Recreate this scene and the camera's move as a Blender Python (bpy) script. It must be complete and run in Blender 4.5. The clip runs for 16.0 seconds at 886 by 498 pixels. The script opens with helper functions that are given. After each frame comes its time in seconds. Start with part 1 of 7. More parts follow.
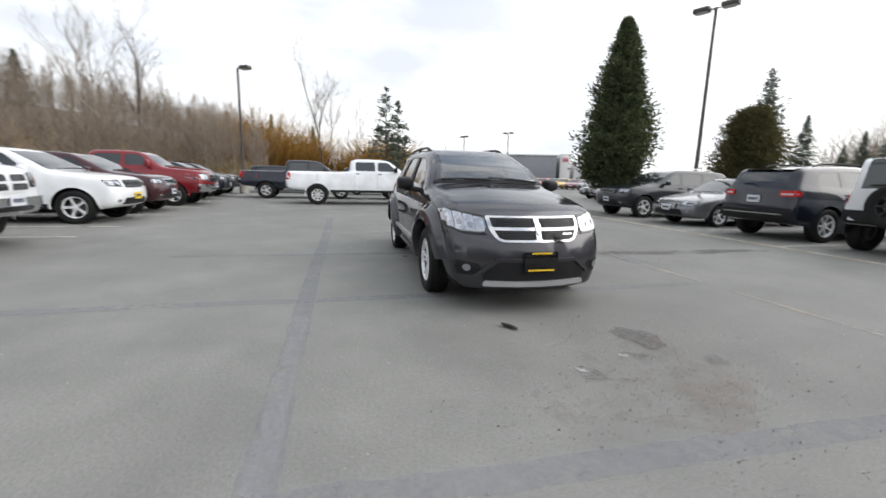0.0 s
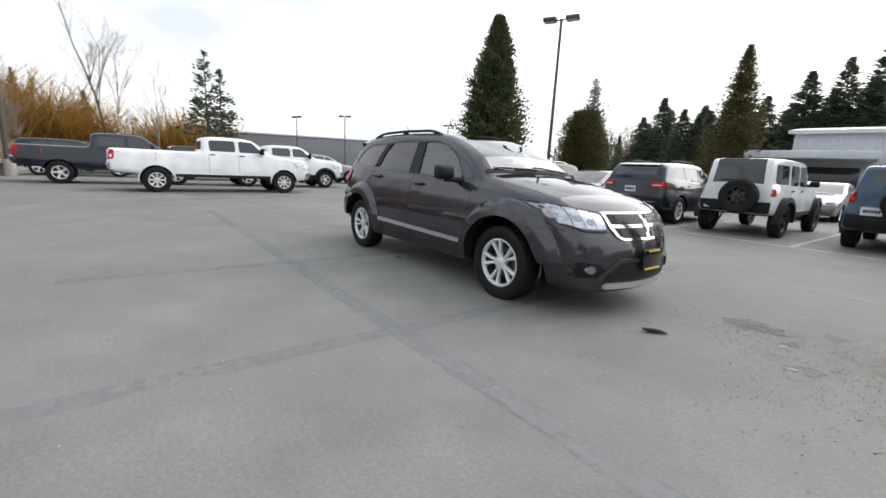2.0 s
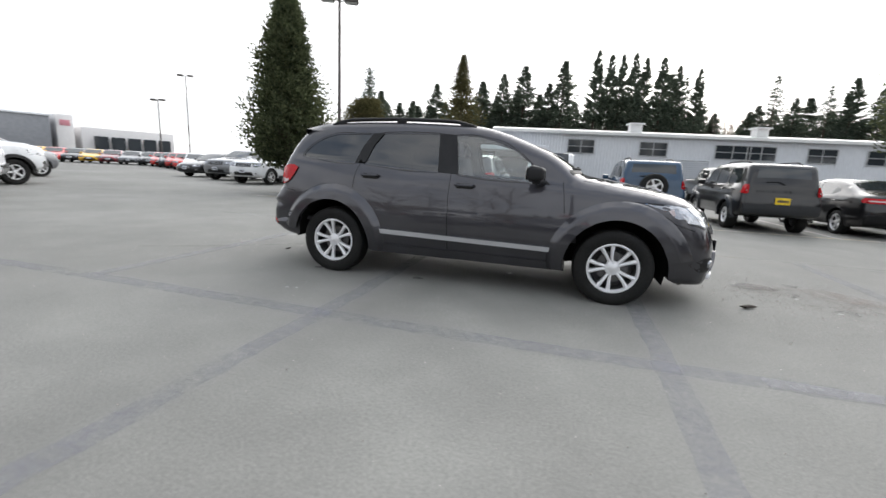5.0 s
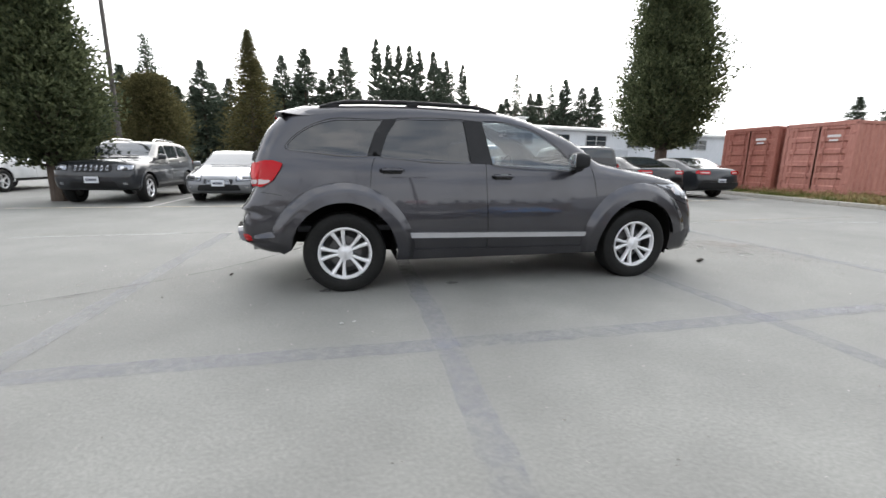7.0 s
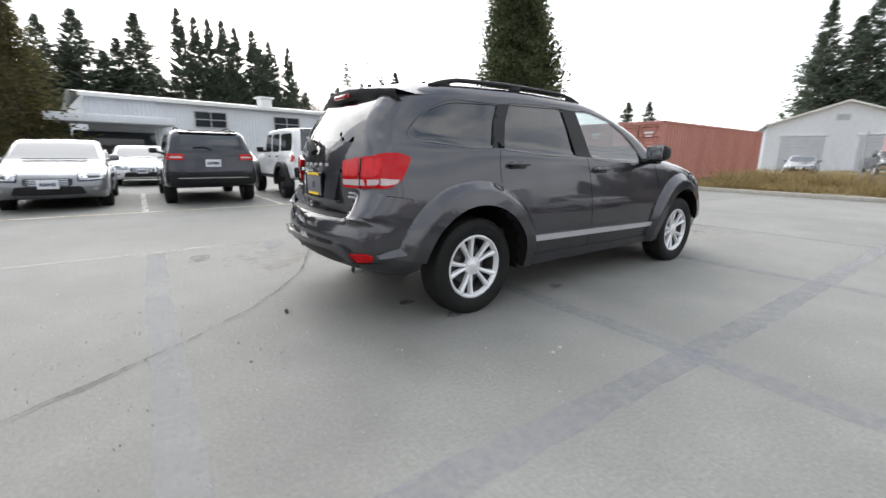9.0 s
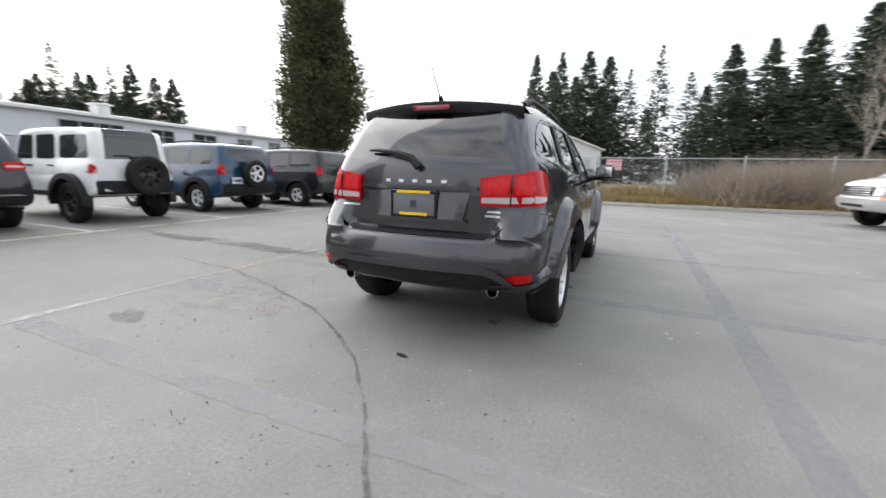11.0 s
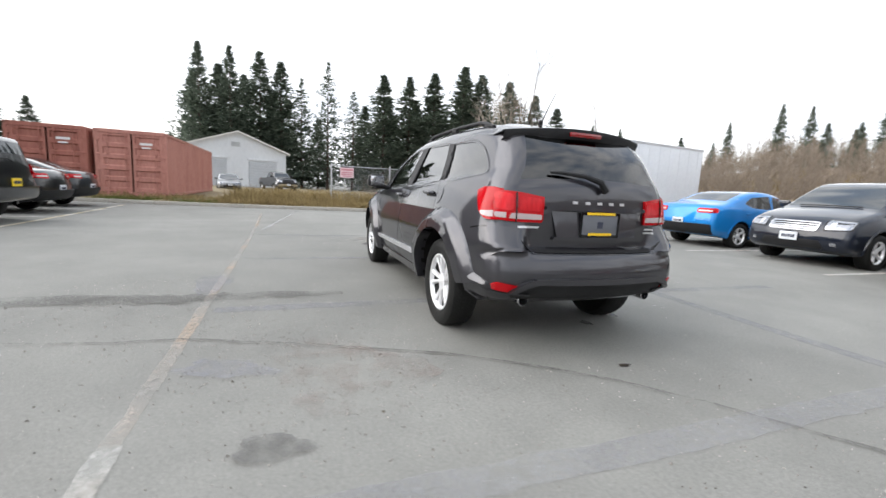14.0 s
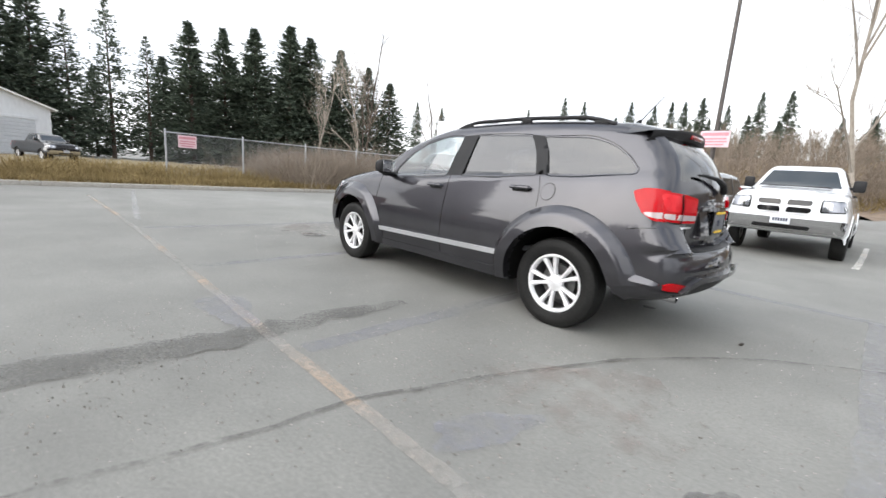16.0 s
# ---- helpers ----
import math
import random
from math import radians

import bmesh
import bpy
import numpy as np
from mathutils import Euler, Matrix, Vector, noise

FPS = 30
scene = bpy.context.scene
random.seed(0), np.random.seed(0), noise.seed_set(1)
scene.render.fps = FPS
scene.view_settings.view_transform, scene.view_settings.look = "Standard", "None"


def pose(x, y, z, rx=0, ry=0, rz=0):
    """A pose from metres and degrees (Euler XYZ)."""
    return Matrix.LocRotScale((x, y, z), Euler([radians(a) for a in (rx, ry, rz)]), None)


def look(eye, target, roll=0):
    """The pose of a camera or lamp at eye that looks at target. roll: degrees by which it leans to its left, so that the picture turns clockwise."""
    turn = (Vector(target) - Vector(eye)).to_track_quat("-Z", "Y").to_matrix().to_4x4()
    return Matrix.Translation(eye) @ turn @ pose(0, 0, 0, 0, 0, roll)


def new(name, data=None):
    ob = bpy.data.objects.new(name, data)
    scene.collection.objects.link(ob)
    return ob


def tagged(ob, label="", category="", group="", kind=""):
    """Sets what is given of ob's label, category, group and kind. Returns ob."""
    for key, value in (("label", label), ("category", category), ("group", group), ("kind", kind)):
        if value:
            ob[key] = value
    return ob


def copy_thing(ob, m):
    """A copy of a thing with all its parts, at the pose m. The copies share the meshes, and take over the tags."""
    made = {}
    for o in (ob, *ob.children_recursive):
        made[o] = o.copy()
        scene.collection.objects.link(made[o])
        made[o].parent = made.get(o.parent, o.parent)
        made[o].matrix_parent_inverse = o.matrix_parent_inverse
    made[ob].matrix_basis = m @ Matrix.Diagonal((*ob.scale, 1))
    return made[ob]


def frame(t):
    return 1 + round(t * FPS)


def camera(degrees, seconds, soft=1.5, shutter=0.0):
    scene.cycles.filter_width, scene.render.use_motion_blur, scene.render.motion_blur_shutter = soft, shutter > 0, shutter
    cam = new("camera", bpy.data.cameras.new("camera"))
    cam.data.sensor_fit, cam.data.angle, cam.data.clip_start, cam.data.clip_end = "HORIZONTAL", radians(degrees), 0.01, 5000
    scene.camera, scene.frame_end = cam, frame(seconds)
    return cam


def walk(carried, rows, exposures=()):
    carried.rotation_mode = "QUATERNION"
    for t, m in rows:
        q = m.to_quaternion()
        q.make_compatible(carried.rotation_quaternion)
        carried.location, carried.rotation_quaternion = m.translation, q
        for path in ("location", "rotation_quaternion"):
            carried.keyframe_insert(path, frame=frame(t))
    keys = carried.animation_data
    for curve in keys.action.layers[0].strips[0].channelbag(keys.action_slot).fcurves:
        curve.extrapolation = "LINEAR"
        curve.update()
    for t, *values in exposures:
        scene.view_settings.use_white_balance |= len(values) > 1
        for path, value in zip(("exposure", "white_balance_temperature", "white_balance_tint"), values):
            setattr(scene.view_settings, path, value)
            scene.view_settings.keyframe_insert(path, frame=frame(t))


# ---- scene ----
cam = camera(93.6, 16.0, 1.5, 0.4)
PATH = [
    (0, (5.862, -1.781, 1.247), (3.95, -1.302, 0.906), 1.4),
    (0.5, (5.429, -2.297, 1.193), (3.62, -1.539, 0.799), 0.5),
    (1, (5.075, -2.816, 1.207), (3.35, -1.858, 0.88), 1.4),
    (1.5, (4.623, -3.271, 1.186), (3.018, -2.136, 0.815), 1.3),
    (2, (4.153, -3.681, 1.191), (2.609, -2.467, 0.815), 2.9),
    (2.5, (3.679, -4.073, 1.19), (2.315, -2.659, 0.816), 2.9),
    (3, (3.148, -4.373, 1.175), (1.868, -2.887, 0.779), 2.1),
    (3.5, (2.603, -4.617, 1.18), (1.537, -2.967, 0.802), 2.9),
    (4, (2.003, -4.77, 1.179), (1.117, -3.017, 0.802), 1.8),
    (4.2, (1.778, -4.789, 1.154), (0.945, -3.004, 0.806), 3.0),
    (5.25, (.62, -4.89, 1.17), (.205, -2.985, .782), 2.6),
    (6.3, (-0.578, -4.775, 1.185), (-0.571, -2.817, 0.778), 2.9),
    (6.5, (-0.85, -4.723, 1.158), (-0.651, -2.77, 0.775), 1.6),
    (7, (-1.414, -4.505, 1.13), (-0.97, -2.597, 0.726), 0.7),
    (7.5, (-1.944, -4.212, 1.134), (-1.349, -2.333, 0.789), 1.0),
    (8, (-2.421, -3.906, 1.127), (-1.633, -2.112, 0.727), 0.6),
    (8.2, (-2.603, -3.742, 1.123), (-1.759, -1.981, 0.69), 0.4),
    (9.25, (-3.57, -2.80, 1.116), (-2.32, -1.34, .705), .7),
    (10.3, (-4.299, -1.802, 1.109), (-2.675, -0.701, 0.721), 1.1),
    (10.5, (-4.331, -1.705, 1.126), (-2.71, -0.588, 0.771), 0.5),
    (11, (-4.659, -1.256, 1.112), (-2.858, -0.466, 0.751), 1.3),
    (11.5, (-4.842, -0.717, 1.086), (-2.961, -0.168, 0.686), 0.4),
    (12, (-4.988, -0.172, 1.096), (-3.033, 0.07, 0.75), 1.3),
    (12.5, (-4.992, 0.397, 1.06), (-3.036, 0.394, 0.646), 3.5),
    (13, (-4.94, 0.929, 1.059), (-2.989, 0.682, 0.694), 4.9),
    (13.5, (-4.786, 1.471, 1.064), (-2.891, 0.965, 0.677), 4.5),
    (14, (-4.6, 2.016, 1.103), (-2.747, 1.32, 0.818), 3.0),
    (14.5, (-4.333, 2.532, 1.1), (-2.587, 1.621, 0.751), 3.7),
    (15, (-3.977, 3.005, 1.118), (-2.299, 1.962, 0.807), 3.4),
    (15.5, (-3.583, 3.412, 1.126), (-2.07, 2.149, 0.785), 4.0),
    (16, (-3.092, 3.73, 1.131), (-1.692, 2.346, 0.776), 4.2),
]
walk(cam, [(t, look(eye, target, roll)) for t, eye, target, roll in PATH],
     [(0.0, .74), (4.0, .79), (7.0, 1.24), (11.0, 1.18), (16.0, 1.25)])

# ---- light ----
world = bpy.data.worlds.new("sky")
scene.world = world
world.use_nodes = True
wn, wl = world.node_tree.nodes, world.node_tree.links
SUN_ELEV, SUN_AZ = radians(30), radians(14)
sky = wn.new("ShaderNodeTexSky")
sky.sky_type, sky.sun_disc, sky.sun_elevation, sky.sun_rotation = "NISHITA", False, SUN_ELEV, SUN_AZ
sky.air_density, sky.dust_density = 1.0, 3.0
# thin overcast: clouds of two sizes over the whole sky
coord = wn.new("ShaderNodeTexCoord")
stretch = wn.new("ShaderNodeMapping")
stretch.inputs["Scale"].default_value = (1.0, 1.0, 3.2)
cloud = wn.new("ShaderNodeTexNoise")
cloud.inputs["Scale"].default_value, cloud.inputs["Detail"].default_value, cloud.inputs["Roughness"].default_value = 2.6, 7, 0.55
ramp = wn.new("ShaderNodeValToRGB")
ramp.color_ramp.elements[0].position, ramp.color_ramp.elements[0].color = 0.36, (6.0, 6.3, 6.8, 1)
ramp.color_ramp.elements[1].position, ramp.color_ramp.elements[1].color = 0.60, (8.6, 8.7, 8.8, 1)
# bluer gaps between the clouds high up
high = wn.new("ShaderNodeValToRGB")
high.color_ramp.elements[0].position, high.color_ramp.elements[0].color = 0.40, (3.2, 3.9, 5.0, 1)
high.color_ramp.elements[1].position, high.color_ramp.elements[1].color = 0.62, (9.2, 9.3, 9.4, 1)
axis = wn.new("ShaderNodeSeparateXYZ")
climb = wn.new("ShaderNodeMapRange")
climb.inputs[1].default_value, climb.inputs[2].default_value = 0.34, 0.62
lift = wn.new("ShaderNodeMix")
lift.data_type = "RGBA"
# the veiled sun brightens the cloud round it
toward = wn.new("ShaderNodeVectorMath")
toward.operation = "DOT_PRODUCT"
toward.inputs[1].default_value = (math.sin(SUN_AZ) * math.cos(SUN_ELEV), math.cos(SUN_AZ) * math.cos(SUN_ELEV), math.sin(SUN_ELEV))
near_sun = wn.new("ShaderNodeMapRange")
near_sun.inputs[1].default_value, near_sun.inputs[2].default_value = 0.15, 1.0
spread = wn.new("ShaderNodeMath")
spread.operation = "POWER"
spread.inputs[1].default_value = 1.6
aureole = wn.new("ShaderNodeMix")
aureole.data_type, aureole.blend_type = "RGBA", "ADD"
aureole.inputs[7].default_value = (7.5, 7.4, 7.3, 1)
veil = wn.new("ShaderNodeMix")
veil.data_type = "RGBA"
veil.inputs[0].default_value = 0.88
wl.new(coord.outputs["Generated"], stretch.inputs[0])
wl.new(stretch.outputs[0], cloud.inputs["Vector"])
wl.new(cloud.outputs["Fac"], ramp.inputs[0])
wl.new(sky.outputs[0], veil.inputs[6])
wl.new(cloud.outputs["Fac"], high.inputs[0])
wl.new(coord.outputs["Generated"], axis.inputs[0])
wl.new(axis.outputs[2], climb.inputs[0])
wl.new(climb.outputs[0], lift.inputs[0])
wl.new(ramp.outputs[0], lift.inputs[6])
wl.new(high.outputs[0], lift.inputs[7])
wl.new(lift.outputs[2], veil.inputs[7])
wl.new(coord.outputs["Generated"], toward.inputs[0])
wl.new(toward.outputs["Value"], near_sun.inputs[0])
wl.new(near_sun.outputs[0], spread.inputs[0])
wl.new(spread.outputs[0], aureole.inputs[0])
wl.new(veil.outputs[2], aureole.inputs[6])
wl.new(aureole.outputs[2], wn["Background"].inputs[0])
wn["Background"].inputs[1].default_value = 0.095

sun = new("sun", bpy.data.lights.new("sun", "SUN"))
sun.data.energy, sun.data.angle, sun.data.color = 1.1, radians(75), (1.0, 0.97, 0.94)
sun.matrix_world = look((0, 0, 40), (40 * -math.sin(SUN_AZ) / math.tan(SUN_ELEV), 40 * -math.cos(SUN_AZ) / math.tan(SUN_ELEV), 0))
scene.view_settings.exposure = 0.0


# ---- materials ----
def shader(name, color, rough=0.5, metal=0.0, **more):
    m = bpy.data.materials.new(name)
    m.use_nodes = True
    b = m.node_tree.nodes["Principled BSDF"]
    b.inputs["Base Color"].default_value = (*color, 1)
    b.inputs["Roughness"].default_value = rough
    b.inputs["Metallic"].default_value = metal
    for key, value in more.items():
        b.inputs[key.replace("_", " ")].default_value = value
    return m


def grain(m, dark, light, scales=(6.0, 60.0), mixed=0.5, bump=0.0, bump_scale=None, rough=None, stretch=(1, 1, 1), low=0.3, high=0.7):
    """Base colour from two noises of real-world size, with relief."""
    n, l = m.node_tree.nodes, m.node_tree.links
    b = n["Principled BSDF"]
    tc, mp = n.new("ShaderNodeTexCoord"), n.new("ShaderNodeMapping")
    mp.inputs["Scale"].default_value = stretch
    l.new(tc.outputs["Object"], mp.inputs[0])
    a, c = n.new("ShaderNodeTexNoise"), n.new("ShaderNodeTexNoise")
    for node, s in ((a, scales[0]), (c, scales[1])):
        node.inputs["Scale"].default_value, node.inputs["Detail"].default_value = s, 6
        l.new(mp.outputs[0], node.inputs["Vector"])
    mix = n.new("ShaderNodeMix")
    mix.inputs[0].default_value = mixed
    l.new(a.outputs["Fac"], mix.inputs[2])
    l.new(c.outputs["Fac"], mix.inputs[3])
    r = n.new("ShaderNodeValToRGB")
    r.color_ramp.elements[0].position, r.color_ramp.elements[0].color = low, (*dark, 1)
    r.color_ramp.elements[1].position, r.color_ramp.elements[1].color = high, (*light, 1)
    l.new(mix.outputs[0], r.inputs[0])
    l.new(r.outputs[0], b.inputs["Base Color"])
    if rough:
        rr = n.new("ShaderNodeMapRange")
        rr.inputs[3].default_value, rr.inputs[4].default_value = rough
        l.new(a.outputs["Fac"], rr.inputs[0])
        l.new(rr.outputs[0], b.inputs["Roughness"])
    if bump:
        f = c
        if bump_scale:
            f = n.new("ShaderNodeTexNoise")
            f.inputs["Scale"].default_value, f.inputs["Detail"].default_value = bump_scale, 4
            l.new(tc.outputs["Object"], f.inputs["Vector"])
        bp = n.new("ShaderNodeBump")
        bp.inputs["Strength"].default_value, bp.inputs["Distance"].default_value = bump, 0.01
        l.new(f.outputs["Fac"], bp.inputs["Height"])
        l.new(bp.outputs[0], b.inputs["Normal"])
    return m


def paint(name, color, flake=0.0, rough=0.28, coat=1.0, edge=(1, 1, 1, 1)):
    """Car paint: clear coat over a base with fine flakes and a little dust."""
    m = shader(name, color, rough, flake, Coat_Weight=coat, Coat_Roughness=0.02, Specular_IOR_Level=0.1, Specular_Tint=edge)
    n, l = m.node_tree.nodes, m.node_tree.links
    tc = n.new("ShaderNodeTexCoord")
    dust, fl = n.new("ShaderNodeTexNoise"), n.new("ShaderNodeTexNoise")
    dust.inputs["Scale"].default_value, dust.inputs["Detail"].default_value = 2.2, 6
    fl.inputs["Scale"].default_value = 900
    l.new(tc.outputs["Object"], dust.inputs["Vector"])
    l.new(tc.outputs["Object"], fl.inputs["Vector"])
    add = n.new("ShaderNodeMix")
    add.inputs[0].default_value = 0.35
    l.new(dust.outputs["Fac"], add.inputs[2])
    l.new(fl.outputs["Fac"], add.inputs[3])
    r = n.new("ShaderNodeValToRGB")
    r.color_ramp.elements[0].position, r.color_ramp.elements[1].position = 0.3, 0.7
    r.color_ramp.elements[0].color = (*[c * 0.82 for c in color], 1)
    r.color_ramp.elements[1].color = (*[min(1, c * 1.16 + 0.004) for c in color], 1)
    l.new(add.outputs[0], r.inputs[0])
    l.new(r.outputs[0], n["Principled BSDF"].inputs["Base Color"])
    mr = n.new("ShaderNodeMapRange")
    mr.inputs[3].default_value, mr.inputs[4].default_value = 0.01, 0.045
    l.new(dust.outputs["Fac"], mr.inputs[0])
    l.new(mr.outputs[0], n["Principled BSDF"].inputs["Coat Roughness"])
    return m


def glass(name, tint, rough=0.0, gloss=0.10):
    """A tinted pane: clear seen square on, with mirror gloss."""
    m = bpy.data.materials.new(name)
    m.use_nodes = True
    n, l = m.node_tree.nodes, m.node_tree.links
    n.remove(n["Principled BSDF"])
    lw, pw, fr, tr, gl, mx = (n.new("ShaderNode" + k) for k in ("LayerWeight", "Math", "MapRange", "BsdfTransparent", "BsdfGlossy", "MixShader"))
    lw.inputs[0].default_value = 0.5
    pw.operation = "POWER"
    pw.inputs[1].default_value = 4.0
    fr.inputs[3].default_value, fr.inputs[4].default_value = gloss, 1.0
    l.new(lw.outputs["Facing"], pw.inputs[0])
    l.new(pw.outputs[0], fr.inputs[0])
    tr.inputs[0].default_value = (*tint, 1)
    gl.inputs["Roughness"].default_value = rough
    l.new(fr.outputs[0], mx.inputs[0])
    l.new(tr.outputs[0], mx.inputs[1])
    l.new(gl.outputs[0], mx.inputs[2])
    l.new(mx.outputs[0], n["Material Output"].inputs[0])
    return m


GREY = paint("granite_grey_paint", (0.056, 0.055, 0.062), 0.82, 0.40, 1.0, (0.25, 0.25, 0.27, 1))
BLACK_PLASTIC = grain(shader("black_plastic", (0.02, 0.02, 0.02), 0.55, Specular_IOR_Level=0.25), (0.008, 0.008, 0.009), (0.02, 0.02, 0.021), (4, 120), bump=0.1)
GLOSS_BLACK = shader("gloss_black", (0.008, 0.008, 0.009), 0.08)
UNDER = grain(shader("underbody", (0.012, 0.012, 0.012), 0.95, Specular_IOR_Level=0.05), (0.006, 0.006, 0.006), (0.018, 0.017, 0.016), (3, 40))
RUBBER = grain(shader("tyre_rubber", (0.012, 0.012, 0.012), 0.6, Specular_IOR_Level=0.22), (0.006, 0.006, 0.006), (0.017, 0.017, 0.016), (5, 60), bump=0.3)
ALLOY = grain(shader("alloy", (0.78, 0.78, 0.79), 0.3, 0.3), (0.72, 0.72, 0.73), (0.84, 0.84, 0.85), (5, 70))
CHROME = grain(shader("chrome", (0.56, 0.56, 0.57), 0.10, 1.0), (0.48, 0.48, 0.49), (0.62, 0.62, 0.63), (3, 50))
SATIN_SILVER = grain(shader("satin_silver", (0.6, 0.6, 0.62), 0.30, 0.6), (0.54, 0.54, 0.56), (0.68, 0.68, 0.70), (4, 60))
STEEL = grain(shader("brake_steel", (0.2, 0.2, 0.2), 0.45, 0.9), (0.09, 0.085, 0.085), (0.22, 0.22, 0.22), (5, 50))
RED_LENS = shader("red_lens", (0.42, 0.003, 0.007), 0.12, Specular_IOR_Level=0.15, Coat_Weight=0.25, Coat_Roughness=0.02, Subsurface_Weight=0.0)
RED_INNER = grain(shader("bright_red_lens", (0.7, 0.02, 0.03), 0.25, Specular_IOR_Level=0.15, Coat_Weight=0.2, Coat_Roughness=0.02), (0.36, 0.004, 0.008), (0.66, 0.022, 0.03), (9, 46), stretch=(1, 1, 0.25))
BARREL = grain(shader("wheel_barrel", (0.08, 0.08, 0.082), 0.5, 0.4), (0.04, 0.04, 0.04), (0.11, 0.11, 0.11), (6, 40))
RED_DARK = shader("dark_red_lens", (0.22, 0.006, 0.008), 0.12, Coat_Weight=1.0, Coat_Roughness=0.02)
CLEAR_LENS = shader("clear_lens", (0.30, 0.31, 0.34), 0.10, 0.7, Coat_Weight=1.0, Coat_Roughness=0.02)
BRIGHT_BOWL = grain(shader("lamp_reflector", (0.5, 0.51, 0.54), 0.16, 0.8, Coat_Weight=1.0, Coat_Roughness=0.02), (0.26, 0.27, 0.29), (0.66, 0.67, 0.70), (14, 60))
PALE_LENS = shader("pale_lens", (0.46, 0.38, 0.38), 0.15, Coat_Weight=1.0)
AMBER = shader("amber_lens", (0.8, 0.22, 0.02), 0.15, Coat_Weight=1.0)
YELLOW = shader("yellow_print", (0.85, 0.55, 0.02), 0.4)
PLATE_GREY = shader("plate_card", (0.12, 0.125, 0.14), 0.45)
PLATE_WHITE = grain(shader("plate_white", (0.6, 0.62, 0.66), 0.4), (0.5, 0.52, 0.57), (0.7, 0.72, 0.75), (20, 80))
INK = shader("dark_print", (0.03, 0.035, 0.06), 0.5)
TINT = glass("privacy_glass", (0.022, 0.023, 0.028), 0.0, 0.11)
REAR_TINT = glass("rear_privacy_glass", (0.006, 0.006, 0.008), 0.0, 0.10)
CLEAR = glass("clear_glass", (0.88, 0.95, 0.94), 0.0, 0.16)
SCREEN = glass("windscreen_glass", (0.50, 0.56, 0.57), 0.0, 0.20)
FAR_GLASS = shader("parked_car_glass", (0.022, 0.027, 0.030), 0.03, Specular_IOR_Level=0.8)
CLOTH = grain(shader("seat_cloth", (0.035, 0.035, 0.04), 0.9), (0.025, 0.025, 0.028), (0.05, 0.05, 0.055), (8, 150), bump=0.3)


# ---- building blocks ----
def place(name, verts, faces, material, parent=None, label="", m=None, sharp=35):
    me = bpy.data.meshes.new(name)
    me.from_pydata([tuple(v) for v in verts], [], [tuple(f) for f in faces])
    me.update()
    return finish(name, me, material, parent, label, m, sharp)


def finish(name, me, material, parent=None, label="", m=None, sharp=35):
    if material:
        me.materials.append(material)
    if sharp:
        me.shade_smooth()
        me.set_sharp_from_angle(angle=radians(sharp))
    ob = new(name, me)
    if parent:
        ob.parent = parent
    if m is not None:
        ob.matrix_basis = m
    if label:
        tagged(ob, label)
    return ob


def part(name, bm, material, parent=None, label="", m=None, sharp=35):
    me = bpy.data.meshes.new(name)
    bmesh.ops.recalc_face_normals(bm, faces=bm.faces)
    bm.to_mesh(me)
    bm.free()
    return finish(name, me, material, parent, label, m, sharp)


def share(ob, parent, m, name=None):
    """Another object on the same mesh."""
    o = new(name or ob.name.split(".")[0], ob.data)
    o.parent = parent
    o.matrix_basis = m
    if "label" in ob:
        o["label"] = ob["label"]
    return o


def thing(name, label, category, group="", m=None):
    ob = tagged(new(name), label, category, group)
    if m is not None:
        ob.matrix_basis = m
    return ob


def box(bm, size, at=(0, 0, 0), bevel=0.0, turn=None, seg=2):
    r = bmesh.ops.create_cube(bm, size=1.0)
    vs = r["verts"]
    bmesh.ops.scale(bm, vec=size, verts=vs)
    if bevel:
        es = list({e for v in vs for e in v.link_edges})
        got = bmesh.ops.bevel(bm, geom=es, offset=bevel, segments=seg, affect="EDGES", profile=0.5)
        vs = list({v for f in got["faces"] for v in f.verts} | {v for v in vs if v.is_valid})
    if turn is not None:
        bmesh.ops.transform(bm, matrix=turn, verts=vs)
    bmesh.ops.translate(bm, vec=at, verts=vs)
    return vs


def tube(bm, points, radii, sides=8, caps=True):
    """A round bar along points."""
    pts = [Vector(p) for p in points]
    if not hasattr(radii, "__len__"):
        radii = [radii] * len(pts)
    radii = [float(r) for r in radii]
    rings, side = [], None
    for i, p in enumerate(pts):
        d = (pts[min(i + 1, len(pts) - 1)] - pts[max(i - 1, 0)]).normalized()
        if side is None:
            side = d.orthogonal().normalized()
        side = (side - d * side.dot(d)).normalized()
        up = d.cross(side)
        rings.append([bm.verts.new(p + radii[i] * (math.cos(a) * side + math.sin(a) * up)) for a in (2 * math.pi * k / sides for k in range(sides))])
    for a, b in zip(rings, rings[1:]):
        for k in range(sides):
            bm.faces.new((a[k], a[(k + 1) % sides], b[(k + 1) % sides], b[k]))
    if caps:
        bm.faces.new(rings[0][::-1])
        bm.faces.new(rings[-1])


def lathe(bm, profile, sides=40, closed=False):
    """Turns (radius, y) points round the y axis."""
    rings = [[bm.verts.new((r * math.cos(2 * math.pi * k / sides), y, r * math.sin(2 * math.pi * k / sides))) for k in range(sides)] for r, y in profile]
    pairs = list(zip(rings, rings[1:])) + ([(rings[-1], rings[0])] if closed else [])
    for a, b in pairs:
        for k in range(sides):
            bm.faces.new((a[k], a[(k + 1) % sides], b[(k + 1) % sides], b[k]))


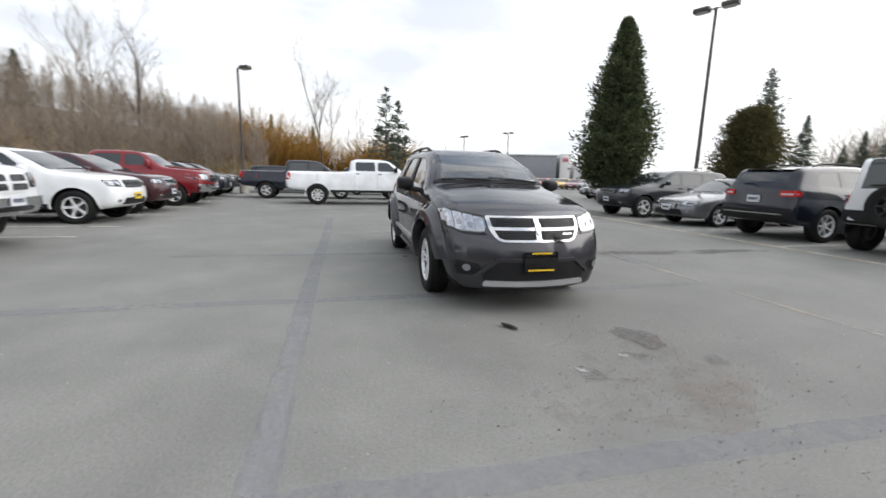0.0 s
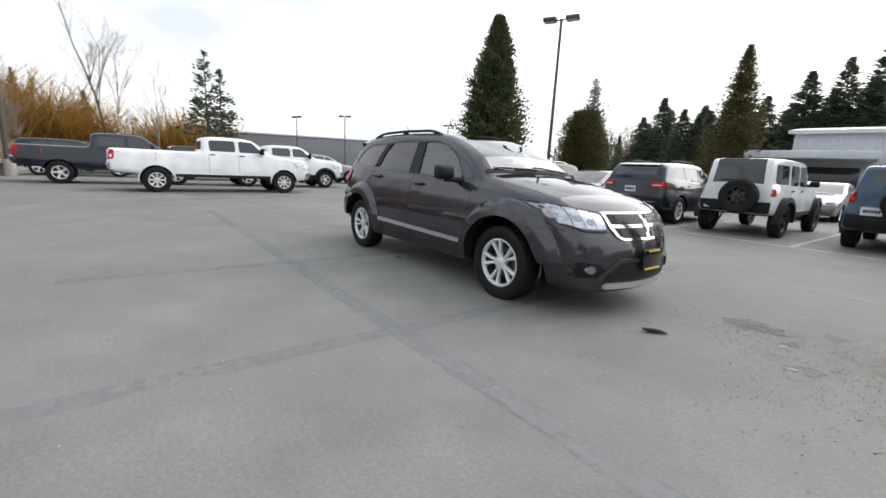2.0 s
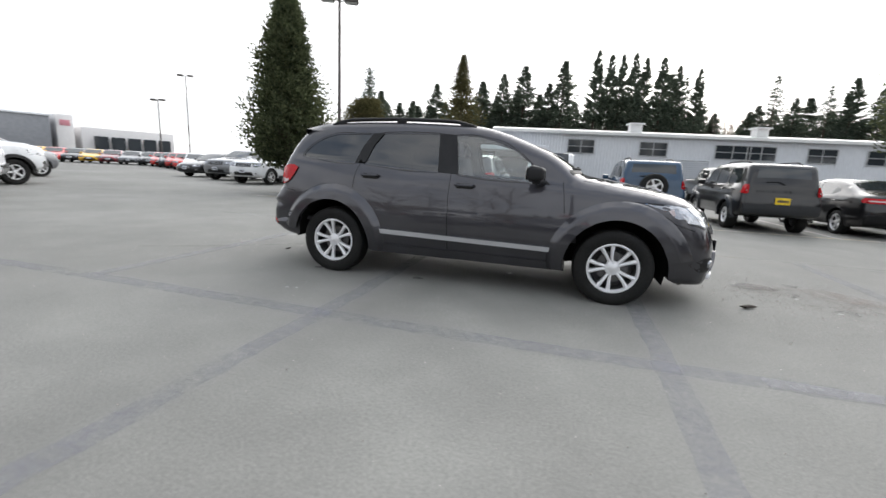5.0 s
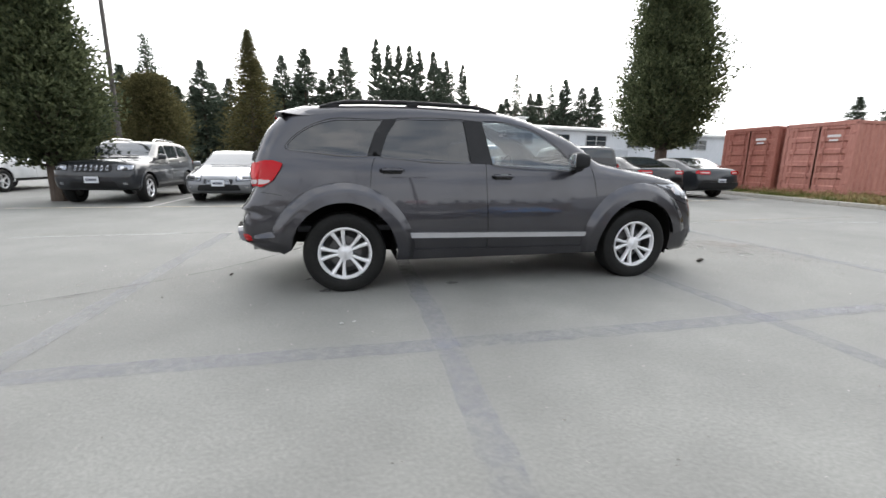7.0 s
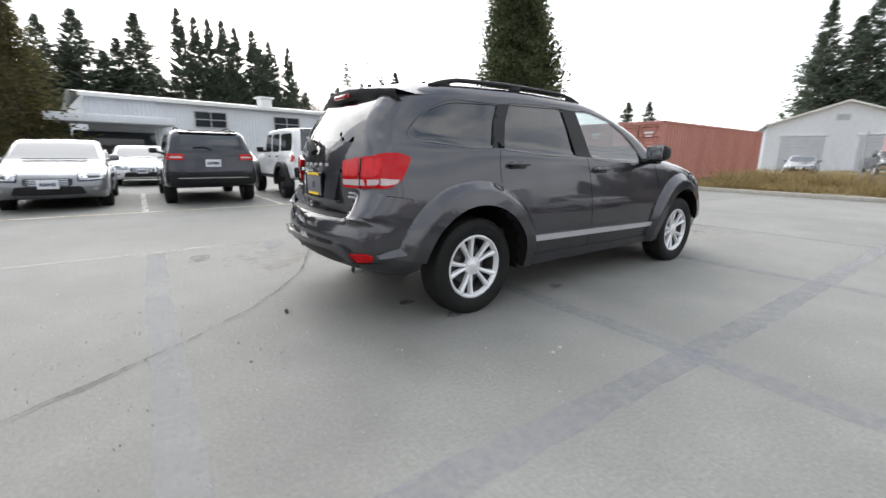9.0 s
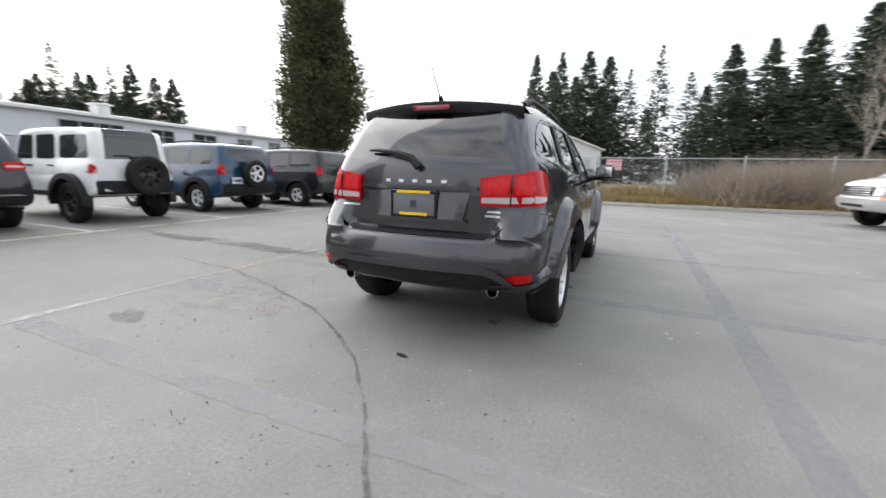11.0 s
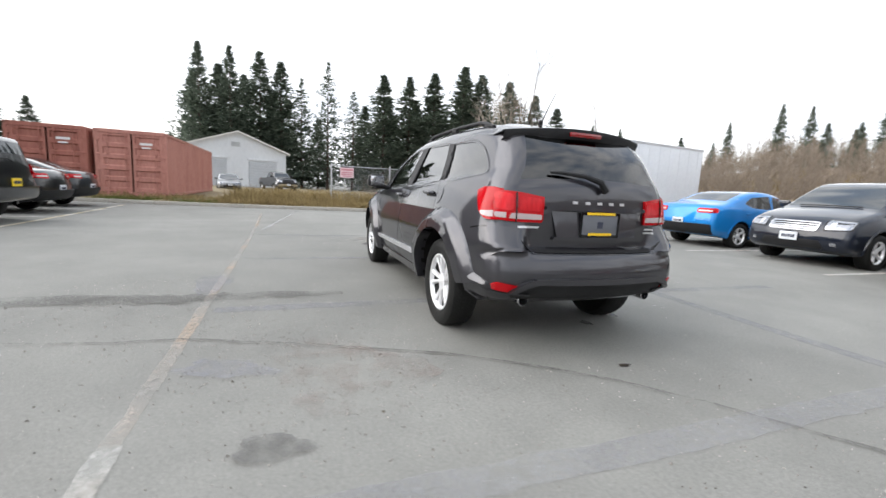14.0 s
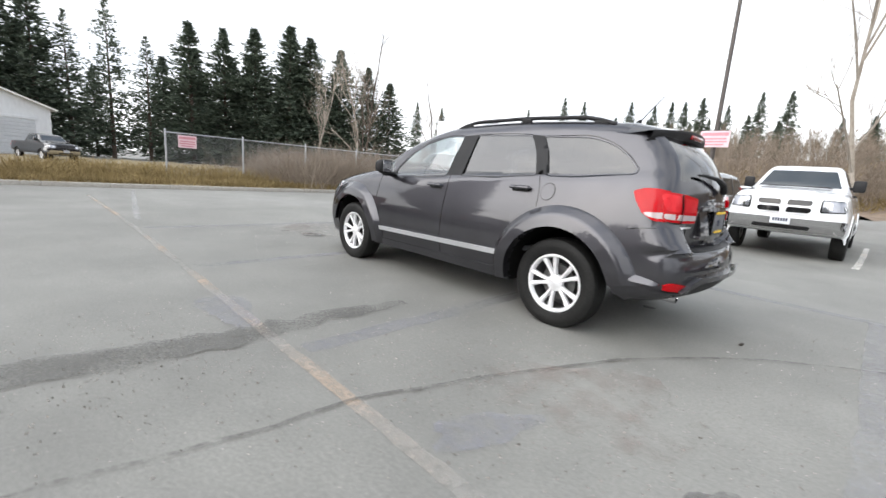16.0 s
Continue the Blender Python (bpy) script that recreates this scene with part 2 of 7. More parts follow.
def inside(points, poly):
    """Which of the points lie in the polygon."""
    p, q = np.asarray(points, float), np.asarray(poly, float)
    r = np.roll(q, -1, 0)
    x, y = p[:, :1], p[:, 1:]
    cross = (q[None, :, 1] > y) != (r[None, :, 1] > y)
    with np.errstate(divide="ignore", invalid="ignore"):
        at = (r[None, :, 0] - q[None, :, 0]) * (y - q[None, :, 1]) / (r[None, :, 1] - q[None, :, 1]) + q[None, :, 0]
    return (cross & (x < at)).sum(1) % 2 == 1


def far_from(points, line, closed=False):
    """The distance of points from a line of segments."""
    p, a = np.asarray(points, float), np.asarray(line, float)
    b = np.roll(a, -1, 0) if closed else a[1:]
    a = a if closed else a[:-1]
    ab = b - a
    out = np.full(len(p), 1e9)
    for s in range(0, len(p), 4000):
        c = p[s : s + 4000, None] - a[None]
        u = np.clip((c * ab).sum(-1) / ((ab**2).sum(-1) + 1e-12), 0, 1)
        out[s : s + 4000] = np.sqrt(((c - u[..., None] * ab) ** 2).sum(-1)).min(1)
    return out


def rounded(points, rounds=2, closed=False):
    """Corners cut twice, ends kept."""
    p = [np.array(v, float) for v in points]
    for _ in range(rounds):
        q = [] if closed else [p[0]]
        for a, b in zip(p, p[1:] + ([p[0]] if closed else [])):
            q += [a * 0.75 + b * 0.25, a * 0.25 + b * 0.75]
        p = q if closed else q + [p[-1]]
    return np.array(p)


def corners(points, radius=0.05):
    """Each corner of a closed polygon cut into two near points, so that rounding stays tight."""
    p = np.asarray(points, float)
    out = []
    for a, b, c in zip(np.roll(p, 1, 0), p, np.roll(p, -1, 0)):
        for q, ks in ((a, (1.6, 0.7)), (c, (0.7, 1.6))):
            d = np.linalg.norm(q - b)
            out += [b + (q - b) / d * min(radius, 0.3 * d) * k for k in ks]
    return out


def evenly(points, step, closed=False):
    p = np.asarray(points, float)
    if closed:
        p = np.vstack([p, p[:1]])
    s = np.r_[0, np.cumsum(np.hypot(*np.diff(p, axis=0).T))]
    n = max(2, int(round(s[-1] / step)) + 1)
    t = np.linspace(0, s[-1], n)
    out = np.c_[np.interp(t, s, p[:, 0]), np.interp(t, s, p[:, 1])]
    return out[:-1] if closed else out


def net(loop, step, cuts=(), extra=()):
    """Triangles that fill a closed loop, with the cut polygons as edges. Gives points and faces."""
    from mathutils.geometry import delaunay_2d_cdt as cdt
    loop = np.asarray(loop, float)
    lo, hi = loop.min(0), loop.max(0)
    gx, gy = np.meshgrid(np.arange(lo[0] + step / 2, hi[0], step), np.arange(lo[1] + step / 2, hi[1], step))
    gx[::2] += step / 2
    g = np.c_[gx.ravel(), gy.ravel()]
    g = g[inside(g, loop)]
    for ring in (loop, *cuts):
        if len(g):
            g = g[far_from(g, ring, True) > 0.45 * step]
    if len(extra):
        g = np.vstack([g, extra]) if len(g) else np.asarray(extra)
    pts, edges = [], []
    for ring in (loop, *cuts):
        s = len(pts)
        pts += [tuple(v) for v in ring]
        edges += [(s + i, s + (i + 1) % len(ring)) for i in range(len(ring))]
    pts += [tuple(v) for v in g]
    v, _, f, *_ = cdt([Vector(p) for p in pts], edges, [], 0, 1e-5)
    v, f = np.array([tuple(p) for p in v]), np.array([tuple(t) for t in f])
    mid = v[f].mean(1)
    return v, f[inside(mid + np.array([3.1e-6, 4.7e-6]), loop)]


def smooth(a, b, x):
    t = np.clip((np.asarray(x, float) - a) / (b - a), 0, 1)
    return t * t * (3 - 2 * t)


# ---- ground ----
ASPHALT = shader("asphalt", (0.07, 0.07, 0.068), 0.85)


def lay_asphalt(m):
    n, l = m.node_tree.nodes, m.node_tree.links
    b = n["Principled BSDF"]
    tc = n.new("ShaderNodeTexCoord")

    def noise_at(scale, detail=6, rough=0.55, kind="ShaderNodeTexNoise"):
        t = n.new(kind)
        t.inputs["Scale"].default_value = scale
        if kind == "ShaderNodeTexNoise":
            t.inputs["Detail"].default_value, t.inputs["Roughness"].default_value = detail, rough
        l.new(tc.outputs["Object"], t.inputs["Vector"])
        return t

    def blend(a, c, fac, kind="MIX"):
        x = n.new("ShaderNodeMix")
        x.data_type, x.blend_type = "RGBA", kind
        if hasattr(fac, "links"):
            l.new(fac, x.inputs[0])
        else:
            x.inputs[0].default_value = fac
        l.new(a, x.inputs[6])
        if hasattr(c, "links"):
            l.new(c, x.inputs[7])
        else:
            x.inputs[7].default_value = (*c, 1)
        return x.outputs[2]

    def ramped(src, a, c, ca, cc):
        r = n.new("ShaderNodeValToRGB")
        r.color_ramp.elements[0].position, r.color_ramp.elements[0].color = a, (*ca, 1)
        r.color_ramp.elements[1].position, r.color_ramp.elements[1].color = c, (*cc, 1)
        l.new(src, r.inputs[0])
        return r.outputs[0]

    wide = noise_at(0.16, 5, 0.6)
    col = ramped(wide.outputs["Fac"], 0.35, 0.66, (0.161, 0.159, 0.146), (0.217, 0.215, 0.199))
    mid = noise_at(1.1, 7, 0.62)
    col = blend(col, ramped(mid.outputs["Fac"], 0.3, 0.7, (0.78, 0.78, 0.78), (1.15, 1.15, 1.15)), 0.90, "MULTIPLY")
    fine = noise_at(55, 4, 0.7)
    col = blend(col, ramped(fine.outputs["Fac"], 0.3, 0.72, (0.55, 0.55, 0.55), (1.45, 1.45, 1.45)), 0.45, "MULTIPLY")
    # pale chips of aggregate
    chips = noise_at(260, 1, 0.5, "ShaderNodeTexVoronoi")
    col = blend(col, (0.42, 0.41, 0.39), ramped(chips.outputs["Distance"], 0.10, 0.16, (0.55, 0.55, 0.55), (0, 0, 0)))
    spots = noise_at(7.0, 3, 0.8)
    col = blend(col, (0.07, 0.068, 0.064), ramped(spots.outputs["Fac"], 0.68, 0.78, (0, 0, 0), (0.22, 0.22, 0.22)))
    l.new(col, b.inputs["Base Color"])
    rr = n.new("ShaderNodeMapRange")
    rr.inputs[3].default_value, rr.inputs[4].default_value = 0.62, 0.95
    l.new(mid.outputs["Fac"], rr.inputs[0])
    l.new(rr.outputs[0], b.inputs["Roughness"])
    rel = noise_at(180, 3, 0.6)
    add = n.new("ShaderNodeMath")
    l.new(rel.outputs["Fac"], add.inputs[0])
    l.new(chips.outputs["Distance"], add.inputs[1])
    bp = n.new("ShaderNodeBump")
    bp.inputs["Strength"].default_value, bp.inputs["Distance"].default_value = 0.22, 0.006
    l.new(add.outputs[0], bp.inputs["Height"])
    l.new(bp.outputs[0], b.inputs["Normal"])


lay_asphalt(ASPHALT)


def make_ground():
    xs = np.r_[-4000, -1500, -600, -300, -150, np.arange(-90, 91, 6), 150, 300, 600, 1500, 4000]
    v = [(x, y, 0.0) for y in xs for x in xs]
    n = len(xs)
    f = [(j * n + i, j * n + i + 1, (j + 1) * n + i + 1, (j + 1) * n + i) for j in range(n - 1) for i in range(n - 1)]
    g = place("ground", v, f, ASPHALT, sharp=0)
    tagged(g, "worn grey asphalt of a parking lot", "ground", kind="structure")
    return g


GROUND = make_ground()


# ---- vehicles ----
class Shell:
    """The skin of a car: its side outline swelled to its width, bowed at the ends and crowned on top."""

    def __init__(self, upper, lower, half_width, belt, lean, shoulder, edge, bow, crown, taper, tuck=0.25, tuck_z=0.5, step=0.08, across=10, slope=0.28, push=None):
        self.upper = evenly(rounded(upper), step)
        self.lower = np.asarray(lower, float)
        self.w, self.belt, self.lean, self.shoulder, self.edge = half_width, belt, lean, shoulder, edge
        self.slope, self.push = slope, push
        self.bow, self.crown, self.taper, self.tuck, self.tuck_z, self.step, self.across = bow, crown, taper, tuck, tuck_z, step, across
        self.loop = np.vstack([self.upper, self.lower])

    def half(self, p, edge=None):
        p = np.asarray(p, float)
        x, z = p[:, 0], p[:, 1]
        belt = self.belt[0] + self.belt[1] * x
        w = self.w - self.lean * np.clip(z - belt, 0, None) - self.shoulder * smooth(-0.02, 0.05, z - belt)
        w = w - self.tuck * np.clip(self.tuck_z - z, 0, None) ** 1.3 - self.slope * np.clip(np.minimum(z, belt) - 0.62, 0, None) ** 2
        f0, f1, tf, r0, r1, tr = self.taper
        w = w - tf * np.clip((x - f0) / (f1 - f0), 0, 1.2) ** 2 - tr * np.clip((x - r0) / (r1 - r0), 0, 1.2) ** 2
        d = np.clip(far_from(p, self.upper), 0, self.edge)
        return w - self.edge + np.sqrt(np.clip(self.edge**2 - (self.edge - d) ** 2, 0, None))

    def warp(self, x, y, z):
        k = 1 - np.clip(np.abs(y) / self.w, 0, 1) ** 2
        f0, f1, bf, r0, r1, br = self.bow
        xx = x + k * bf * smooth(f0, f1, x) - k * br * smooth(-r0, -r1, -x)
        if self.push:
            xx = xx + self.push(x, y, z)
        return np.c_[xx, y, z + k * self.crown * smooth(0.75, 1.1, z) * (1 - 0.5 * smooth(1.3, 1.5, z))]

    def side(self, p, off=0.0, sign=1):
        p = np.asarray(p, float)
        y = sign * (self.half(p) + off)
        return self.warp(p[:, 0], y, p[:, 1])

    def build(self, parent, skin, windows=(), screens=(), trims=(), skin_label="", pane=None, inner=None):
        """Body, side windows and screens as parts. windows: (name, polygon, material). screens: (name, x from, x to, z over, share of width, material)."""
        cuts = [evenly(rounded(corners(w[1]), 2, True), max(0.03, self.step * 0.7), True) for w in windows]
        extra = []
        u = self.upper
        d = np.gradient(u, axis=0)
        nrm = np.c_[d[:, 1], -d[:, 0]]
        nrm /= np.linalg.norm(nrm, axis=1)[:, None] + 1e-9
        for k in (0.12, 0.4, 0.8):
            for s in (1, -1):
                q = u + s * nrm * self.edge * k
                ok = inside(q, self.loop) & (np.abs(far_from(q, u) - self.edge * k) < 0.01) & (far_from(q, self.lower) > 0.03)
                for c in cuts:
                    ok &= far_from(q, c, True) > 0.02
                extra.append(q[ok])
        v, f = net(self.loop, self.step, cuts, np.vstack(extra))
        mid = v[f].mean(1)
        which = np.full(len(f), -1)
        for i, c in enumerate(cuts):
            which[inside(mid, c)] = i
        verts, faces, dark = [], [], []
        every = []
        for sign in (1, -1):
            s = len(verts)
            verts += [tuple(q) for q in self.side(v, 0, sign)]
            faces += [tuple(s + k for k in t) for t in f[which < 0]]
            every += [tuple(s + k for k in t) for t in f]
        panes = []
        for i, (name, _, material) in enumerate(windows):
            t = f[which == i]
            used, back = np.unique(t, return_inverse=True)
            for sign in (1, -1):
                panes.append(fixed(name, self.side(v[used], -0.006, sign), back.reshape(-1, 3), material, parent))
        # the strip from side to side
        hu = self.half(u)
        n = self.across
        ts = np.linspace(-1, 1, n + 1)
        start = len(verts)
        for (x, z), h in zip(u, hu):
            verts += [tuple(q) for q in self.warp(np.full(n + 1, x), ts * h, np.full(n + 1, z))]
        sets = {}
        for i in range(len(u) - 1):
            for j in range(n):
                quad = (start + i * (n + 1) + j, start + (i + 1) * (n + 1) + j, start + (i + 1) * (n + 1) + j + 1, start + i * (n + 1) + j + 1)
                mx, mz = (u[i] + u[i + 1]) / 2
                to = None
                for s, (_, x0, x1, z0, sharew, _) in enumerate(screens):
                    if x0 <= mx <= x1 and mz > z0 and abs(ts[j] + ts[j + 1]) / 2 < sharew:
                        to = s
                every.append(quad)
                (faces if to is None else sets.setdefault(to, [])).append(quad)
        # underside and wheel tunnels
        low = np.vstack([u[-1:], self.lower, u[:1]])
        hl = self.half(low)
        s = len(verts)
        for (x, z), h in zip(low, hl):
            verts += [tuple(q) for q in self.warp(np.full(2, x), np.array([-h, h]), np.full(2, z))]
        under = [(s + 2 * i, s + 2 * i + 1, s + 2 * i + 3, s + 2 * i + 2) for i in range(len(low) - 1)]
        every += under
        from mathutils.bvhtree import BVHTree
        self.tree = BVHTree.FromPolygons(verts, every)

        def made(name, fs, material, label=""):
            bm = bmesh.new()
            used, back = np.unique(np.concatenate([np.array(t) for t in fs]), return_inverse=True)
            vs = [bm.verts.new(verts[k]) for k in used]
            at = 0
            for t in fs:
                try:
                    bm.faces.new([vs[k] for k in back[at : at + len(t)]])
                except ValueError:
                    pass
                at += len(t)
            bmesh.ops.remove_doubles(bm, verts=bm.verts, dist=2e-4)
            return part(name, bm, material, parent, label, sharp=50)

        body = made("body", faces, skin, skin_label)
        made("underbody", under, UNDER)
        for s, fs in sets.items():
            made(screens[s][0], fs, screens[s][5])
        return body

    def panel(self, name, poly, material, parent, off=0.004, step=None, rounds=1, signs=(1, -1), bulge=None, label="", base=-0.004):
        """A raised piece on the flank: a polygon in x and z laid on the side."""
        step = step or self.step
        ring = evenly(rounded(corners(poly, 0.02), rounds, True) if rounds else poly, step * 0.6, True)
        v, f = net(ring, step)
        o = off if bulge is None else off + bulge(v)
        made = []
        for sign in signs:
            top = self.side(v, o, sign)
            low = self.side(ring, base, sign)
            edge = self.side(ring, off if bulge is None else off + bulge(ring), sign)
            verts = list(top) + list(edge) + list(low)
            a, n = len(top), len(ring)
            faces = [tuple(t) for t in f] + [(a + i, a + (i + 1) % n, a + n + (i + 1) % n, a + n + i) for i in range(n)]
            made.append(fixed(name, verts, faces, material, parent, label))
        return made

    def cap(self, name, poly, material, parent, way, off=0.004, step=None, rounds=1, label="", base=-0.006, mirror=False, bulge=None):
        """A raised piece on the front, back or top: a polygon seen along way ("x", "-x" or "z") cast on the skin."""
        step = step or self.step
        ring = evenly(rounded(corners(poly, 0.02), rounds, True) if rounds else poly, step * 0.6, True)
        v, f = net(ring, step)
        out = []
        for s in (1, -1) if mirror else (1,):
            def cast(points, o):
                got = []
                for a, b in points:
                    lift = o + (bulge(abs(a), b) if bulge and o > base else 0.0)
                    a = a * s
                    if way == "z":
                        start, d = Vector((b, a, 4)), Vector((0, 0, -1))
                    else:
                        sx = 1 if way == "x" else -1
                        start, d = Vector((6 * sx, a, b)), Vector((-sx, 0, 0))
                    hit, nrm, *_ = self.tree.ray_cast(start, d)
                    if hit is None:
                        hit, nrm, *_ = self.tree.find_nearest(start + d * 3.8)
                    got.append(hit - d * lift)
                return got
            top, edge, low = cast(v, off), cast(ring, off), cast(ring, base)
            a, n = len(top), len(ring)
            faces = [tuple(t) for t in f] + [(a + i, a + (i + 1) % n, a + n + (i + 1) % n, a + n + i) for i in range(n)]
            out.append(fixed(name, top + edge + low, faces, material, parent, label))
        return out


def fixed(name, verts, faces, material, parent, label="", sharp=40):
    bm = bmesh.new()
    vs = [bm.verts.new(q) for q in verts]
    for t in faces:
        if len(set(t)) == len(t):
            try:
                bm.faces.new([vs[k] for k in t])
            except ValueError:
                pass
    bmesh.ops.remove_doubles(bm, verts=bm.verts, dist=1e-4)
    return part(name, bm, material, parent, label, sharp=sharp)


def under_line(rear, front, rocker, wheels, radius, hub, n=14):
    """The lower edge from rear to front, with a wheel arch over each wheel."""
    pts = [rear]
    for wx in sorted(wheels):
        dz = rocker - hub
        a0 = math.asin(dz / radius)
        pts += [(wx - radius * math.cos(a), hub + radius * math.sin(a)) for a in np.linspace(a0, math.pi - a0, n)]
    return pts + [front]


def ring_poly(cx, cz, r0, r1, a0, a1, n=22):
    a = np.linspace(radians(a0), radians(a1), n)
    return [(cx + r1 * math.cos(t), cz + r1 * math.sin(t)) for t in a] + [(cx + r0 * math.cos(t), cz + r0 * math.sin(t)) for t in a[::-1]]


WHEELS = {}


def wheel(parent, at, radius=0.36, rim=0.235, width=0.225, style="ten", turned=False, material=None, sides=44):
    """wheel > tyre, rim, hub_cap; faces +y, or -y when turned."""
    key = (radius, rim, width, style, material)
    m = pose(*at) @ (pose(0, 0, 0, 0, 0, 180) if turned else Matrix())
    if key in WHEELS:
        src = WHEELS[key]
        o = share(src, parent, m, "wheel")
        for c in src.children:
            share(c, o, c.matrix_basis.copy())
        return o
    h = width / 2
    bm = bmesh.new()
    lathe(bm, [(0.02, -h * 0.3), (rim * 0.62, -h * 0.3), (rim * 0.62, h * 0.1), (0.02, h * 0.1)], 28)
    w = part("wheel", bm, STEEL, parent, m=m)
    bm = bmesh.new()
    r = radius
    lathe(bm, [(rim - 0.006, h * 0.72), (rim + 0.012, h * 0.93), (rim + (r - rim) * 0.45, h * 1.04), (r - 0.035, h * 0.99), (r - 0.012, h * 0.86), (r - 0.001, h * 0.62), (r, 0),
               (r - 0.001, -h * 0.62), (r - 0.012, -h * 0.86), (r - 0.035, -h), (rim, -h * 0.8)], sides)
    # tread grooves
    for k in (0.3, -0.3):
        lathe(bm, [(r + 0.0015, h * (k - 0.07)), (r + 0.0025, h * k), (r + 0.0015, h * (k + 0.07))], sides)
    part("tyre", bm, RUBBER, w)
    bm = bmesh.new()
    lathe(bm, [(rim - 0.028, h * 0.58), (rim - 0.03, -h * 0.7), (rim * 0.5, -h * 0.72)], sides)
    part("barrel", bm, BARREL, w)
    bm = bmesh.new()
    lathe(bm, [(rim - 0.002, h * 0.70), (rim, h * 0.86), (rim - 0.012, h * 0.88), (rim - 0.022, h * 0.78), (rim - 0.028, h * 0.56)], sides)
    spokes = {"ten": 10, "five": 5, "six": 6, "steel": 8, "seven": 7}[style]
    for k in range(spokes):
        a = 2 * math.pi * k / spokes
        if style == "ten":
            a = 2 * math.pi * (k // 2) / 5 + (0.24 if k % 2 else -0.24)
        wide0, wide1 = {"ten": (0.030, 0.044), "five": (0.055, 0.08), "six": (0.04, 0.06), "steel": (0.05, 0.07), "seven": (0.035, 0.05)}[style]
        b = 2 * math.pi * (k // 2) / 5 + (0.16 if k % 2 else -0.16) if style == "ten" else a
        inner, outer = 0.045, rim - 0.018
        ring = []
        for rr, wd, y in ((inner, wide0, h * 0.62), (0.5 * (inner + outer), wide0 * 1.0, h * 0.70), (outer, wide1, h * 0.80)):
            t = a if rr == outer else (b if rr == inner else (a + b) / 2)
            c, s = math.cos(t), math.sin(t)
            ring.append([bm.verts.new((rr * c - q * s, y + dy, rr * s + q * c)) for q, dy in ((-wd / 2, -0.03), (-wd / 2 * 0.8, -0.004), (0, 0.002), (wd / 2 * 0.8, -0.004), (wd / 2, -0.03))])
        for p, q in zip(ring, ring[1:]):
            for i in range(4):
                bm.faces.new((p[i], p[i + 1], q[i + 1], q[i]))
    part("rim", bm, material or ALLOY, w, "silver alloy rim" if material is None else "")
    bm = bmesh.new()
    lathe(bm, [(0.07, h * 0.4), (0.066, h * 0.64), (0.04, h * 0.68), (0.034, h * 0.72), (0.001, h * 0.74)], 24)
    for k in range(5):
        a = 2 * math.pi * k / 5 + 0.3
        tube(bm, [(0.052 * math.cos(a), h * 0.5, 0.052 * math.sin(a)), (0.052 * math.cos(a), h * 0.69, 0.052 * math.sin(a))], 0.009, 6)
    part("hub_cap", bm, material or ALLOY, w)
    WHEELS[key] = w
    return w


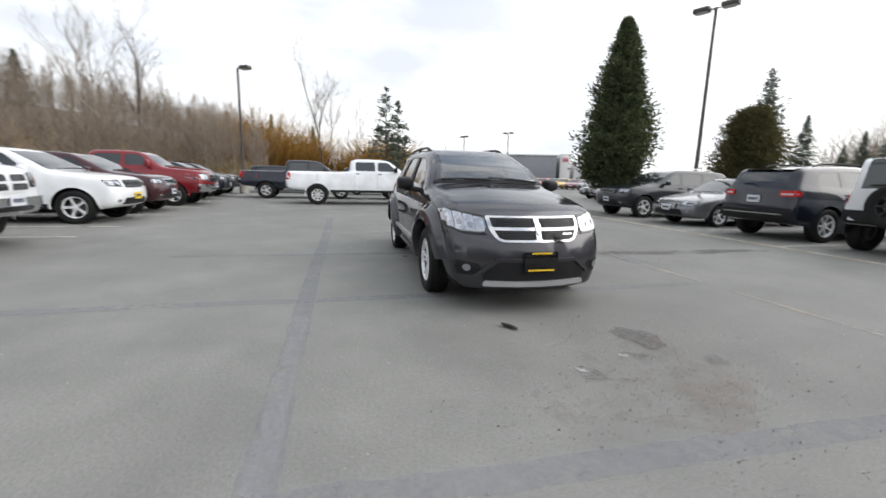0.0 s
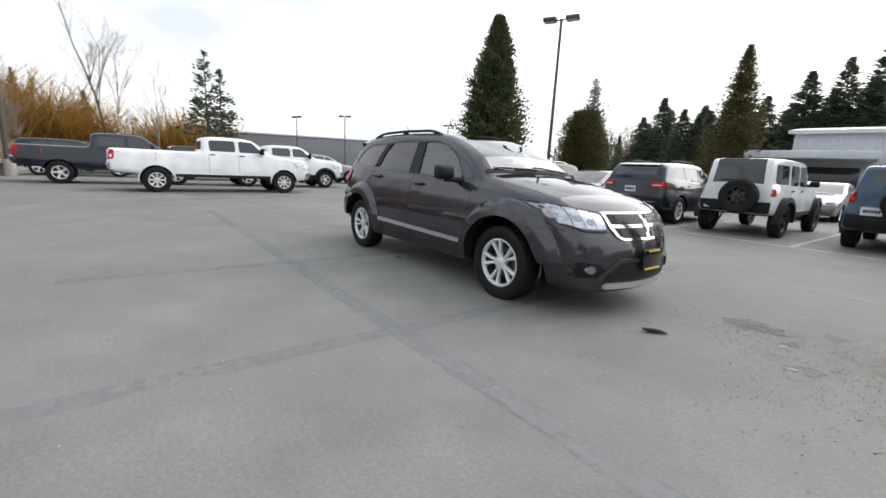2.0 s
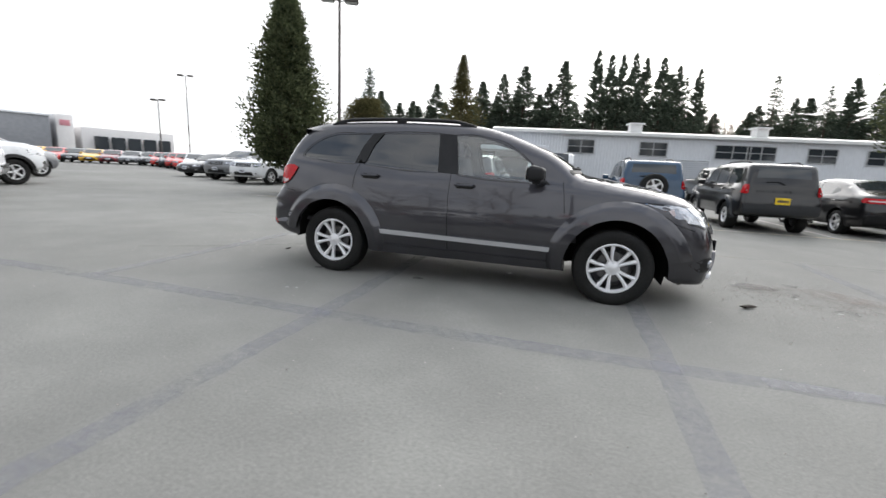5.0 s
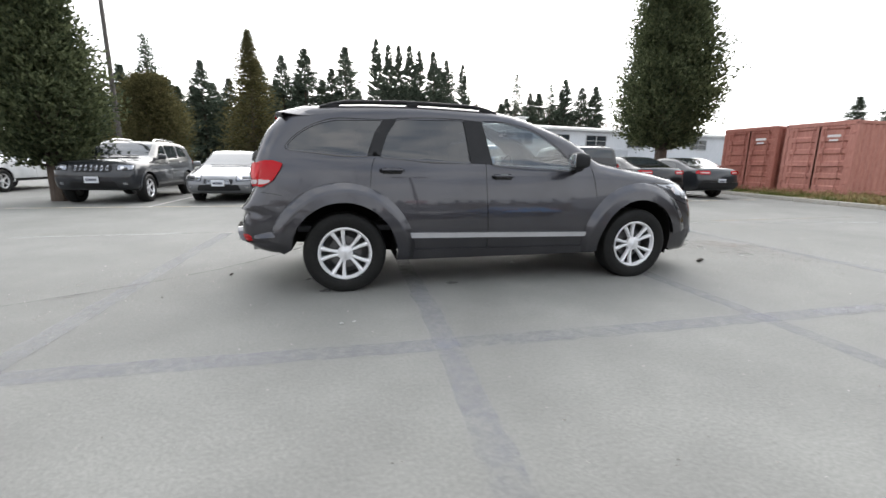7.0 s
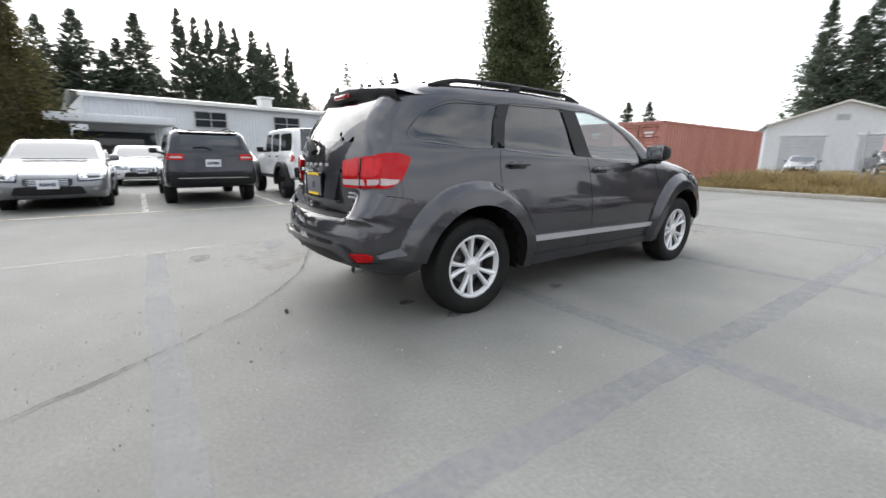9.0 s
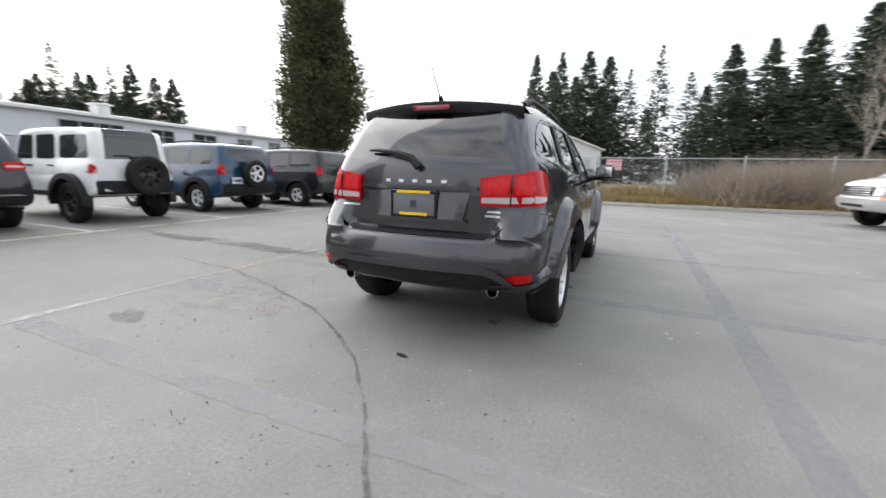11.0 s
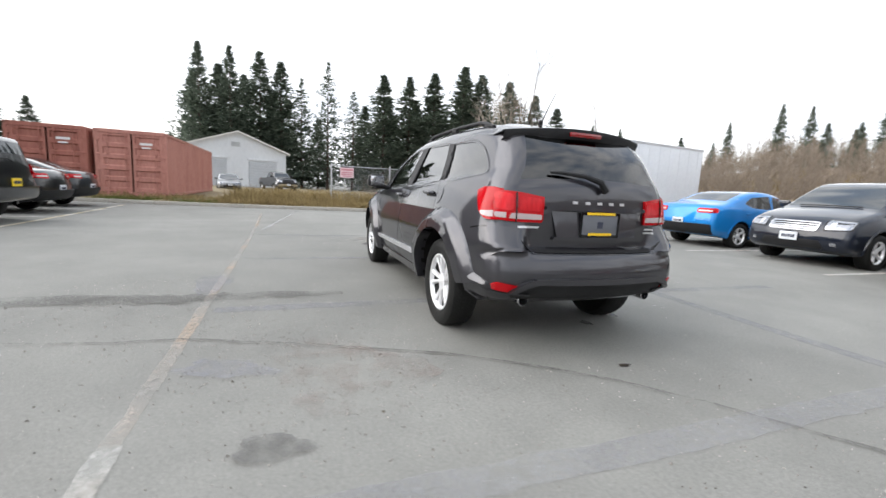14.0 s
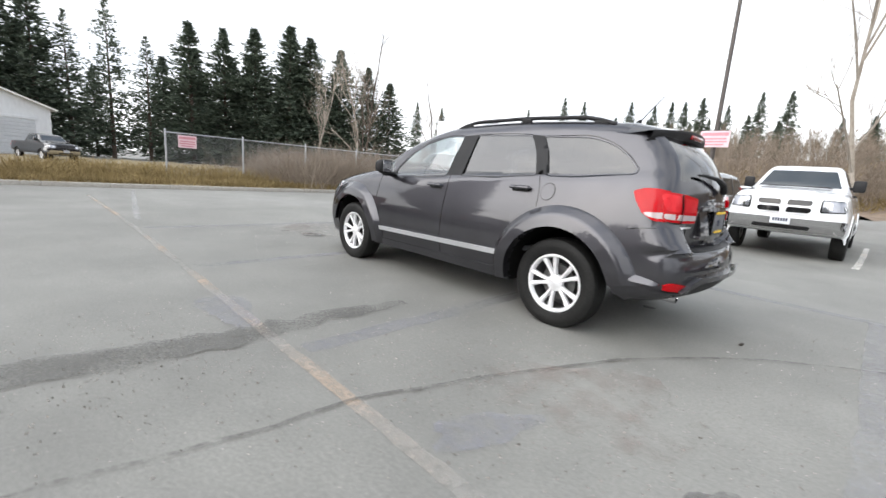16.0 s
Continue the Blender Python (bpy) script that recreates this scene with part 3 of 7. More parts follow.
# ---- the crossover in the middle of the lot ----
def hero_car():
    car = thing("crossover_car", "dark grey crossover with silver alloy wheels parked on open asphalt", "car")
    upper = [(1.945, .215), (2.03, .218), (2.095, .225), (2.12, .28), (2.135, .38), (2.145, .46), (2.13, .58), (2.095, .70), (2.03, .82), (1.95, .905), (1.83, .965), (1.6, 1.018), (1.37, 1.062), (1.1, 1.108),
             (.985, 1.135), (.915, 1.205), (.765, 1.325), (.45, 1.483), (.25, 1.553), (.08, 1.592), (-.2, 1.617), (-.6, 1.63), (-1.0, 1.63), (-1.35, 1.617), (-1.60, 1.592),
             (-1.74, 1.570), (-1.80, 1.556), (-1.83, 1.525), (-1.915, 1.425), (-1.99, 1.31), (-2.055, 1.17), (-2.09, 1.08), (-2.102, .95), (-2.094, .85), (-2.086, .77), (-2.09, .742), (-2.15, .732), (-2.182, .705), (-2.207, .64), (-2.220, .57), (-2.208, .47), (-2.14, .395), (-2.03, .35), (-1.93, .335)]
    HUB, ARCH = .345, .455
    lower = under_line((-1.915, .332), (1.925, .22), .265, (-1.44, 1.44), ARCH, HUB)
    closed = []
    for x, z in lower:
        for cx, sign in ((1.44, 1), (-1.44, -1)):
            dx, dz = (x - cx) * sign, z - HUB
            if 0 < dx < .47 and math.hypot(dx, dz) < .47:
                r = .422 + .033 * float(smooth(0, 50, math.degrees(math.atan2(dz, dx))))
                k = r / math.hypot(dx, dz)
                x, z = cx + sign * dx * k, HUB + dz * k
        if x > -1.44 or z > .325:
            closed.append((x, z))
    lower = closed
    # the bumper stands out from the tailgate at the rear corners
    def shoulder(x, y, z):
        return -.105 * np.clip((.895 - z) / .14, 0, 1) * (1 - smooth(.750, .700, z)) * smooth(.50, .60, np.abs(y)) * smooth(-1.96, -2.07, x)
    s = Shell(upper, lower, .892, (1.09, -.055), .40, .020, .10, (0.0, 2.05, .295, -.9, -2.15, .165), .055, (1.1, 2.2, .13, -1.2, -2.25, .115), tuck=.35, tuck_z=.55, step=.03, across=40, slope=.38, push=shoulder)
    belt = lambda x: 1.105 - .055 * x
    wf = [(-.11, belt(-.1)), (-.175, 1.495), (.06, 1.492), (.33, 1.425), (.54, 1.285), (.69, 1.145), (.70, belt(.7))]
    wr = [(-.27, belt(-.27)), (-.315, 1.505), (-.97, 1.495), (-1.06, 1.36), (-1.13, belt(-1.13))]
    wq = [(-1.20, belt(-1.2)), (-1.13, 1.36), (-1.05, 1.485), (-1.47, 1.472), (-1.63, 1.415), (-1.76, 1.32), (-1.86, belt(-1.83) + .006)]
    body = s.build(car, GREY, [("front_window", wf, CLEAR), ("rear_window", wr, TINT), ("quarter_window", wq, TINT)],
                   [("windscreen", .16, .955, 1.15, .95, SCREEN), ("tailgate_glass", -2.08, -1.85, 1.155, .945, REAR_TINT)])
    P = lambda *a, **k: s.panel(*a, **k)
    # black frames round the side glass
    for name, w in (("window_frame", wf), ("window_frame", wr), ("window_frame", wq)):
        ring = evenly(rounded(corners(w), 2, True), .03, True)
        c = ring.mean(0)
        for sign in (1, -1):
            outs = ring + (ring - c) / np.linalg.norm(ring - c, axis=1)[:, None] * .022
            a, b = s.side(outs, .003, sign), s.side(ring, -.004, sign)
            n = len(ring)
            fixed(name, list(a) + list(b), [(i, (i + 1) % n, n + (i + 1) % n, n + i) for i in range(n)], GLOSS_BLACK, car)
    # gloss-black pillars between the panes
    P("pillar_cover", [(-.085, belt(-.1) + .004), (-.155, 1.50), (-.335, 1.512), (-.295, belt(-.27) + .004)], BLACK_PLASTIC, car, off=.007, rounds=0, base=-.003)
    P("pillar_cover", [(-1.11, belt(-1.13) + .004), (-1.04, 1.36), (-.95, 1.502), (-1.07, 1.492), (-1.15, 1.36), (-1.22, belt(-1.2) + .004)], BLACK_PLASTIC, car, off=.007, rounds=0, base=-.003)
    # flares over the wheels
    def flare(cx):
        def bulge(v):
            r = np.hypot(v[:, 0] - cx, v[:, 1] - HUB)
            return .056 * np.clip((.612 - r) / .062, 0, 1) + .006 * np.clip((.55 - r) / .1, 0, 1) + .003
        return bulge
    for cx in (1.44, -1.44):
        ring = ring_poly(cx, HUB, .452, .612, 12 if cx > 0 else -7, 187 if cx > 0 else 168, 30)
        P("fender_flare", ring, GREY, car, off=.0, bulge=flare(cx), rounds=0, step=.018, base=-.03)
    # black liners inside the arches
    for cx in (1.44, -1.44):
        for sign in (1, -1):
            a_ = np.linspace(radians(-16), radians(190), 25) if cx > 0 else np.linspace(radians(-10), radians(176), 25)
            rim_ = [(cx + .452 * math.cos(t), HUB + .452 * math.sin(t)) for t in a_]
            y0, y1 = sign * .38, sign * (.80 if cx > 0 else .775)
            vs = [(x, y1, z) for x, z in rim_] + [(x, y0, z) for x, z in rim_] + [(cx, y0, HUB)]
            fixed("wheel_liner", vs, [(i, i + 1, 26 + i, 25 + i) for i in range(24)] + [(25 + i, 26 + i, 50) for i in range(24)], UNDER, car)
    # bright strip and sill
    P("side_moulding", [(.885, .445), (.885, .488), (-.885, .522), (-.885, .476)], SATIN_SILVER, car, off=.020, rounds=0, step=.05, label="bright silver side moulding")
    P("sill", [(.96, .275), (.985, .345), (-.965, .362), (-.95, .275)], GREY, car, off=.014, rounds=0, step=.05)

    def seam(line, wide=.007):
        line = np.array(line, float)
        d = np.gradient(line, axis=0)
        nn = np.c_[-d[:, 1], d[:, 0]] / np.linalg.norm(d, axis=1)[:, None] * wide / 2
        P("panel_gap", list(line + nn) + list((line - nn)[::-1]), GLOSS_BLACK, car, off=.0015, rounds=0, step=.05, base=-.003)
    seam([(-.20, 1.50), (-.165, 1.30), (-.155, 1.1), (-.16, .9), (-.15, .6), (-.14, .35)])
    seam([(-1.155, 1.17), (-1.19, 1.08), (-1.205, .98), (-1.205, .92)])
    seam([(.90, 1.10), (.93, 1.0), (.955, .85), (.965, .80)])
    seam([(1.83, .80), (1.95, .76), (2.03, .73)], .006)
    seam([(-1.90, .845), (-1.97, .86), (-2.06, .875)], .006)
    # handles
    for hx, hz in ((.0, 1.005), (-1.02, 1.05)):
        for sign in (1, -1):
            c = s.side([(hx, hz)], 0, sign)[0]
            bm = bmesh.new()
            box(bm, (.165, .012, .055), (c[0], c[1] + sign * .002, c[2]), .005)
            part("handle_cup", bm, GLOSS_BLACK, car)
            bm = bmesh.new()
            tube(bm, [(c[0] - .10, c[1] + sign * .004, c[2] + .008), (c[0] - .085, c[1] + sign * .03, c[2] + .01), (c[0], c[1] + sign * .042, c[2] + .01), (c[0] + .085, c[1] + sign * .03, c[2] + .01), (c[0] + .10, c[1] + sign * .004, c[2] + .008)],
                 [.011, .015, .016, .015, .011], 8)
            part("door_handle", bm, GREY, car)
    # filler flap on the left rear flank
    a = np.linspace(0, 2 * math.pi, 29)[:-1]
    ring_ = [(-1.275 + .058 * math.cos(t), 1.045 + .062 * math.sin(t)) for t in a]
    P("filler_gap", [(-1.275 + .064 * math.cos(t), 1.045 + .068 * math.sin(t)) for t in a], GLOSS_BLACK, car, off=.001, rounds=0, signs=(1,))
    P("filler_flap", ring_, GREY, car, off=.005, rounds=0, signs=(1,))
    # mirrors
    for sign in (1, -1):
        bm = bmesh.new()
        box(bm, (.15, .21, .15), (0, 0, 0), .045, seg=3)
        for v in bm.verts:
            if v.co.x > 0:
                v.co.y *= .82
                v.co.z *= .82
        mir = part("door_mirror", bm, BLACK_PLASTIC, car, m=pose(.69, sign * .985, 1.165, 0, 0, sign * 8))
        bm = bmesh.new()
        box(bm, (.006, .17, .115), (-.078, 0, 0), .002)
        part("mirror_glass", bm, CHROME, mir)
        bm = bmesh.new()
        tube(bm, [(.03, -sign * .20, -.085), (.01, -sign * .10, -.07), (0, 0, -.06)], [.035, .03, .04], 8)
        part("mirror_arm", bm, BLACK_PLASTIC, mir)
        P("mirror_sail", [(.70, belt(.7)), (.70, 1.135), (.80, 1.06)], BLACK_PLASTIC, car, off=.006, signs=(sign,), rounds=0)
    # roof rails
    for sign in (1, -1):
        bm = bmesh.new()
        xs = np.linspace(.02, -1.62, 15)
        pts = []
        for i, x in enumerate(xs):
            hit, *_ = s.tree.ray_cast(Vector((x, sign * .525, 3)), Vector((0, 0, -1)))
            lift = .036 * min(1, min(i, 14 - i) / 1.6)
            pts.append((x, sign * .525, hit.z + lift - .004))
        tube(bm, pts, .017, 8)
        rail = part("roof_rail", bm, BLACK_PLASTIC, car)
        for i in (1, 7, 13):
            bm = bmesh.new()
            x, y, z = pts[i]
            box(bm, (.11, .032, .05), (x, y, z - .02), .01)
            part("rail_foot", bm, BLACK_PLASTIC, rail)
    C = lambda *a, **k: s.cap(*a, **k)
    # front: lamps, grille, intake, plate
    for sign in (1, -1):
        lamp = [(sign * .485, .895), (sign * .60, .912), (sign * .72, .935), (sign * .82, .955), (sign * .81, .86), (sign * .78, .80), (sign * .70, .765), (sign * .53, .745), (sign * .475, .80)]
        head = C("headlight", lamp, CLEAR_LENS, car, "x", off=.010, step=.03, rounds=0)[0]
        for y0, y1, mat in ((.492, .570, BRIGHT_BOWL), (.577, .660, BRIGHT_BOWL), (.667, .738, BRIGHT_BOWL), (.745, .795, BRIGHT_BOWL)):
            zt, zb = .885 + (y0 - .49) * .22, .765 + max(0, y0 - .64) * .25
            C("reflector_bowl", [(sign * y0, zb), (sign * y1, zb + .008), (sign * y1, zt + .012), (sign * y0, zt)], mat, head, "x", off=.016, rounds=0, step=.03)
        for cy, cz, r in ((.612, .822, .027), (.70, .845, .025)):
            C("bulb_cap", [(sign * cy + r * math.cos(t), cz + r * math.sin(t)) for t in a], CLEAR_LENS, head, "x", off=.022, rounds=0, step=.03)
        C("lamp_bezel", [(sign * .47, .745), (sign * .52, .738), (sign * .70, .748), (sign * .80, .79), (sign * .80, .805), (sign * .70, .765), (sign * .52, .757)], GLOSS_BLACK, head, "x", off=.014, rounds=0, step=.04)
        C("lamp_eyelid", [(sign * .485, .905), (sign * .60, .922), (sign * .72, .945), (sign * .83, .965), (sign * .82, .945), (sign * .72, .922), (sign * .60, .898), (sign * .487, .880)], GLOSS_BLACK, head, "x", off=.014, rounds=0, step=.04)
        P("side_marker", [(1.79, .90), (1.86, .93), (1.93, .905), (1.95, .86), (1.90, .825), (1.84, .85)], CLEAR_LENS, car, off=.006, signs=(sign,), label="clear corner of the headlight")
        P("corner_reflector", [(1.80, .895), (1.83, .91), (1.86, .86), (1.85, .85)], PALE_LENS, car, off=.009, signs=(sign,), rounds=0)
        fog = [(sign * .66 + .034 * math.cos(t), .435 + .034 * math.sin(t)) for t in a]
        C("fog_recess", [(sign * .50, .37), (sign * .56, .48), (sign * .74, .50), (sign * .79, .44), (sign * .74, .36)], BLACK_PLASTIC, car, "x", off=.003)
        C("fog_lamp", fog, CLEAR_LENS, car, "x", off=.02, rounds=0)
    opening = [(-.475, .905), (.475, .905), (.455, .78), (.40, .70), (.34, .675), (-.34, .675), (-.40, .70), (-.455, .78)]
    C("grille_surround", opening, CHROME, car, "x", off=.016, label="chrome grille surround")
    for sign in (1, -1):
        up = [(sign * .028, .888), (sign * .435, .888), (sign * .425, .808), (sign * .028, .808)]
        dn = [(sign * .028, .778), (sign * .41, .778), (sign * .375, .716), (sign * .33, .698), (sign * .028, .698)]
        for q in (up, dn):
            g = C("grille_mesh", q, BLACK_PLASTIC, car, "x", off=.020, rounds=0, step=.04)[0]
            lo = min(z for _, z in q)
            hi = max(z for _, z in q)
            for k in range(1, 5):
                z = lo + (hi - lo) * k / 5
                ins = .03 if q is dn else .012
                C("grille_bar", [(sign * .04, z - .003), (sign * (.40 - ins), z - .003), (sign * (.40 - ins), z + .003), (sign * .04, z + .003)], GLOSS_BLACK, g, "x", off=.026, rounds=0, step=.06)
    C("emblem", [(-.03, .83), (-.022, .765), (0, .735), (.022, .765), (.03, .83), (.022, .85), (-.022, .85)], CHROME, car, "x", off=.03, step=.02)
    C("trim_badge", [(.25, .742), (.36, .742), (.36, .756), (.25, .756)], CHROME, car, "x", off=.028, rounds=0)
    C("lower_intake", [(-.40, .50), (.40, .50), (.50, .40), (.52, .32), (-.52, .32), (-.50, .40)], BLACK_PLASTIC, car, "x", off=.006)
    C("intake_brow", [(-.62, .36), (-.54, .42), (-.42, .525), (.42, .525), (.54, .42), (.62, .36), (.56, .36), (.50, .41), (.39, .495), (-.39, .495), (-.50, .41), (-.56, .36)], GREY, car, "x", off=.022, rounds=1)
    C("skid_strip", [(-.52, .262), (.52, .262), (.50, .315), (-.50, .315)], SATIN_SILVER, car, "x", off=.025, label="silver skid strip")
    bm = bmesh.new()
    box(bm, (.016, .33, .185), (2.462, 0.0, .505), .006)
    pl = part("front_plate", bm, GLOSS_BLACK, car, "black dealer plate in a yellow-lettered frame")
    for z, w in ((.583, .20), (.427, .26)):
        bm = bmesh.new()
        for k in range(-4, 5):
            box(bm, (.004, w / 10, .016), (2.472, k * w / 9, z), .001, seg=1)
        part("plate_print", bm, YELLOW, pl)
    # bonnet creases and wipers
    for sign in (1, -1):
        C("bonnet_gap", [(sign * .735, 1.10), (sign * .725, 1.5), (sign * .69, 1.80), (sign * .66, 1.93), (sign * .652, 1.93), (sign * .683, 1.80), (sign * .718, 1.5), (sign * .728, 1.10)], GLOSS_BLACK, car, "z", off=.0015, rounds=0, base=-.003)
    C("cowl", [(-.70, 1.02), (-.4, 1.10), (0, 1.12), (.4, 1.10), (.70, 1.02), (.70, .975), (.4, 1.055), (0, 1.08), (-.4, 1.055), (-.70, .975)], BLACK_PLASTIC, car, "z", off=.006, rounds=0)
    for y0, y1 in ((.60, -.05), (-.02, -.60)):
        bm = bmesh.new()
        pts = []
        for t in np.linspace(0, 1, 7):
            y = y0 + (y1 - y0) * t
            x = 1.00 + .10 * (1 - (y / .75) ** 2) - .03 * t
            hit, *_ = s.tree.ray_cast(Vector((x, y, 3)), Vector((0, 0, -1)))
            pts.append((x, y, hit.z + .02))
        tube(bm, pts, .009, 6)
        part("wiper", bm, BLACK_PLASTIC, car)
    # back: lamps, tailgate, bumper
    for sign in (1, -1):
        lampb = [(sign * .43, 1.085), (sign * .57, 1.108), (sign * .73, 1.122), (sign * .745, 1.02), (sign * .745, .925), (sign * .60, .915), (sign * .435, .915)]
        tail = C("tail_lamp", lampb, RED_LENS, car, "-x", off=.018, step=.03, label="red tail lamp with a clear strip", rounds=0)[0]
        C("clear_strip", [(sign * .445, .934), (sign * .60, .934), (sign * .745, .942), (sign * .745, .977), (sign * .60, .972), (sign * .445, .968)], PALE_LENS, tail, "-x", off=.023, rounds=0)
        for y0, y1 in ((.447, .600), (.634, .735)):
            zt = 1.076 + (y0 - .447) * .13
            C("inner_lens", [(sign * y0, .988), (sign * y1, .992), (sign * y1, zt + .010), (sign * (y0 + .012), zt), (sign * y0, zt - .02)], RED_INNER, tail, "-x", off=.0215, rounds=1, step=.03)
        C("lamp_split", [(sign * .612, .912), (sign * .62, .912), (sign * .622, 1.11), (sign * .612, 1.11)], GLOSS_BLACK, tail, "-x", off=.0245, rounds=0)
        P("tail_lamp_side", [(-2.062, 1.105), (-2.01, 1.120), (-1.95, 1.122), (-1.885, 1.098), (-1.918, 1.04), (-1.975, .965), (-2.05, .918), (-2.088, .912)], RED_LENS, car, rounds=0, off=.016, signs=(sign,), label="red lamp wrapping round the rear corner", step=.03)
        P("clear_strip", [(-2.092, .932), (-2.05, .934), (-2.01, .946), (-1.985, .968), (-2.092, .972)], PALE_LENS, car, off=.017, signs=(sign,), rounds=0, label="clear strip of the tail lamp")
        C("bumper_reflector", [(sign * .60, .455), (sign * .76, .465), (sign * .775, .51), (sign * .74, .525), (sign * .62, .505)], RED_LENS, car, "-x", off=.012, rounds=0)
        C("reflector_brow", [(sign * .525, .43), (sign * .80, .45), (sign * .80, .462), (sign * .76, .455), (sign * .525, .443)], GREY, car, "-x", off=.022, rounds=0)
        bm = bmesh.new()
        lathe(bm, [(.030, -.10), (.038, -.10), (.040, 0), (.034, .004), (.030, -.01), (.028, -.12)], 20)
        part("exhaust_tip", bm, CHROME, car, m=pose(-2.235, sign * .535, .385, 0, 0, 90))
        # flank crease of the bumper
        P("bumper_crease", [(-1.935, .562), (-2.09, .535), (-2.15, .515), (-2.15, .492), (-2.09, .497), (-1.935, .505)], GREY, car, off=.002, signs=(sign,), rounds=0, step=.015, bulge=lambda v: .034 * np.clip((.565 + (v[:, 0] + 1.935) * .17 - v[:, 1]) / .045, 0, 1))
    # roof spoiler: painted top, black lip and underside
    ys = np.linspace(-.60, .60, 19)
    rows_t, rows_b = [], []
    for y in ys:
        k = (y / .60) ** 2
        fr, *_ = s.tree.ray_cast(Vector((-1.66, y, 3)), Vector((0, 0, -1)))
        mi, *_ = s.tree.ray_cast(Vector((-1.76, y, 3)), Vector((0, 0, -1)))
        tip = (-2.045 + .120 * k, y, 1.576 - .036 * k)
        rows_t.append([(fr.x, y, fr.z + .002), (mi.x, y, mi.z + .010), tip])
        foot, *_ = s.tree.ray_cast(Vector((-6, y, 1.500 - .035 * k)), Vector((1, 0, 0)))
        rows_b.append([tip, (tip[0] - .004, y, tip[2] - .020), (tip[0] + .014, y, tip[2] - .058), (foot.x + .01, y, foot.z)])
    def loft(name, rows, material):
        n, w = len(rows), len(rows[0])
        return fixed(name, [q for r in rows for q in r], [(i * w + c, i * w + c + 1, (i + 1) * w + c + 1, (i + 1) * w + c) for i in range(n - 1) for c in range(w - 1)], material, car)
    sp = loft("spoiler", rows_t, GREY)
    lip = loft("spoiler_lip", rows_b, BLACK_PLASTIC)
    bm = bmesh.new()
    box(bm, (.02, .27, .034), (-2.041, 0, 1.536), .006)
    part("high_brake_lamp", bm, RED_DARK, lip)
    C("tailgate_gap", [(-.60, .80), (-.52, .71), (.52, .71), (.60, .80), (.59, .80), (.515, .72), (-.515, .72), (-.59, .80)], GLOSS_BLACK, car, "-x", off=.002, rounds=0)
    C("tailgate_recess", [(-.37, 1.0), (.37, 1.0), (.33, .815), (-.33, .815)], GREY, car, "-x", off=.001, rounds=0, bulge=lambda y, z: .035 * (1.0 - z) / .185)
    C("tailgate_brow", [(-.42, 1.03), (.42, 1.03), (.42, 1.005), (-.42, 1.005)], GREY, car, "-x", off=.03, rounds=0)
    C("recess_ledge", [(-.35, .824), (.35, .824), (.36, .80), (-.36, .80)], GREY, car, "-x", off=.036, rounds=0)
    for k in range(5):
        y = .20 - .10 * k
        C("badge_bar", [(y - .018, 1.047), (y + .018, 1.047), (y + .018, 1.066), (y - .018, 1.066)], SATIN_SILVER, car, "-x", off=.008, rounds=0, step=.03)
    C("model_badge", [(.60, .876), (.45, .876), (.45, .889), (.60, .889)], SATIN_SILVER, car, "-x", off=.008, rounds=0)
    for z, w in ((.875, .09), (.848, .10)):
        C("trim_badge", [(-.56, z), (-.56 + w, z), (-.56 + w, z + .012), (-.56, z + .012)], SATIN_SILVER, car, "-x", off=.008, rounds=0)
    hit, *_ = s.tree.ray_cast(Vector((-6, 0, .91)), Vector((1, 0, 0)))
    bm = bmesh.new()
    box(bm, (.012, .30, .16), (hit.x - .02, 0, .912), .004)
    pb = part("rear_plate", bm, PLATE_GREY, car, "grey dealer card in a yellow-lettered frame")
    bm = bmesh.new()
    for y, z, w, h in ((0, .988, .33, .022), (0, .835, .33, .022), (.157, .912, .018, .16), (-.157, .912, .018, .16)):
        box(bm, (.016, w, h), (hit.x - .022, y, z), .003, seg=1)
    part("plate_frame", bm, GLOSS_BLACK, pb)
    for z, w in ((.988, .24), (.848, .20)):
        bm = bmesh.new()
        for k in range(-4, 5):
            box(bm, (.004, w / 10, .018), (hit.x - .032, k * w / 9, z), .001, seg=1)
        part("plate_print", bm, YELLOW, pb)
    bm = bmesh.new()
    box(bm, (.004, .045, .045), (hit.x - .028, 0, .912), .001, seg=1)
    part("plate_mark", bm, INK, pb)
    # rear wiper
    def on_back(y, z, o):
        h, *_ = s.tree.ray_cast(Vector((-6, y, z)), Vector((1, 0, 0)))
        return (h.x - o, y, z)
    bm = bmesh.new()
    tube(bm, [on_back(-.03, 1.14, .03), on_back(.02, 1.20, .05), on_back(.14, 1.235, .05), on_back(.30, 1.25, .035), on_back(.38, 1.25, .03)], [.026, .022, .016, .012, .008], 8)
    part("rear_wiper", bm, BLACK_PLASTIC, car)
    C("bumper_step", [(-.50, .738), (.50, .738), (.49, .722), (-.49, .722)], BLACK_PLASTIC, car, "-x", off=.012, rounds=0)
    C("bumper_lower", [(-.60, .50), (-.52, .535), (.52, .535), (.60, .50), (.66, .43), (.62, .40), (-.62, .40), (-.66, .43)], BLACK_PLASTIC, car, "-x", off=.006)
    C("bumper_lip", [(-.68, .46), (-.60, .525), (-.52, .555), (.52, .555), (.60, .525), (.68, .46), (.64, .445), (.575, .493), (.50, .518), (-.50, .518), (-.575, .493), (-.64, .445)], GREY, car, "-x", off=.042, rounds=0)
    # antenna
    bm = bmesh.new()
    tube(bm, [(-1.62, .12, 1.655), (-1.64, .12, 1.68)], [.022, .014], 8)
    tube(bm, [(-1.635, .12, 1.67), (-1.80, .12, 1.86)], [.005, .003], 6)
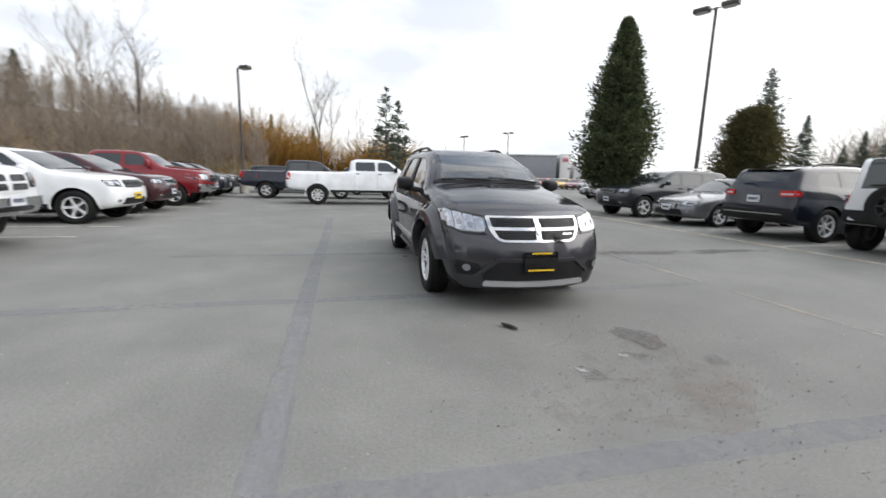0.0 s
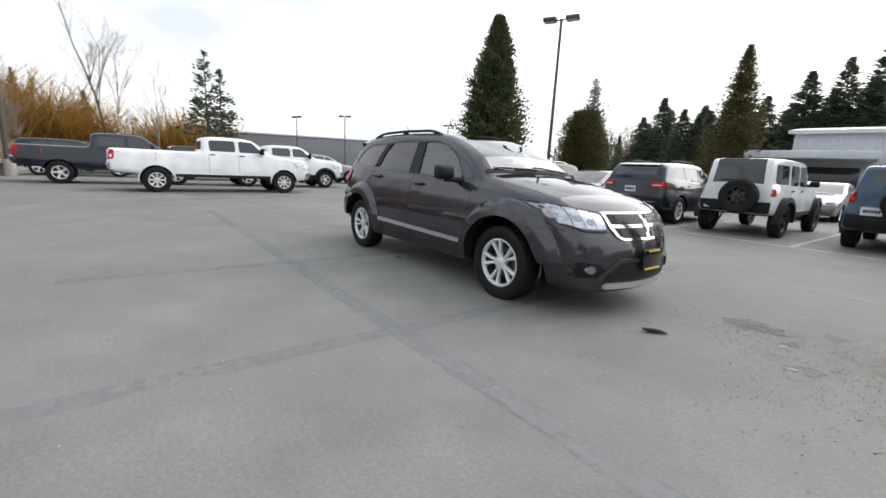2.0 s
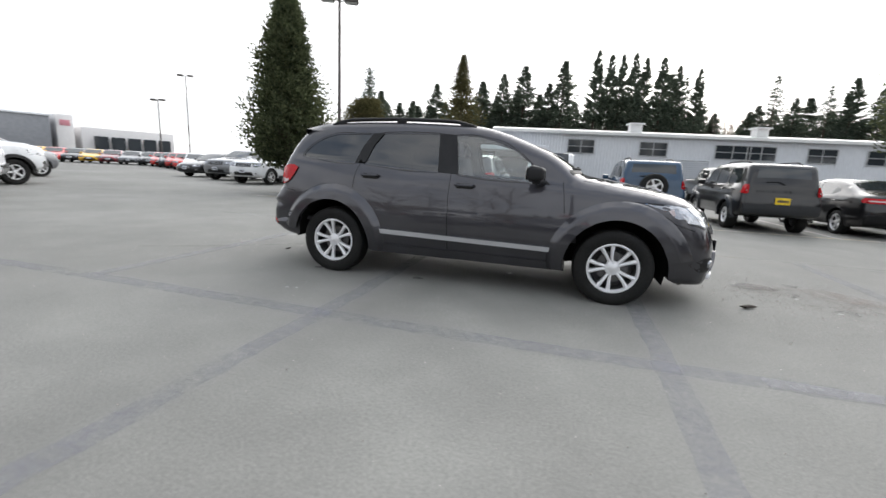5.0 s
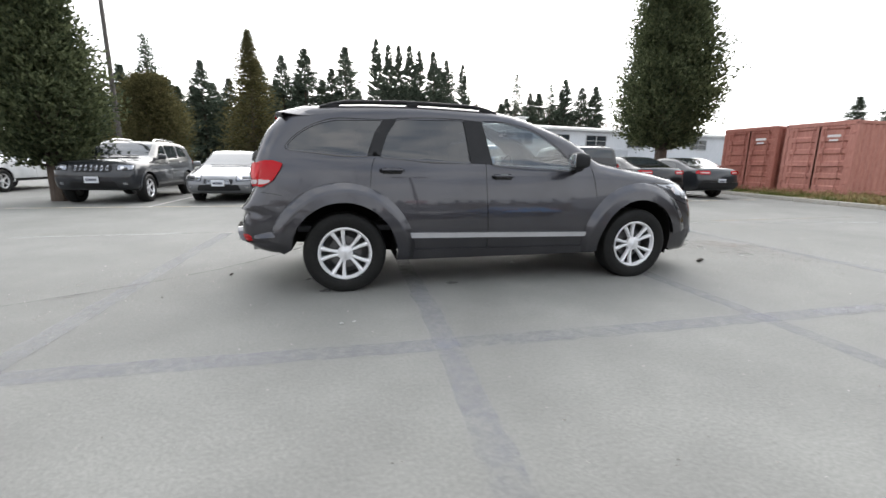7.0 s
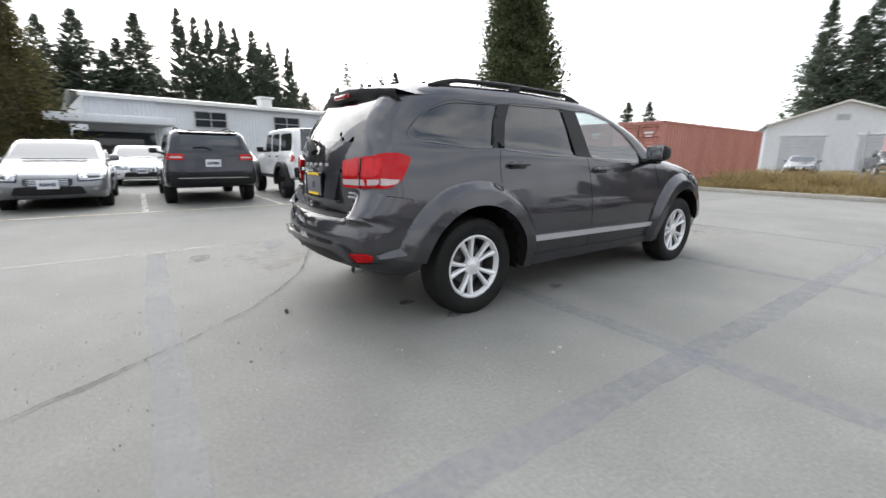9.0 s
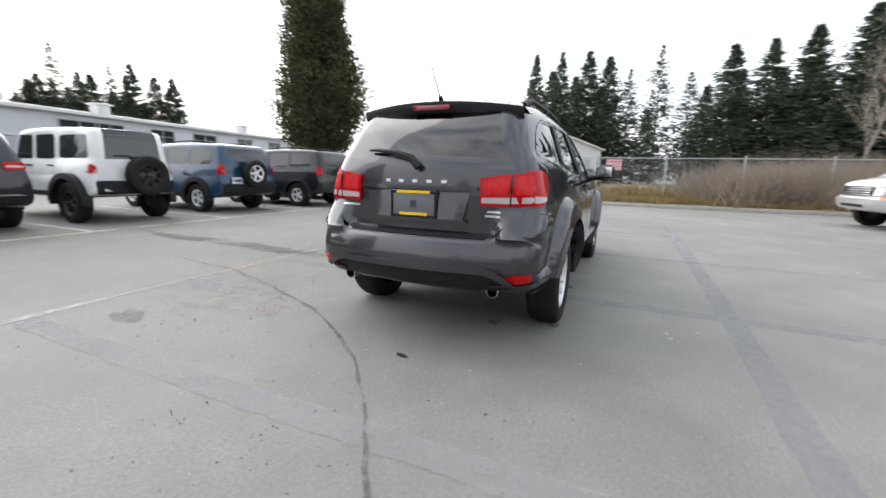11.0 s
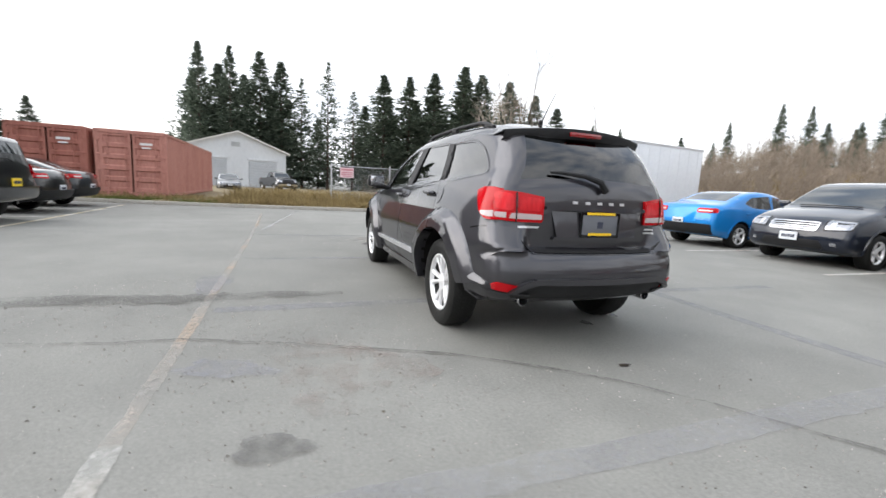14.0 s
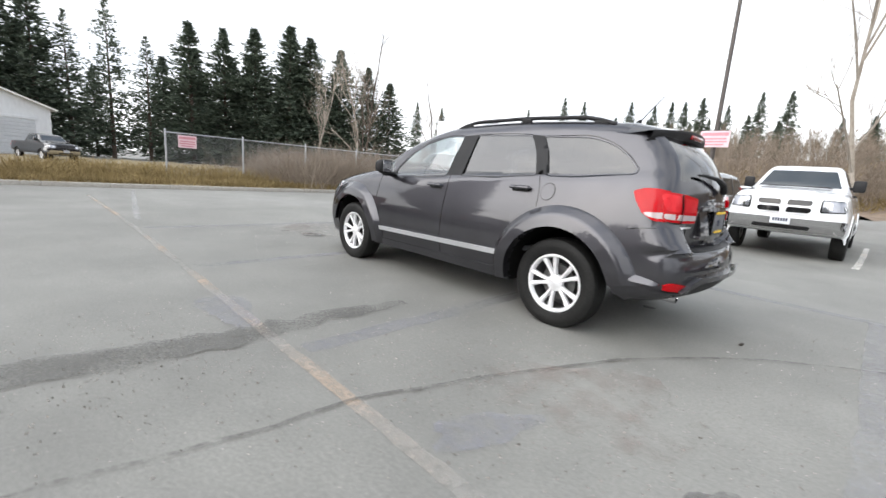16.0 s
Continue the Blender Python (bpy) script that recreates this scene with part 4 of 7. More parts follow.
    part("antenna", bm, BLACK_PLASTIC, car)
    # wheels
    for x in (1.44, -1.44):
        for sign in (1, -1):
            wheel(car, (x, sign * (.775 if x > 0 else .755), HUB), .358, .232, .225, "ten", turned=sign < 0)
    # cabin
    bm = bmesh.new()
    box(bm, (3.3, 1.45, .05), (-.55, 0, .55), .01)
    part("cabin_floor", bm, CLOTH, car)
    bm = bmesh.new()
    box(bm, (.42, 1.42, .26), (.72, 0, .98), .06)
    part("dashboard", bm, CLOTH, car)

    def seat(x, y, wide=.5):
        bm = bmesh.new()
        box(bm, (.50, wide, .16), (x, y, .70), .05)
        box(bm, (.14, wide * .94, .62), (x - .27, y, 1.02), .055, pose(0, 0, 0, 0, -14, 0))
        st = part("seat", bm, CLOTH, car)
        bm = bmesh.new()
        box(bm, (.09, .26, .17), (x - .385, y, 1.42), .035, pose(0, 0, 0, 0, -10, 0))
        part("headrest", bm, CLOTH, st)
    for y in (.37, -.37):
        seat(.02, y)
        seat(-.85, y, .62)
    bm = bmesh.new()
    ring = [(0, .185 * math.cos(t), .185 * math.sin(t)) for t in np.linspace(0, 2 * math.pi, 25)]
    tube(bm, ring, .014, 8, caps=False)
    tube(bm, [(0, -.17, 0), (.03, 0, -.01), (0, .17, 0)], .02, 6)
    tube(bm, [(0, 0, -.17), (.04, 0, 0), (.25, 0, .02)], .022, 6)
    part("steering_wheel", bm, BLACK_PLASTIC, car, m=pose(.47, .37, 1.06, 0, 22, 0))
    hit, *_ = s.tree.ray_cast(Vector((.30, 0, 3)), Vector((0, 0, -1)))
    bm = bmesh.new()
    box(bm, (.03, .22, .065), (.30, 0, hit.z - .11), .015)
    part("inside_mirror", bm, GLOSS_BLACK, car)
    return car


HERO = hero_car()


# ---- parked vehicles ----
PAINTS = {
    "white": paint("white_paint", (0.74, 0.75, 0.76), 0.0),
    "silver": paint("silver_paint", (0.18, 0.185, 0.195), 0.5, 0.35),
    "black": paint("black_paint", (0.008, 0.008, 0.009), 0.0),
    "charcoal": paint("charcoal_paint", (0.022, 0.024, 0.028), 0.2),
    "navy": paint("navy_paint", (0.006, 0.009, 0.018), 0.0),
    "blue": paint("blue_paint", (0.016, 0.050, 0.100), 0.1),
    "bright_blue": paint("bright_blue_paint", (0.01, 0.20, 0.55), 0.25),
    "red": paint("dark_red_paint", (0.20, 0.012, 0.018), 0.3),
    "maroon": paint("maroon_paint", (0.045, 0.010, 0.013), 0.2),
    "bright_red": paint("bright_red_paint", (0.55, 0.02, 0.015), 0.1),
    "yellow": paint("yellow_paint", (0.75, 0.42, 0.01), 0.0),
}

KINDS = {
    "suv": dict(
        upper=[(1.92, .34), (2.1, .37), (2.19, .52), (2.18, .74), (2.13, .92), (2.04, 1.02), (1.85, 1.07), (1.3, 1.13), (.95, 1.17), (.55, 1.42), (.2, 1.60), (-.05, 1.665), (-.7, 1.69), (-1.5, 1.67),
               (-2.0, 1.62), (-2.13, 1.55), (-2.28, 1.25), (-2.34, 1.1), (-2.37, .9), (-2.41, .75), (-2.40, .5), (-2.25, .40), (-1.95, .37)],
        wheels=1.4575, r=.385, rim=.245, half=.955, belt=(1.13, -.03), lean=.27, edge=.10, bow=(.3, 2.1, .14, -1.0, -2.3, .10), rocker=.36,
        windows=[[(.62, 1.16), (-.05, 1.175), (-.08, 1.55), (.18, 1.53)], [(-.16, 1.175), (-.95, 1.19), (-1.0, 1.555), (-.18, 1.555)], [(-1.06, 1.20), (-1.75, 1.24), (-1.66, 1.50), (-1.12, 1.555)]],
        screens=(.25, .93, 1.18, -2.27, -2.03, 1.22), grille=(.42, .82, 1.0), head=(.55, .86, .86, .99), tail=(.55, .90, 1.0, 1.13), plate=.93, mirror=(.62, 1.18)),
    "small_suv": dict(
        upper=[(1.85, .36), (2.0, .40), (2.06, .55), (2.05, .80), (2.02, .98), (1.94, 1.04), (1.7, 1.08), (1.2, 1.12), (.92, 1.16), (.62, 1.45), (.42, 1.62), (.2, 1.68), (-.6, 1.71), (-1.5, 1.70),
               (-1.95, 1.66), (-2.02, 1.60), (-2.10, 1.25), (-2.14, 1.1), (-2.15, .9), (-2.20, .76), (-2.19, .52), (-2.1, .42), (-1.85, .38)],
        wheels=1.32, r=.36, rim=.21, half=.90, belt=(1.10, -.02), lean=.17, edge=.08, bow=(.3, 2.0, .10, -1.0, -2.1, .06), rocker=.38,
        windows=[[(.72, 1.14), (-.05, 1.15), (-.05, 1.57), (.40, 1.56)], [(-.15, 1.15), (-.92, 1.165), (-.92, 1.585), (-.15, 1.58)], [(-1.02, 1.17), (-1.80, 1.19), (-1.74, 1.57), (-1.02, 1.585)]],
        screens=(.44, .90, 1.17, -2.09, -2.0, 1.2), grille=(.40, .80, .98), head=(.5, .80, .80, .97), tail=(.72, .88, .95, 1.17), plate=.80, mirror=(.68, 1.15)),
    "box_suv": dict(
        upper=[(1.75, .50), (1.86, .55), (1.88, .7), (1.86, .95), (1.83, 1.08), (1.75, 1.12), (1.3, 1.14), (.78, 1.17), (.66, 1.40), (.52, 1.68), (.42, 1.76), (.2, 1.79), (-.6, 1.81), (-1.4, 1.80), (-2.02, 1.78),
               (-2.10, 1.74), (-2.15, 1.4), (-2.18, 1.1), (-2.19, .85), (-2.19, .62), (-2.15, .56), (-1.95, .52)],
        wheels=1.475, r=.40, rim=.225, half=.80, belt=(1.16, 0), lean=.10, edge=.05, bow=(.5, 1.9, .04, -1.2, -2.1, .03), rocker=.50,
        windows=[[(.60, 1.20), (-.08, 1.20), (-.08, 1.68), (.44, 1.68)], [(-.18, 1.20), (-.88, 1.20), (-.88, 1.68), (-.18, 1.68)], [(-1.05, 1.22), (-1.95, 1.22), (-1.92, 1.66), (-1.05, 1.66)]],
        screens=(.48, .78, 1.2, -2.17, -2.06, 1.24), grille=(.45, .70, 1.05), head=(.5, .68, .8, 1.0), tail=(.68, .78, .95, 1.12), plate=.70, mirror=(.62, 1.24)),
    "sedan": dict(
        upper=[(1.95, .24), (2.15, .28), (2.22, .42), (2.20, .56), (2.12, .68), (1.95, .76), (1.6, .84), (1.15, .91), (.92, .96), (.45, 1.20), (.1, 1.36), (-.2, 1.42), (-.6, 1.43), (-1.0, 1.38), (-1.45, 1.21),
               (-1.75, 1.09), (-2.05, 1.05), (-2.18, 1.02), (-2.24, .92), (-2.29, .75), (-2.31, .55), (-2.26, .38), (-2.1, .29), (-1.9, .27)],
        wheels=1.35, r=.32, rim=.215, half=.91, belt=(.945, -.045), lean=.30, edge=.10, bow=(.2, 2.1, .20, -1.2, -2.2, .14), rocker=.24,
        windows=[[(.62, .96), (-.15, .985), (-.15, 1.33), (.10, 1.30), (.40, 1.15)], [(-.24, .99), (-.95, 1.02), (-1.22, 1.12), (-.95, 1.27), (-.24, 1.335)]],
        screens=(.15, .90, .99, -1.62, -.95, 1.08), grille=(.35, .50, .64), head=(.45, .82, .60, .72), tail=(.45, .84, .86, .98), plate=.62, mirror=(.62, .99)),
    "pickup": dict(
        upper=[(2.3, .46), (2.6, .49), (2.69, .62), (2.69, .88), (2.67, 1.08), (2.60, 1.20), (2.35, 1.26), (1.6, 1.32), (1.36, 1.36), (1.0, 1.66), (.80, 1.82), (.55, 1.885), (-.25, 1.90), (-.72, 1.87),
               (-.86, 1.80), (-.89, 1.45), (-.92, 1.345), (-1.1, 1.33), (-2.85, 1.33), (-2.97, 1.30), (-3.0, 1.15), (-3.0, .75), (-2.93, .62), (-2.3, .58)],
        wheels=1.785, r=.41, rim=.24, half=.99, belt=(1.34, 0), lean=.40, edge=.11, bow=(.6, 2.6, .19, -2.6, -3.0, .02), rocker=.52,
        windows=[[(1.10, 1.40), (.28, 1.40), (.28, 1.78), (.72, 1.77)], [(.16, 1.40), (-.66, 1.40), (-.66, 1.76), (.16, 1.78)]],
        screens=(.84, 1.34, 1.38, -.895, -.862, 1.44), grille=(.44, .86, 1.16), head=(.56, .93, .94, 1.14), tail=(.86, .96, 1.0, 1.28), plate=.62, mirror=(1.02, 1.44)),
    "minivan": dict(
        upper=[(2.1, .26), (2.28, .30), (2.36, .45), (2.34, .65), (2.26, .82), (2.1, .92), (1.75, 1.02), (1.35, 1.10), (.9, 1.38), (.5, 1.60), (.2, 1.68), (-.5, 1.73), (-1.5, 1.72), (-2.2, 1.67),
               (-2.36, 1.60), (-2.46, 1.25), (-2.52, 1.0), (-2.55, .75), (-2.55, .5), (-2.45, .36), (-2.1, .30)],
        wheels=1.54, r=.345, rim=.22, half=.98, belt=(1.07, -.01), lean=.22, edge=.10, bow=(.4, 2.2, .17, -1.4, -2.4, .08), rocker=.27,
        windows=[[(.98, 1.10), (.05, 1.10), (.05, 1.55), (.45, 1.52)], [(-.06, 1.10), (-1.15, 1.12), (-1.15, 1.58), (-.06, 1.57)], [(-1.26, 1.13), (-2.18, 1.16), (-2.10, 1.55), (-1.26, 1.58)]],
        screens=(.52, 1.32, 1.13, -2.45, -2.37, 1.15), grille=(.42, .68, .86), head=(.52, .88, .72, .90), tail=(.72, .92, .98, 1.4), plate=.50, mirror=(1.0, 1.14)),
    "cutaway": dict(
        upper=[(2.2, .40), (2.42, .44), (2.52, .60), (2.50, .80), (2.46, 1.0), (2.38, 1.10), (2.1, 1.18), (1.75, 1.26), (1.45, 1.55), (1.12, 1.86), (.95, 1.93), (.6, 1.96), (.20, 1.96), (.16, 1.9), (.16, 1.2), (.16, .62), (.3, .58)],
        wheels=1.77, r=.37, rim=.21, half=.96, belt=(1.24, 0), lean=.16, edge=.08, bow=(.8, 2.5, .12, -5, -6, .0), rocker=.50, front_only=True,
        windows=[[(1.45, 1.24), (.55, 1.24), (.55, 1.76), (1.0, 1.76)]],
        screens=(1.10, 1.74, 1.27, -9, -8, 9), grille=(.56, .78, 1.02), head=(.62, .90, .80, 1.0), tail=(.8, .9, .6, .7), plate=.62, mirror=(1.25, 1.35)),
}


def parked(kind, colour, x, y, heading, label, category, name, group="parked cars", style="five", lower=None, clad=None, spare=None, wheelbase=None, grille="black", back=True, front=True, fine=.085, flares=False, amber=False, rack=False, sticker=None, rims=None, plate=True):
    k = KINDS[kind]
    car = thing(name, label, category, group, pose(x, y, 0, 0, 0, heading))
    wb = k["wheels"]
    upper = k["upper"]
    if wheelbase:
        grow = wheelbase - wb
        upper = [(a + grow if a > 0 else a - grow, b) for a, b in upper] if kind != "pickup" else [(a + (0 if a > -1.0 else -2 * grow), b) for a, b in upper]
    fx, rx = (wb, -wb) if not wheelbase else (wb, wb - 2 * wheelbase)
    arch = k["r"] + .065
    skin = PAINTS[colour]
    wheels = (fx,) if k.get("front_only") else (fx, rx)
    low = under_line((upper[-1][0] + .03, upper[-1][1] - .01), (upper[0][0] - .03, upper[0][1] - .01), k["rocker"], wheels, arch, k["r"] - .012, 10)
    f1, r1 = upper[3][0], min(p[0] for p in upper)
    s = Shell(upper, low, k["half"], k["belt"], k["lean"], .015, k["edge"], k["bow"], .035, (f1 - .9, f1, .07, r1 + .8, r1, .05), tuck=.25, step=fine, across=14)
    x0, x1, z0, bx0, bx1, bz = k["screens"]
    screens = [("windscreen", x0, x1, z0, .93, FAR_GLASS), ("back_glass", bx0, bx1, bz, .86, FAR_GLASS)]
    s.build(car, skin, [("side_window", w, FAR_GLASS) for w in k["windows"]], screens)
    P, C = s.panel, s.cap
    trim = BLACK_PLASTIC if clad is None else PAINTS[clad]
    # sill and door gaps
    P("sill", [(fx - arch - .03, k["rocker"] - .004), (fx - arch - .03, k["rocker"] + .09), (rx + arch + .03, k["rocker"] + .09), (rx + arch + .03, k["rocker"] - .004)] if len(wheels) > 1 else
      [(fx - arch - .03, .5), (fx - arch - .03, .58), (.2, .58), (.2, .5)], trim, car, off=.006, rounds=0)
    for w in k["windows"][:2]:
        gx = min(p[0] for p in w) - .05
        if gx - .01 > rx + arch or not len(wheels) > 1:
            P("door_gap", [(gx, k["rocker"] + .1), (gx + .008, k["rocker"] + .1), (gx + .008, k["belt"][0] - .02), (gx, k["belt"][0] - .02)], GLOSS_BLACK, car, off=.0015, rounds=0, step=.2)
        hx, hz = min(p[0] for p in w) + .08, w[0][1] - .12
        for sign in (1, -1):
            c = s.side([(hx, hz)], 0, sign)[0]
            bm = bmesh.new()
            box(bm, (.17, .035, .035), (c[0], c[1] + sign * .012, c[2]), .01, seg=1)
            part("door_handle", bm, trim if colour == "white" else skin, car)
    for cx in wheels:
        if flares:
            P("fender_flare", ring_poly(cx, k["r"] - .012, arch - .005, arch + .10, -5, 185, 16), trim, car, off=.05 if kind != "box_suv" else .12, rounds=0, step=.08, base=-.02)
        else:
            P("arch_lip", ring_poly(cx, k["r"] - .012, arch - .004, arch + .03, -5, 185, 16), skin, car, off=.014, rounds=0, step=.06, base=-.01)
        for sign in (1, -1):
            wheel(car, (cx, sign * (k["half"] - .125 + (.06 if kind == "box_suv" else 0)), k["r"] - .012), k["r"], k["rim"], .24, style, turned=sign < 0, material=rims, sides=32)
    # mirrors
    mx, mz = k["mirror"]
    c = s.side([(mx, mz)])[0]
    for sign in (1, -1):
        bm = bmesh.new()
        tall = .24 if kind in ("pickup", "cutaway") else .15
        box(bm, (.12, .20, tall), (c[0], sign * (c[1] + .15), mz + .04), .04)
        tube(bm, [(c[0], sign * (c[1] - .01), mz - .01), (c[0], sign * (c[1] + .12), mz)], .03, 6)
        part("door_mirror", bm, skin if colour not in ("white",) or kind == "suv" else BLACK_PLASTIC, car)
    # nose
    if front:
        g, ga, gb = k["grille"]
        gm = {"black": BLACK_PLASTIC, "chrome": CHROME, "skin": skin}[grille]
        gr = C("grille", [(-g, ga), (g, ga), (g * 1.03, gb), (-g * 1.03, gb)], gm, car, "x", off=.02, step=.1)[0]
        if kind in ("pickup",):
            for sy in (1, -1):
                for za, zb in ((ga + .03, (ga + gb) / 2 - .02), ((ga + gb) / 2 + .02, gb - .03)):
                    C("grille_mesh", [(sy * .05, za), (sy * (g - .04), za), (sy * (g - .02), zb), (sy * .05, zb)], GLOSS_BLACK, gr, "x", off=.028, rounds=0, step=.1)
        elif kind in ("suv", "small_suv", "box_suv"):
            for q in range(7):
                yy = -g + .08 + q * (2 * g - .16) / 6
                C("grille_slot", [(yy - .022, ga + .02), (yy + .022, ga + .02), (yy + .022, gb - .02), (yy - .022, gb - .02)], CHROME if grille == "black" else GLOSS_BLACK, gr, "x", off=.027, rounds=0, step=.1)
                C("slot_void", [(yy - .014, ga + .03), (yy + .014, ga + .03), (yy + .014, gb - .03), (yy - .014, gb - .03)], GLOSS_BLACK, gr, "x", off=.031, rounds=0, step=.1)
        else:
            for q in range(4):
                zz = ga + (gb - ga) * (q + .7) / 4.4
                C("grille_bar", [(-g * .95, zz - .006), (g * .95, zz - .006), (g * .95, zz + .006), (-g * .95, zz + .006)], GLOSS_BLACK if grille == "chrome" else CHROME, gr, "x", off=.028, rounds=0, step=.15)
        if kind == "pickup":
            C("bonnet_hump", [(-.42, 2.56), (.42, 2.56), (.55, 2.2), (.60, 1.55), (-.60, 1.55), (-.55, 2.2)], skin, car, "z", off=.035, step=.12)
        a, b, c0, d0 = k["head"]
        for sign in (1, -1):
            C("lamp_bezel", [(sign * (a - .025), c0 - .022), (sign * (b + .012), c0 - .002), (sign * (b + .012), d0 + .008), (sign * (a - .025), d0 + .018)], GLOSS_BLACK, car, "x", off=.010, step=.06)
            h = C("headlight", [(sign * a, c0), (sign * b, c0 + .02), (sign * b, d0 - .01), (sign * a, d0)], CLEAR_LENS, car, "x", off=.016, step=.06)[0]
            C("bulb_cap", [(sign * (a + .06), c0 + .035), (sign * (a + .14), c0 + .035), (sign * (a + .14), d0 - .035), (sign * (a + .06), d0 - .035)], CHROME, h, "x", off=.022, step=.06)
            if amber:
                C("turn_lamp", [(sign * (b - .10), c0 - .10), (sign * b, c0 - .09), (sign * b, c0 - .01), (sign * (b - .10), c0 - .01)], AMBER, car, "x", off=.018, step=.08)
        zl = upper[1][1]
        low_z = zl + .05
        if kind in ("pickup", "cutaway"):
            C("front_bumper", [(-k["half"] + .06, low_z - .02), (k["half"] - .06, low_z - .02), (k["half"] - .05, low_z + .24), (-k["half"] + .05, low_z + .24)], CHROME if kind == "pickup" else SATIN_SILVER, car, "x", off=.07, step=.1, base=-.02)
            C("bumper_slot", [(-.45, low_z + .03), (.45, low_z + .03), (.45, low_z + .10), (-.45, low_z + .10)], GLOSS_BLACK, car, "x", off=.078, step=.1)
        else:
            C("lower_intake", [(-.55, low_z), (.55, low_z), (.48, low_z + .16), (-.48, low_z + .16)], BLACK_PLASTIC, car, "x", off=.012, step=.08)
            for sign in (1, -1):
                C("fog_lamp", [(sign * .64, low_z + .07), (sign * .74, low_z + .07), (sign * .74, low_z + .13), (sign * .64, low_z + .13)], CLEAR_LENS, car, "x", off=.016, step=.06)
        if plate:
            zz = low_z + .20
            h, *_ = s.tree.ray_cast(Vector((9, 0, zz)), Vector((-1, 0, 0)))
            bm = bmesh.new()
            box(bm, (.02, .31, .16), (h.x + (.09 if kind in ("pickup", "cutaway") else .03), 0, zz), .004, seg=1)
            pl = part("front_plate", bm, PLATE_WHITE if sticker is None else sticker, car)
            bm = bmesh.new()
            for q in range(6):
                box(bm, (.004, .03, .06), (h.x + (.102 if kind in ("pickup", "cutaway") else .042), -.1 + q * .04, zz), .001, seg=1)
            part("plate_print", bm, INK, pl)
        for y0, y1 in ((.55, -.02), (0, -.52)):
            bm = bmesh.new()
            pts = []
            for t in np.linspace(0, 1, 5):
                yy = y0 + (y1 - y0) * t
                xx = x1 + .03 + k["bow"][2] * .5 * (1 - (yy / .8) ** 2)
                h, *_ = s.tree.ray_cast(Vector((xx, yy, 4)), Vector((0, 0, -1)))
                pts.append((xx, yy, h.z + .02))
            tube(bm, pts, .012, 5)
            part("wiper", bm, BLACK_PLASTIC, car)
    # tail
    if back and not k.get("front_only"):
        a, b, c0, d0 = k["tail"]
        for sign in (1, -1):
            t = C("tail_lamp", [(sign * a, c0), (sign * b, c0), (sign * b, d0), (sign * a, d0)], RED_LENS, car, "-x", off=.02, step=.06)[0]
            zm = c0 + (d0 - c0) * .3
            C("clear_strip", [(sign * (a + .02), zm), (sign * (b - .02), zm), (sign * (b - .02), zm + .035), (sign * (a + .02), zm + .035)], PALE_LENS, t, "-x", off=.026, rounds=0, step=.1)
            rxx = min(p[0] for p in upper)
            P("tail_lamp_side", [(rxx + .02, c0), (rxx + .16, c0 + .01), (rxx + .18, d0), (rxx + .06, d0)], RED_LENS, car, off=.012, signs=(sign,), step=.08, label="red lamp at the rear corner")
        zz = k["plate"]
        h, *_ = s.tree.ray_cast(Vector((-9, 0, zz)), Vector((1, 0, 0)))
        off_y = .45 if spare else 0
        bm = bmesh.new()
        box(bm, (.02, .31, .16), (h.x - .02, off_y, zz), .004, seg=1)
        pl = part("rear_plate", bm, PLATE_WHITE if sticker is None else sticker, car)
        bm = bmesh.new()
        for q in range(6):
            box(bm, (.004, .03, .06), (h.x - .032, off_y - .1 + q * .04, zz), .001, seg=1)
        part("plate_print", bm, INK, pl)
        bz0 = upper[-3][1]
        C("rear_bumper", [(-k["half"] + .10, bz0 - .06), (k["half"] - .10, bz0 - .06), (k["half"] - .08, bz0 + .20), (-k["half"] + .08, bz0 + .20)], (CHROME if kind == "pickup" else trim), car, "-x", off=.05, step=.1, base=-.01)
        if kind not in ("pickup", "sedan"):
            bm = bmesh.new()
            pts = []
            for yy, zq in ((0, bz + .0), (.12, bz + .06), (.36, bz + .05)):
                h2, *_ = s.tree.ray_cast(Vector((-9, yy, zq)), Vector((1, 0, 0)))
                pts.append((h2.x - .03, yy, zq))
            tube(bm, pts, .012, 5)
            part("rear_wiper", bm, BLACK_PLASTIC, car)
        if kind in ("suv",):
            C("roof_spoiler", [(-.62, 1.60), (.62, 1.60), (.60, 1.66), (-.60, 1.66)], GLOSS_BLACK, car, "-x", off=.08, step=.1)
            C("chrome_strip", [(-.75, .60), (.75, .60), (.75, .622), (-.75, .622)], CHROME, car, "-x", off=.07, step=.2, rounds=0)
    if spare:
        zz = k["plate"] + .22 if kind == "box_suv" else .98
        h, *_ = s.tree.ray_cast(Vector((-9, 0, zz)), Vector((1, 0, 0)))
        sp = wheel(car, (h.x - .15, -.12 if kind == "box_suv" else 0.0, zz), k["r"] - .01, k["rim"], .22, style, material=rims, sides=32)
        sp.matrix_basis = pose(h.x - .15, -.12 if kind == "box_suv" else 0.0, zz, 0, 0, 90)
        sp.name = "spare_wheel"
        bm = bmesh.new()
        tube(bm, [(h.x + .02, 0, zz), (h.x - .10, 0, zz)], .10, 12)
        part("spare_bracket", bm, BLACK_PLASTIC, car)
    if rack:
        for sign in (1, -1):
            bm = bmesh.new()
            pts = []
            for i, xx in enumerate(np.linspace(.0, -1.6, 9)):
                h, *_ = s.tree.ray_cast(Vector((xx, sign * .55, 4)), Vector((0, 0, -1)))
                pts.append((xx, sign * .55, h.z + .05 * min(1, min(i, 8 - i))))
            tube(bm, pts, .02, 6)
            part("roof_rail", bm, BLACK_PLASTIC if rack is True else rack, car)
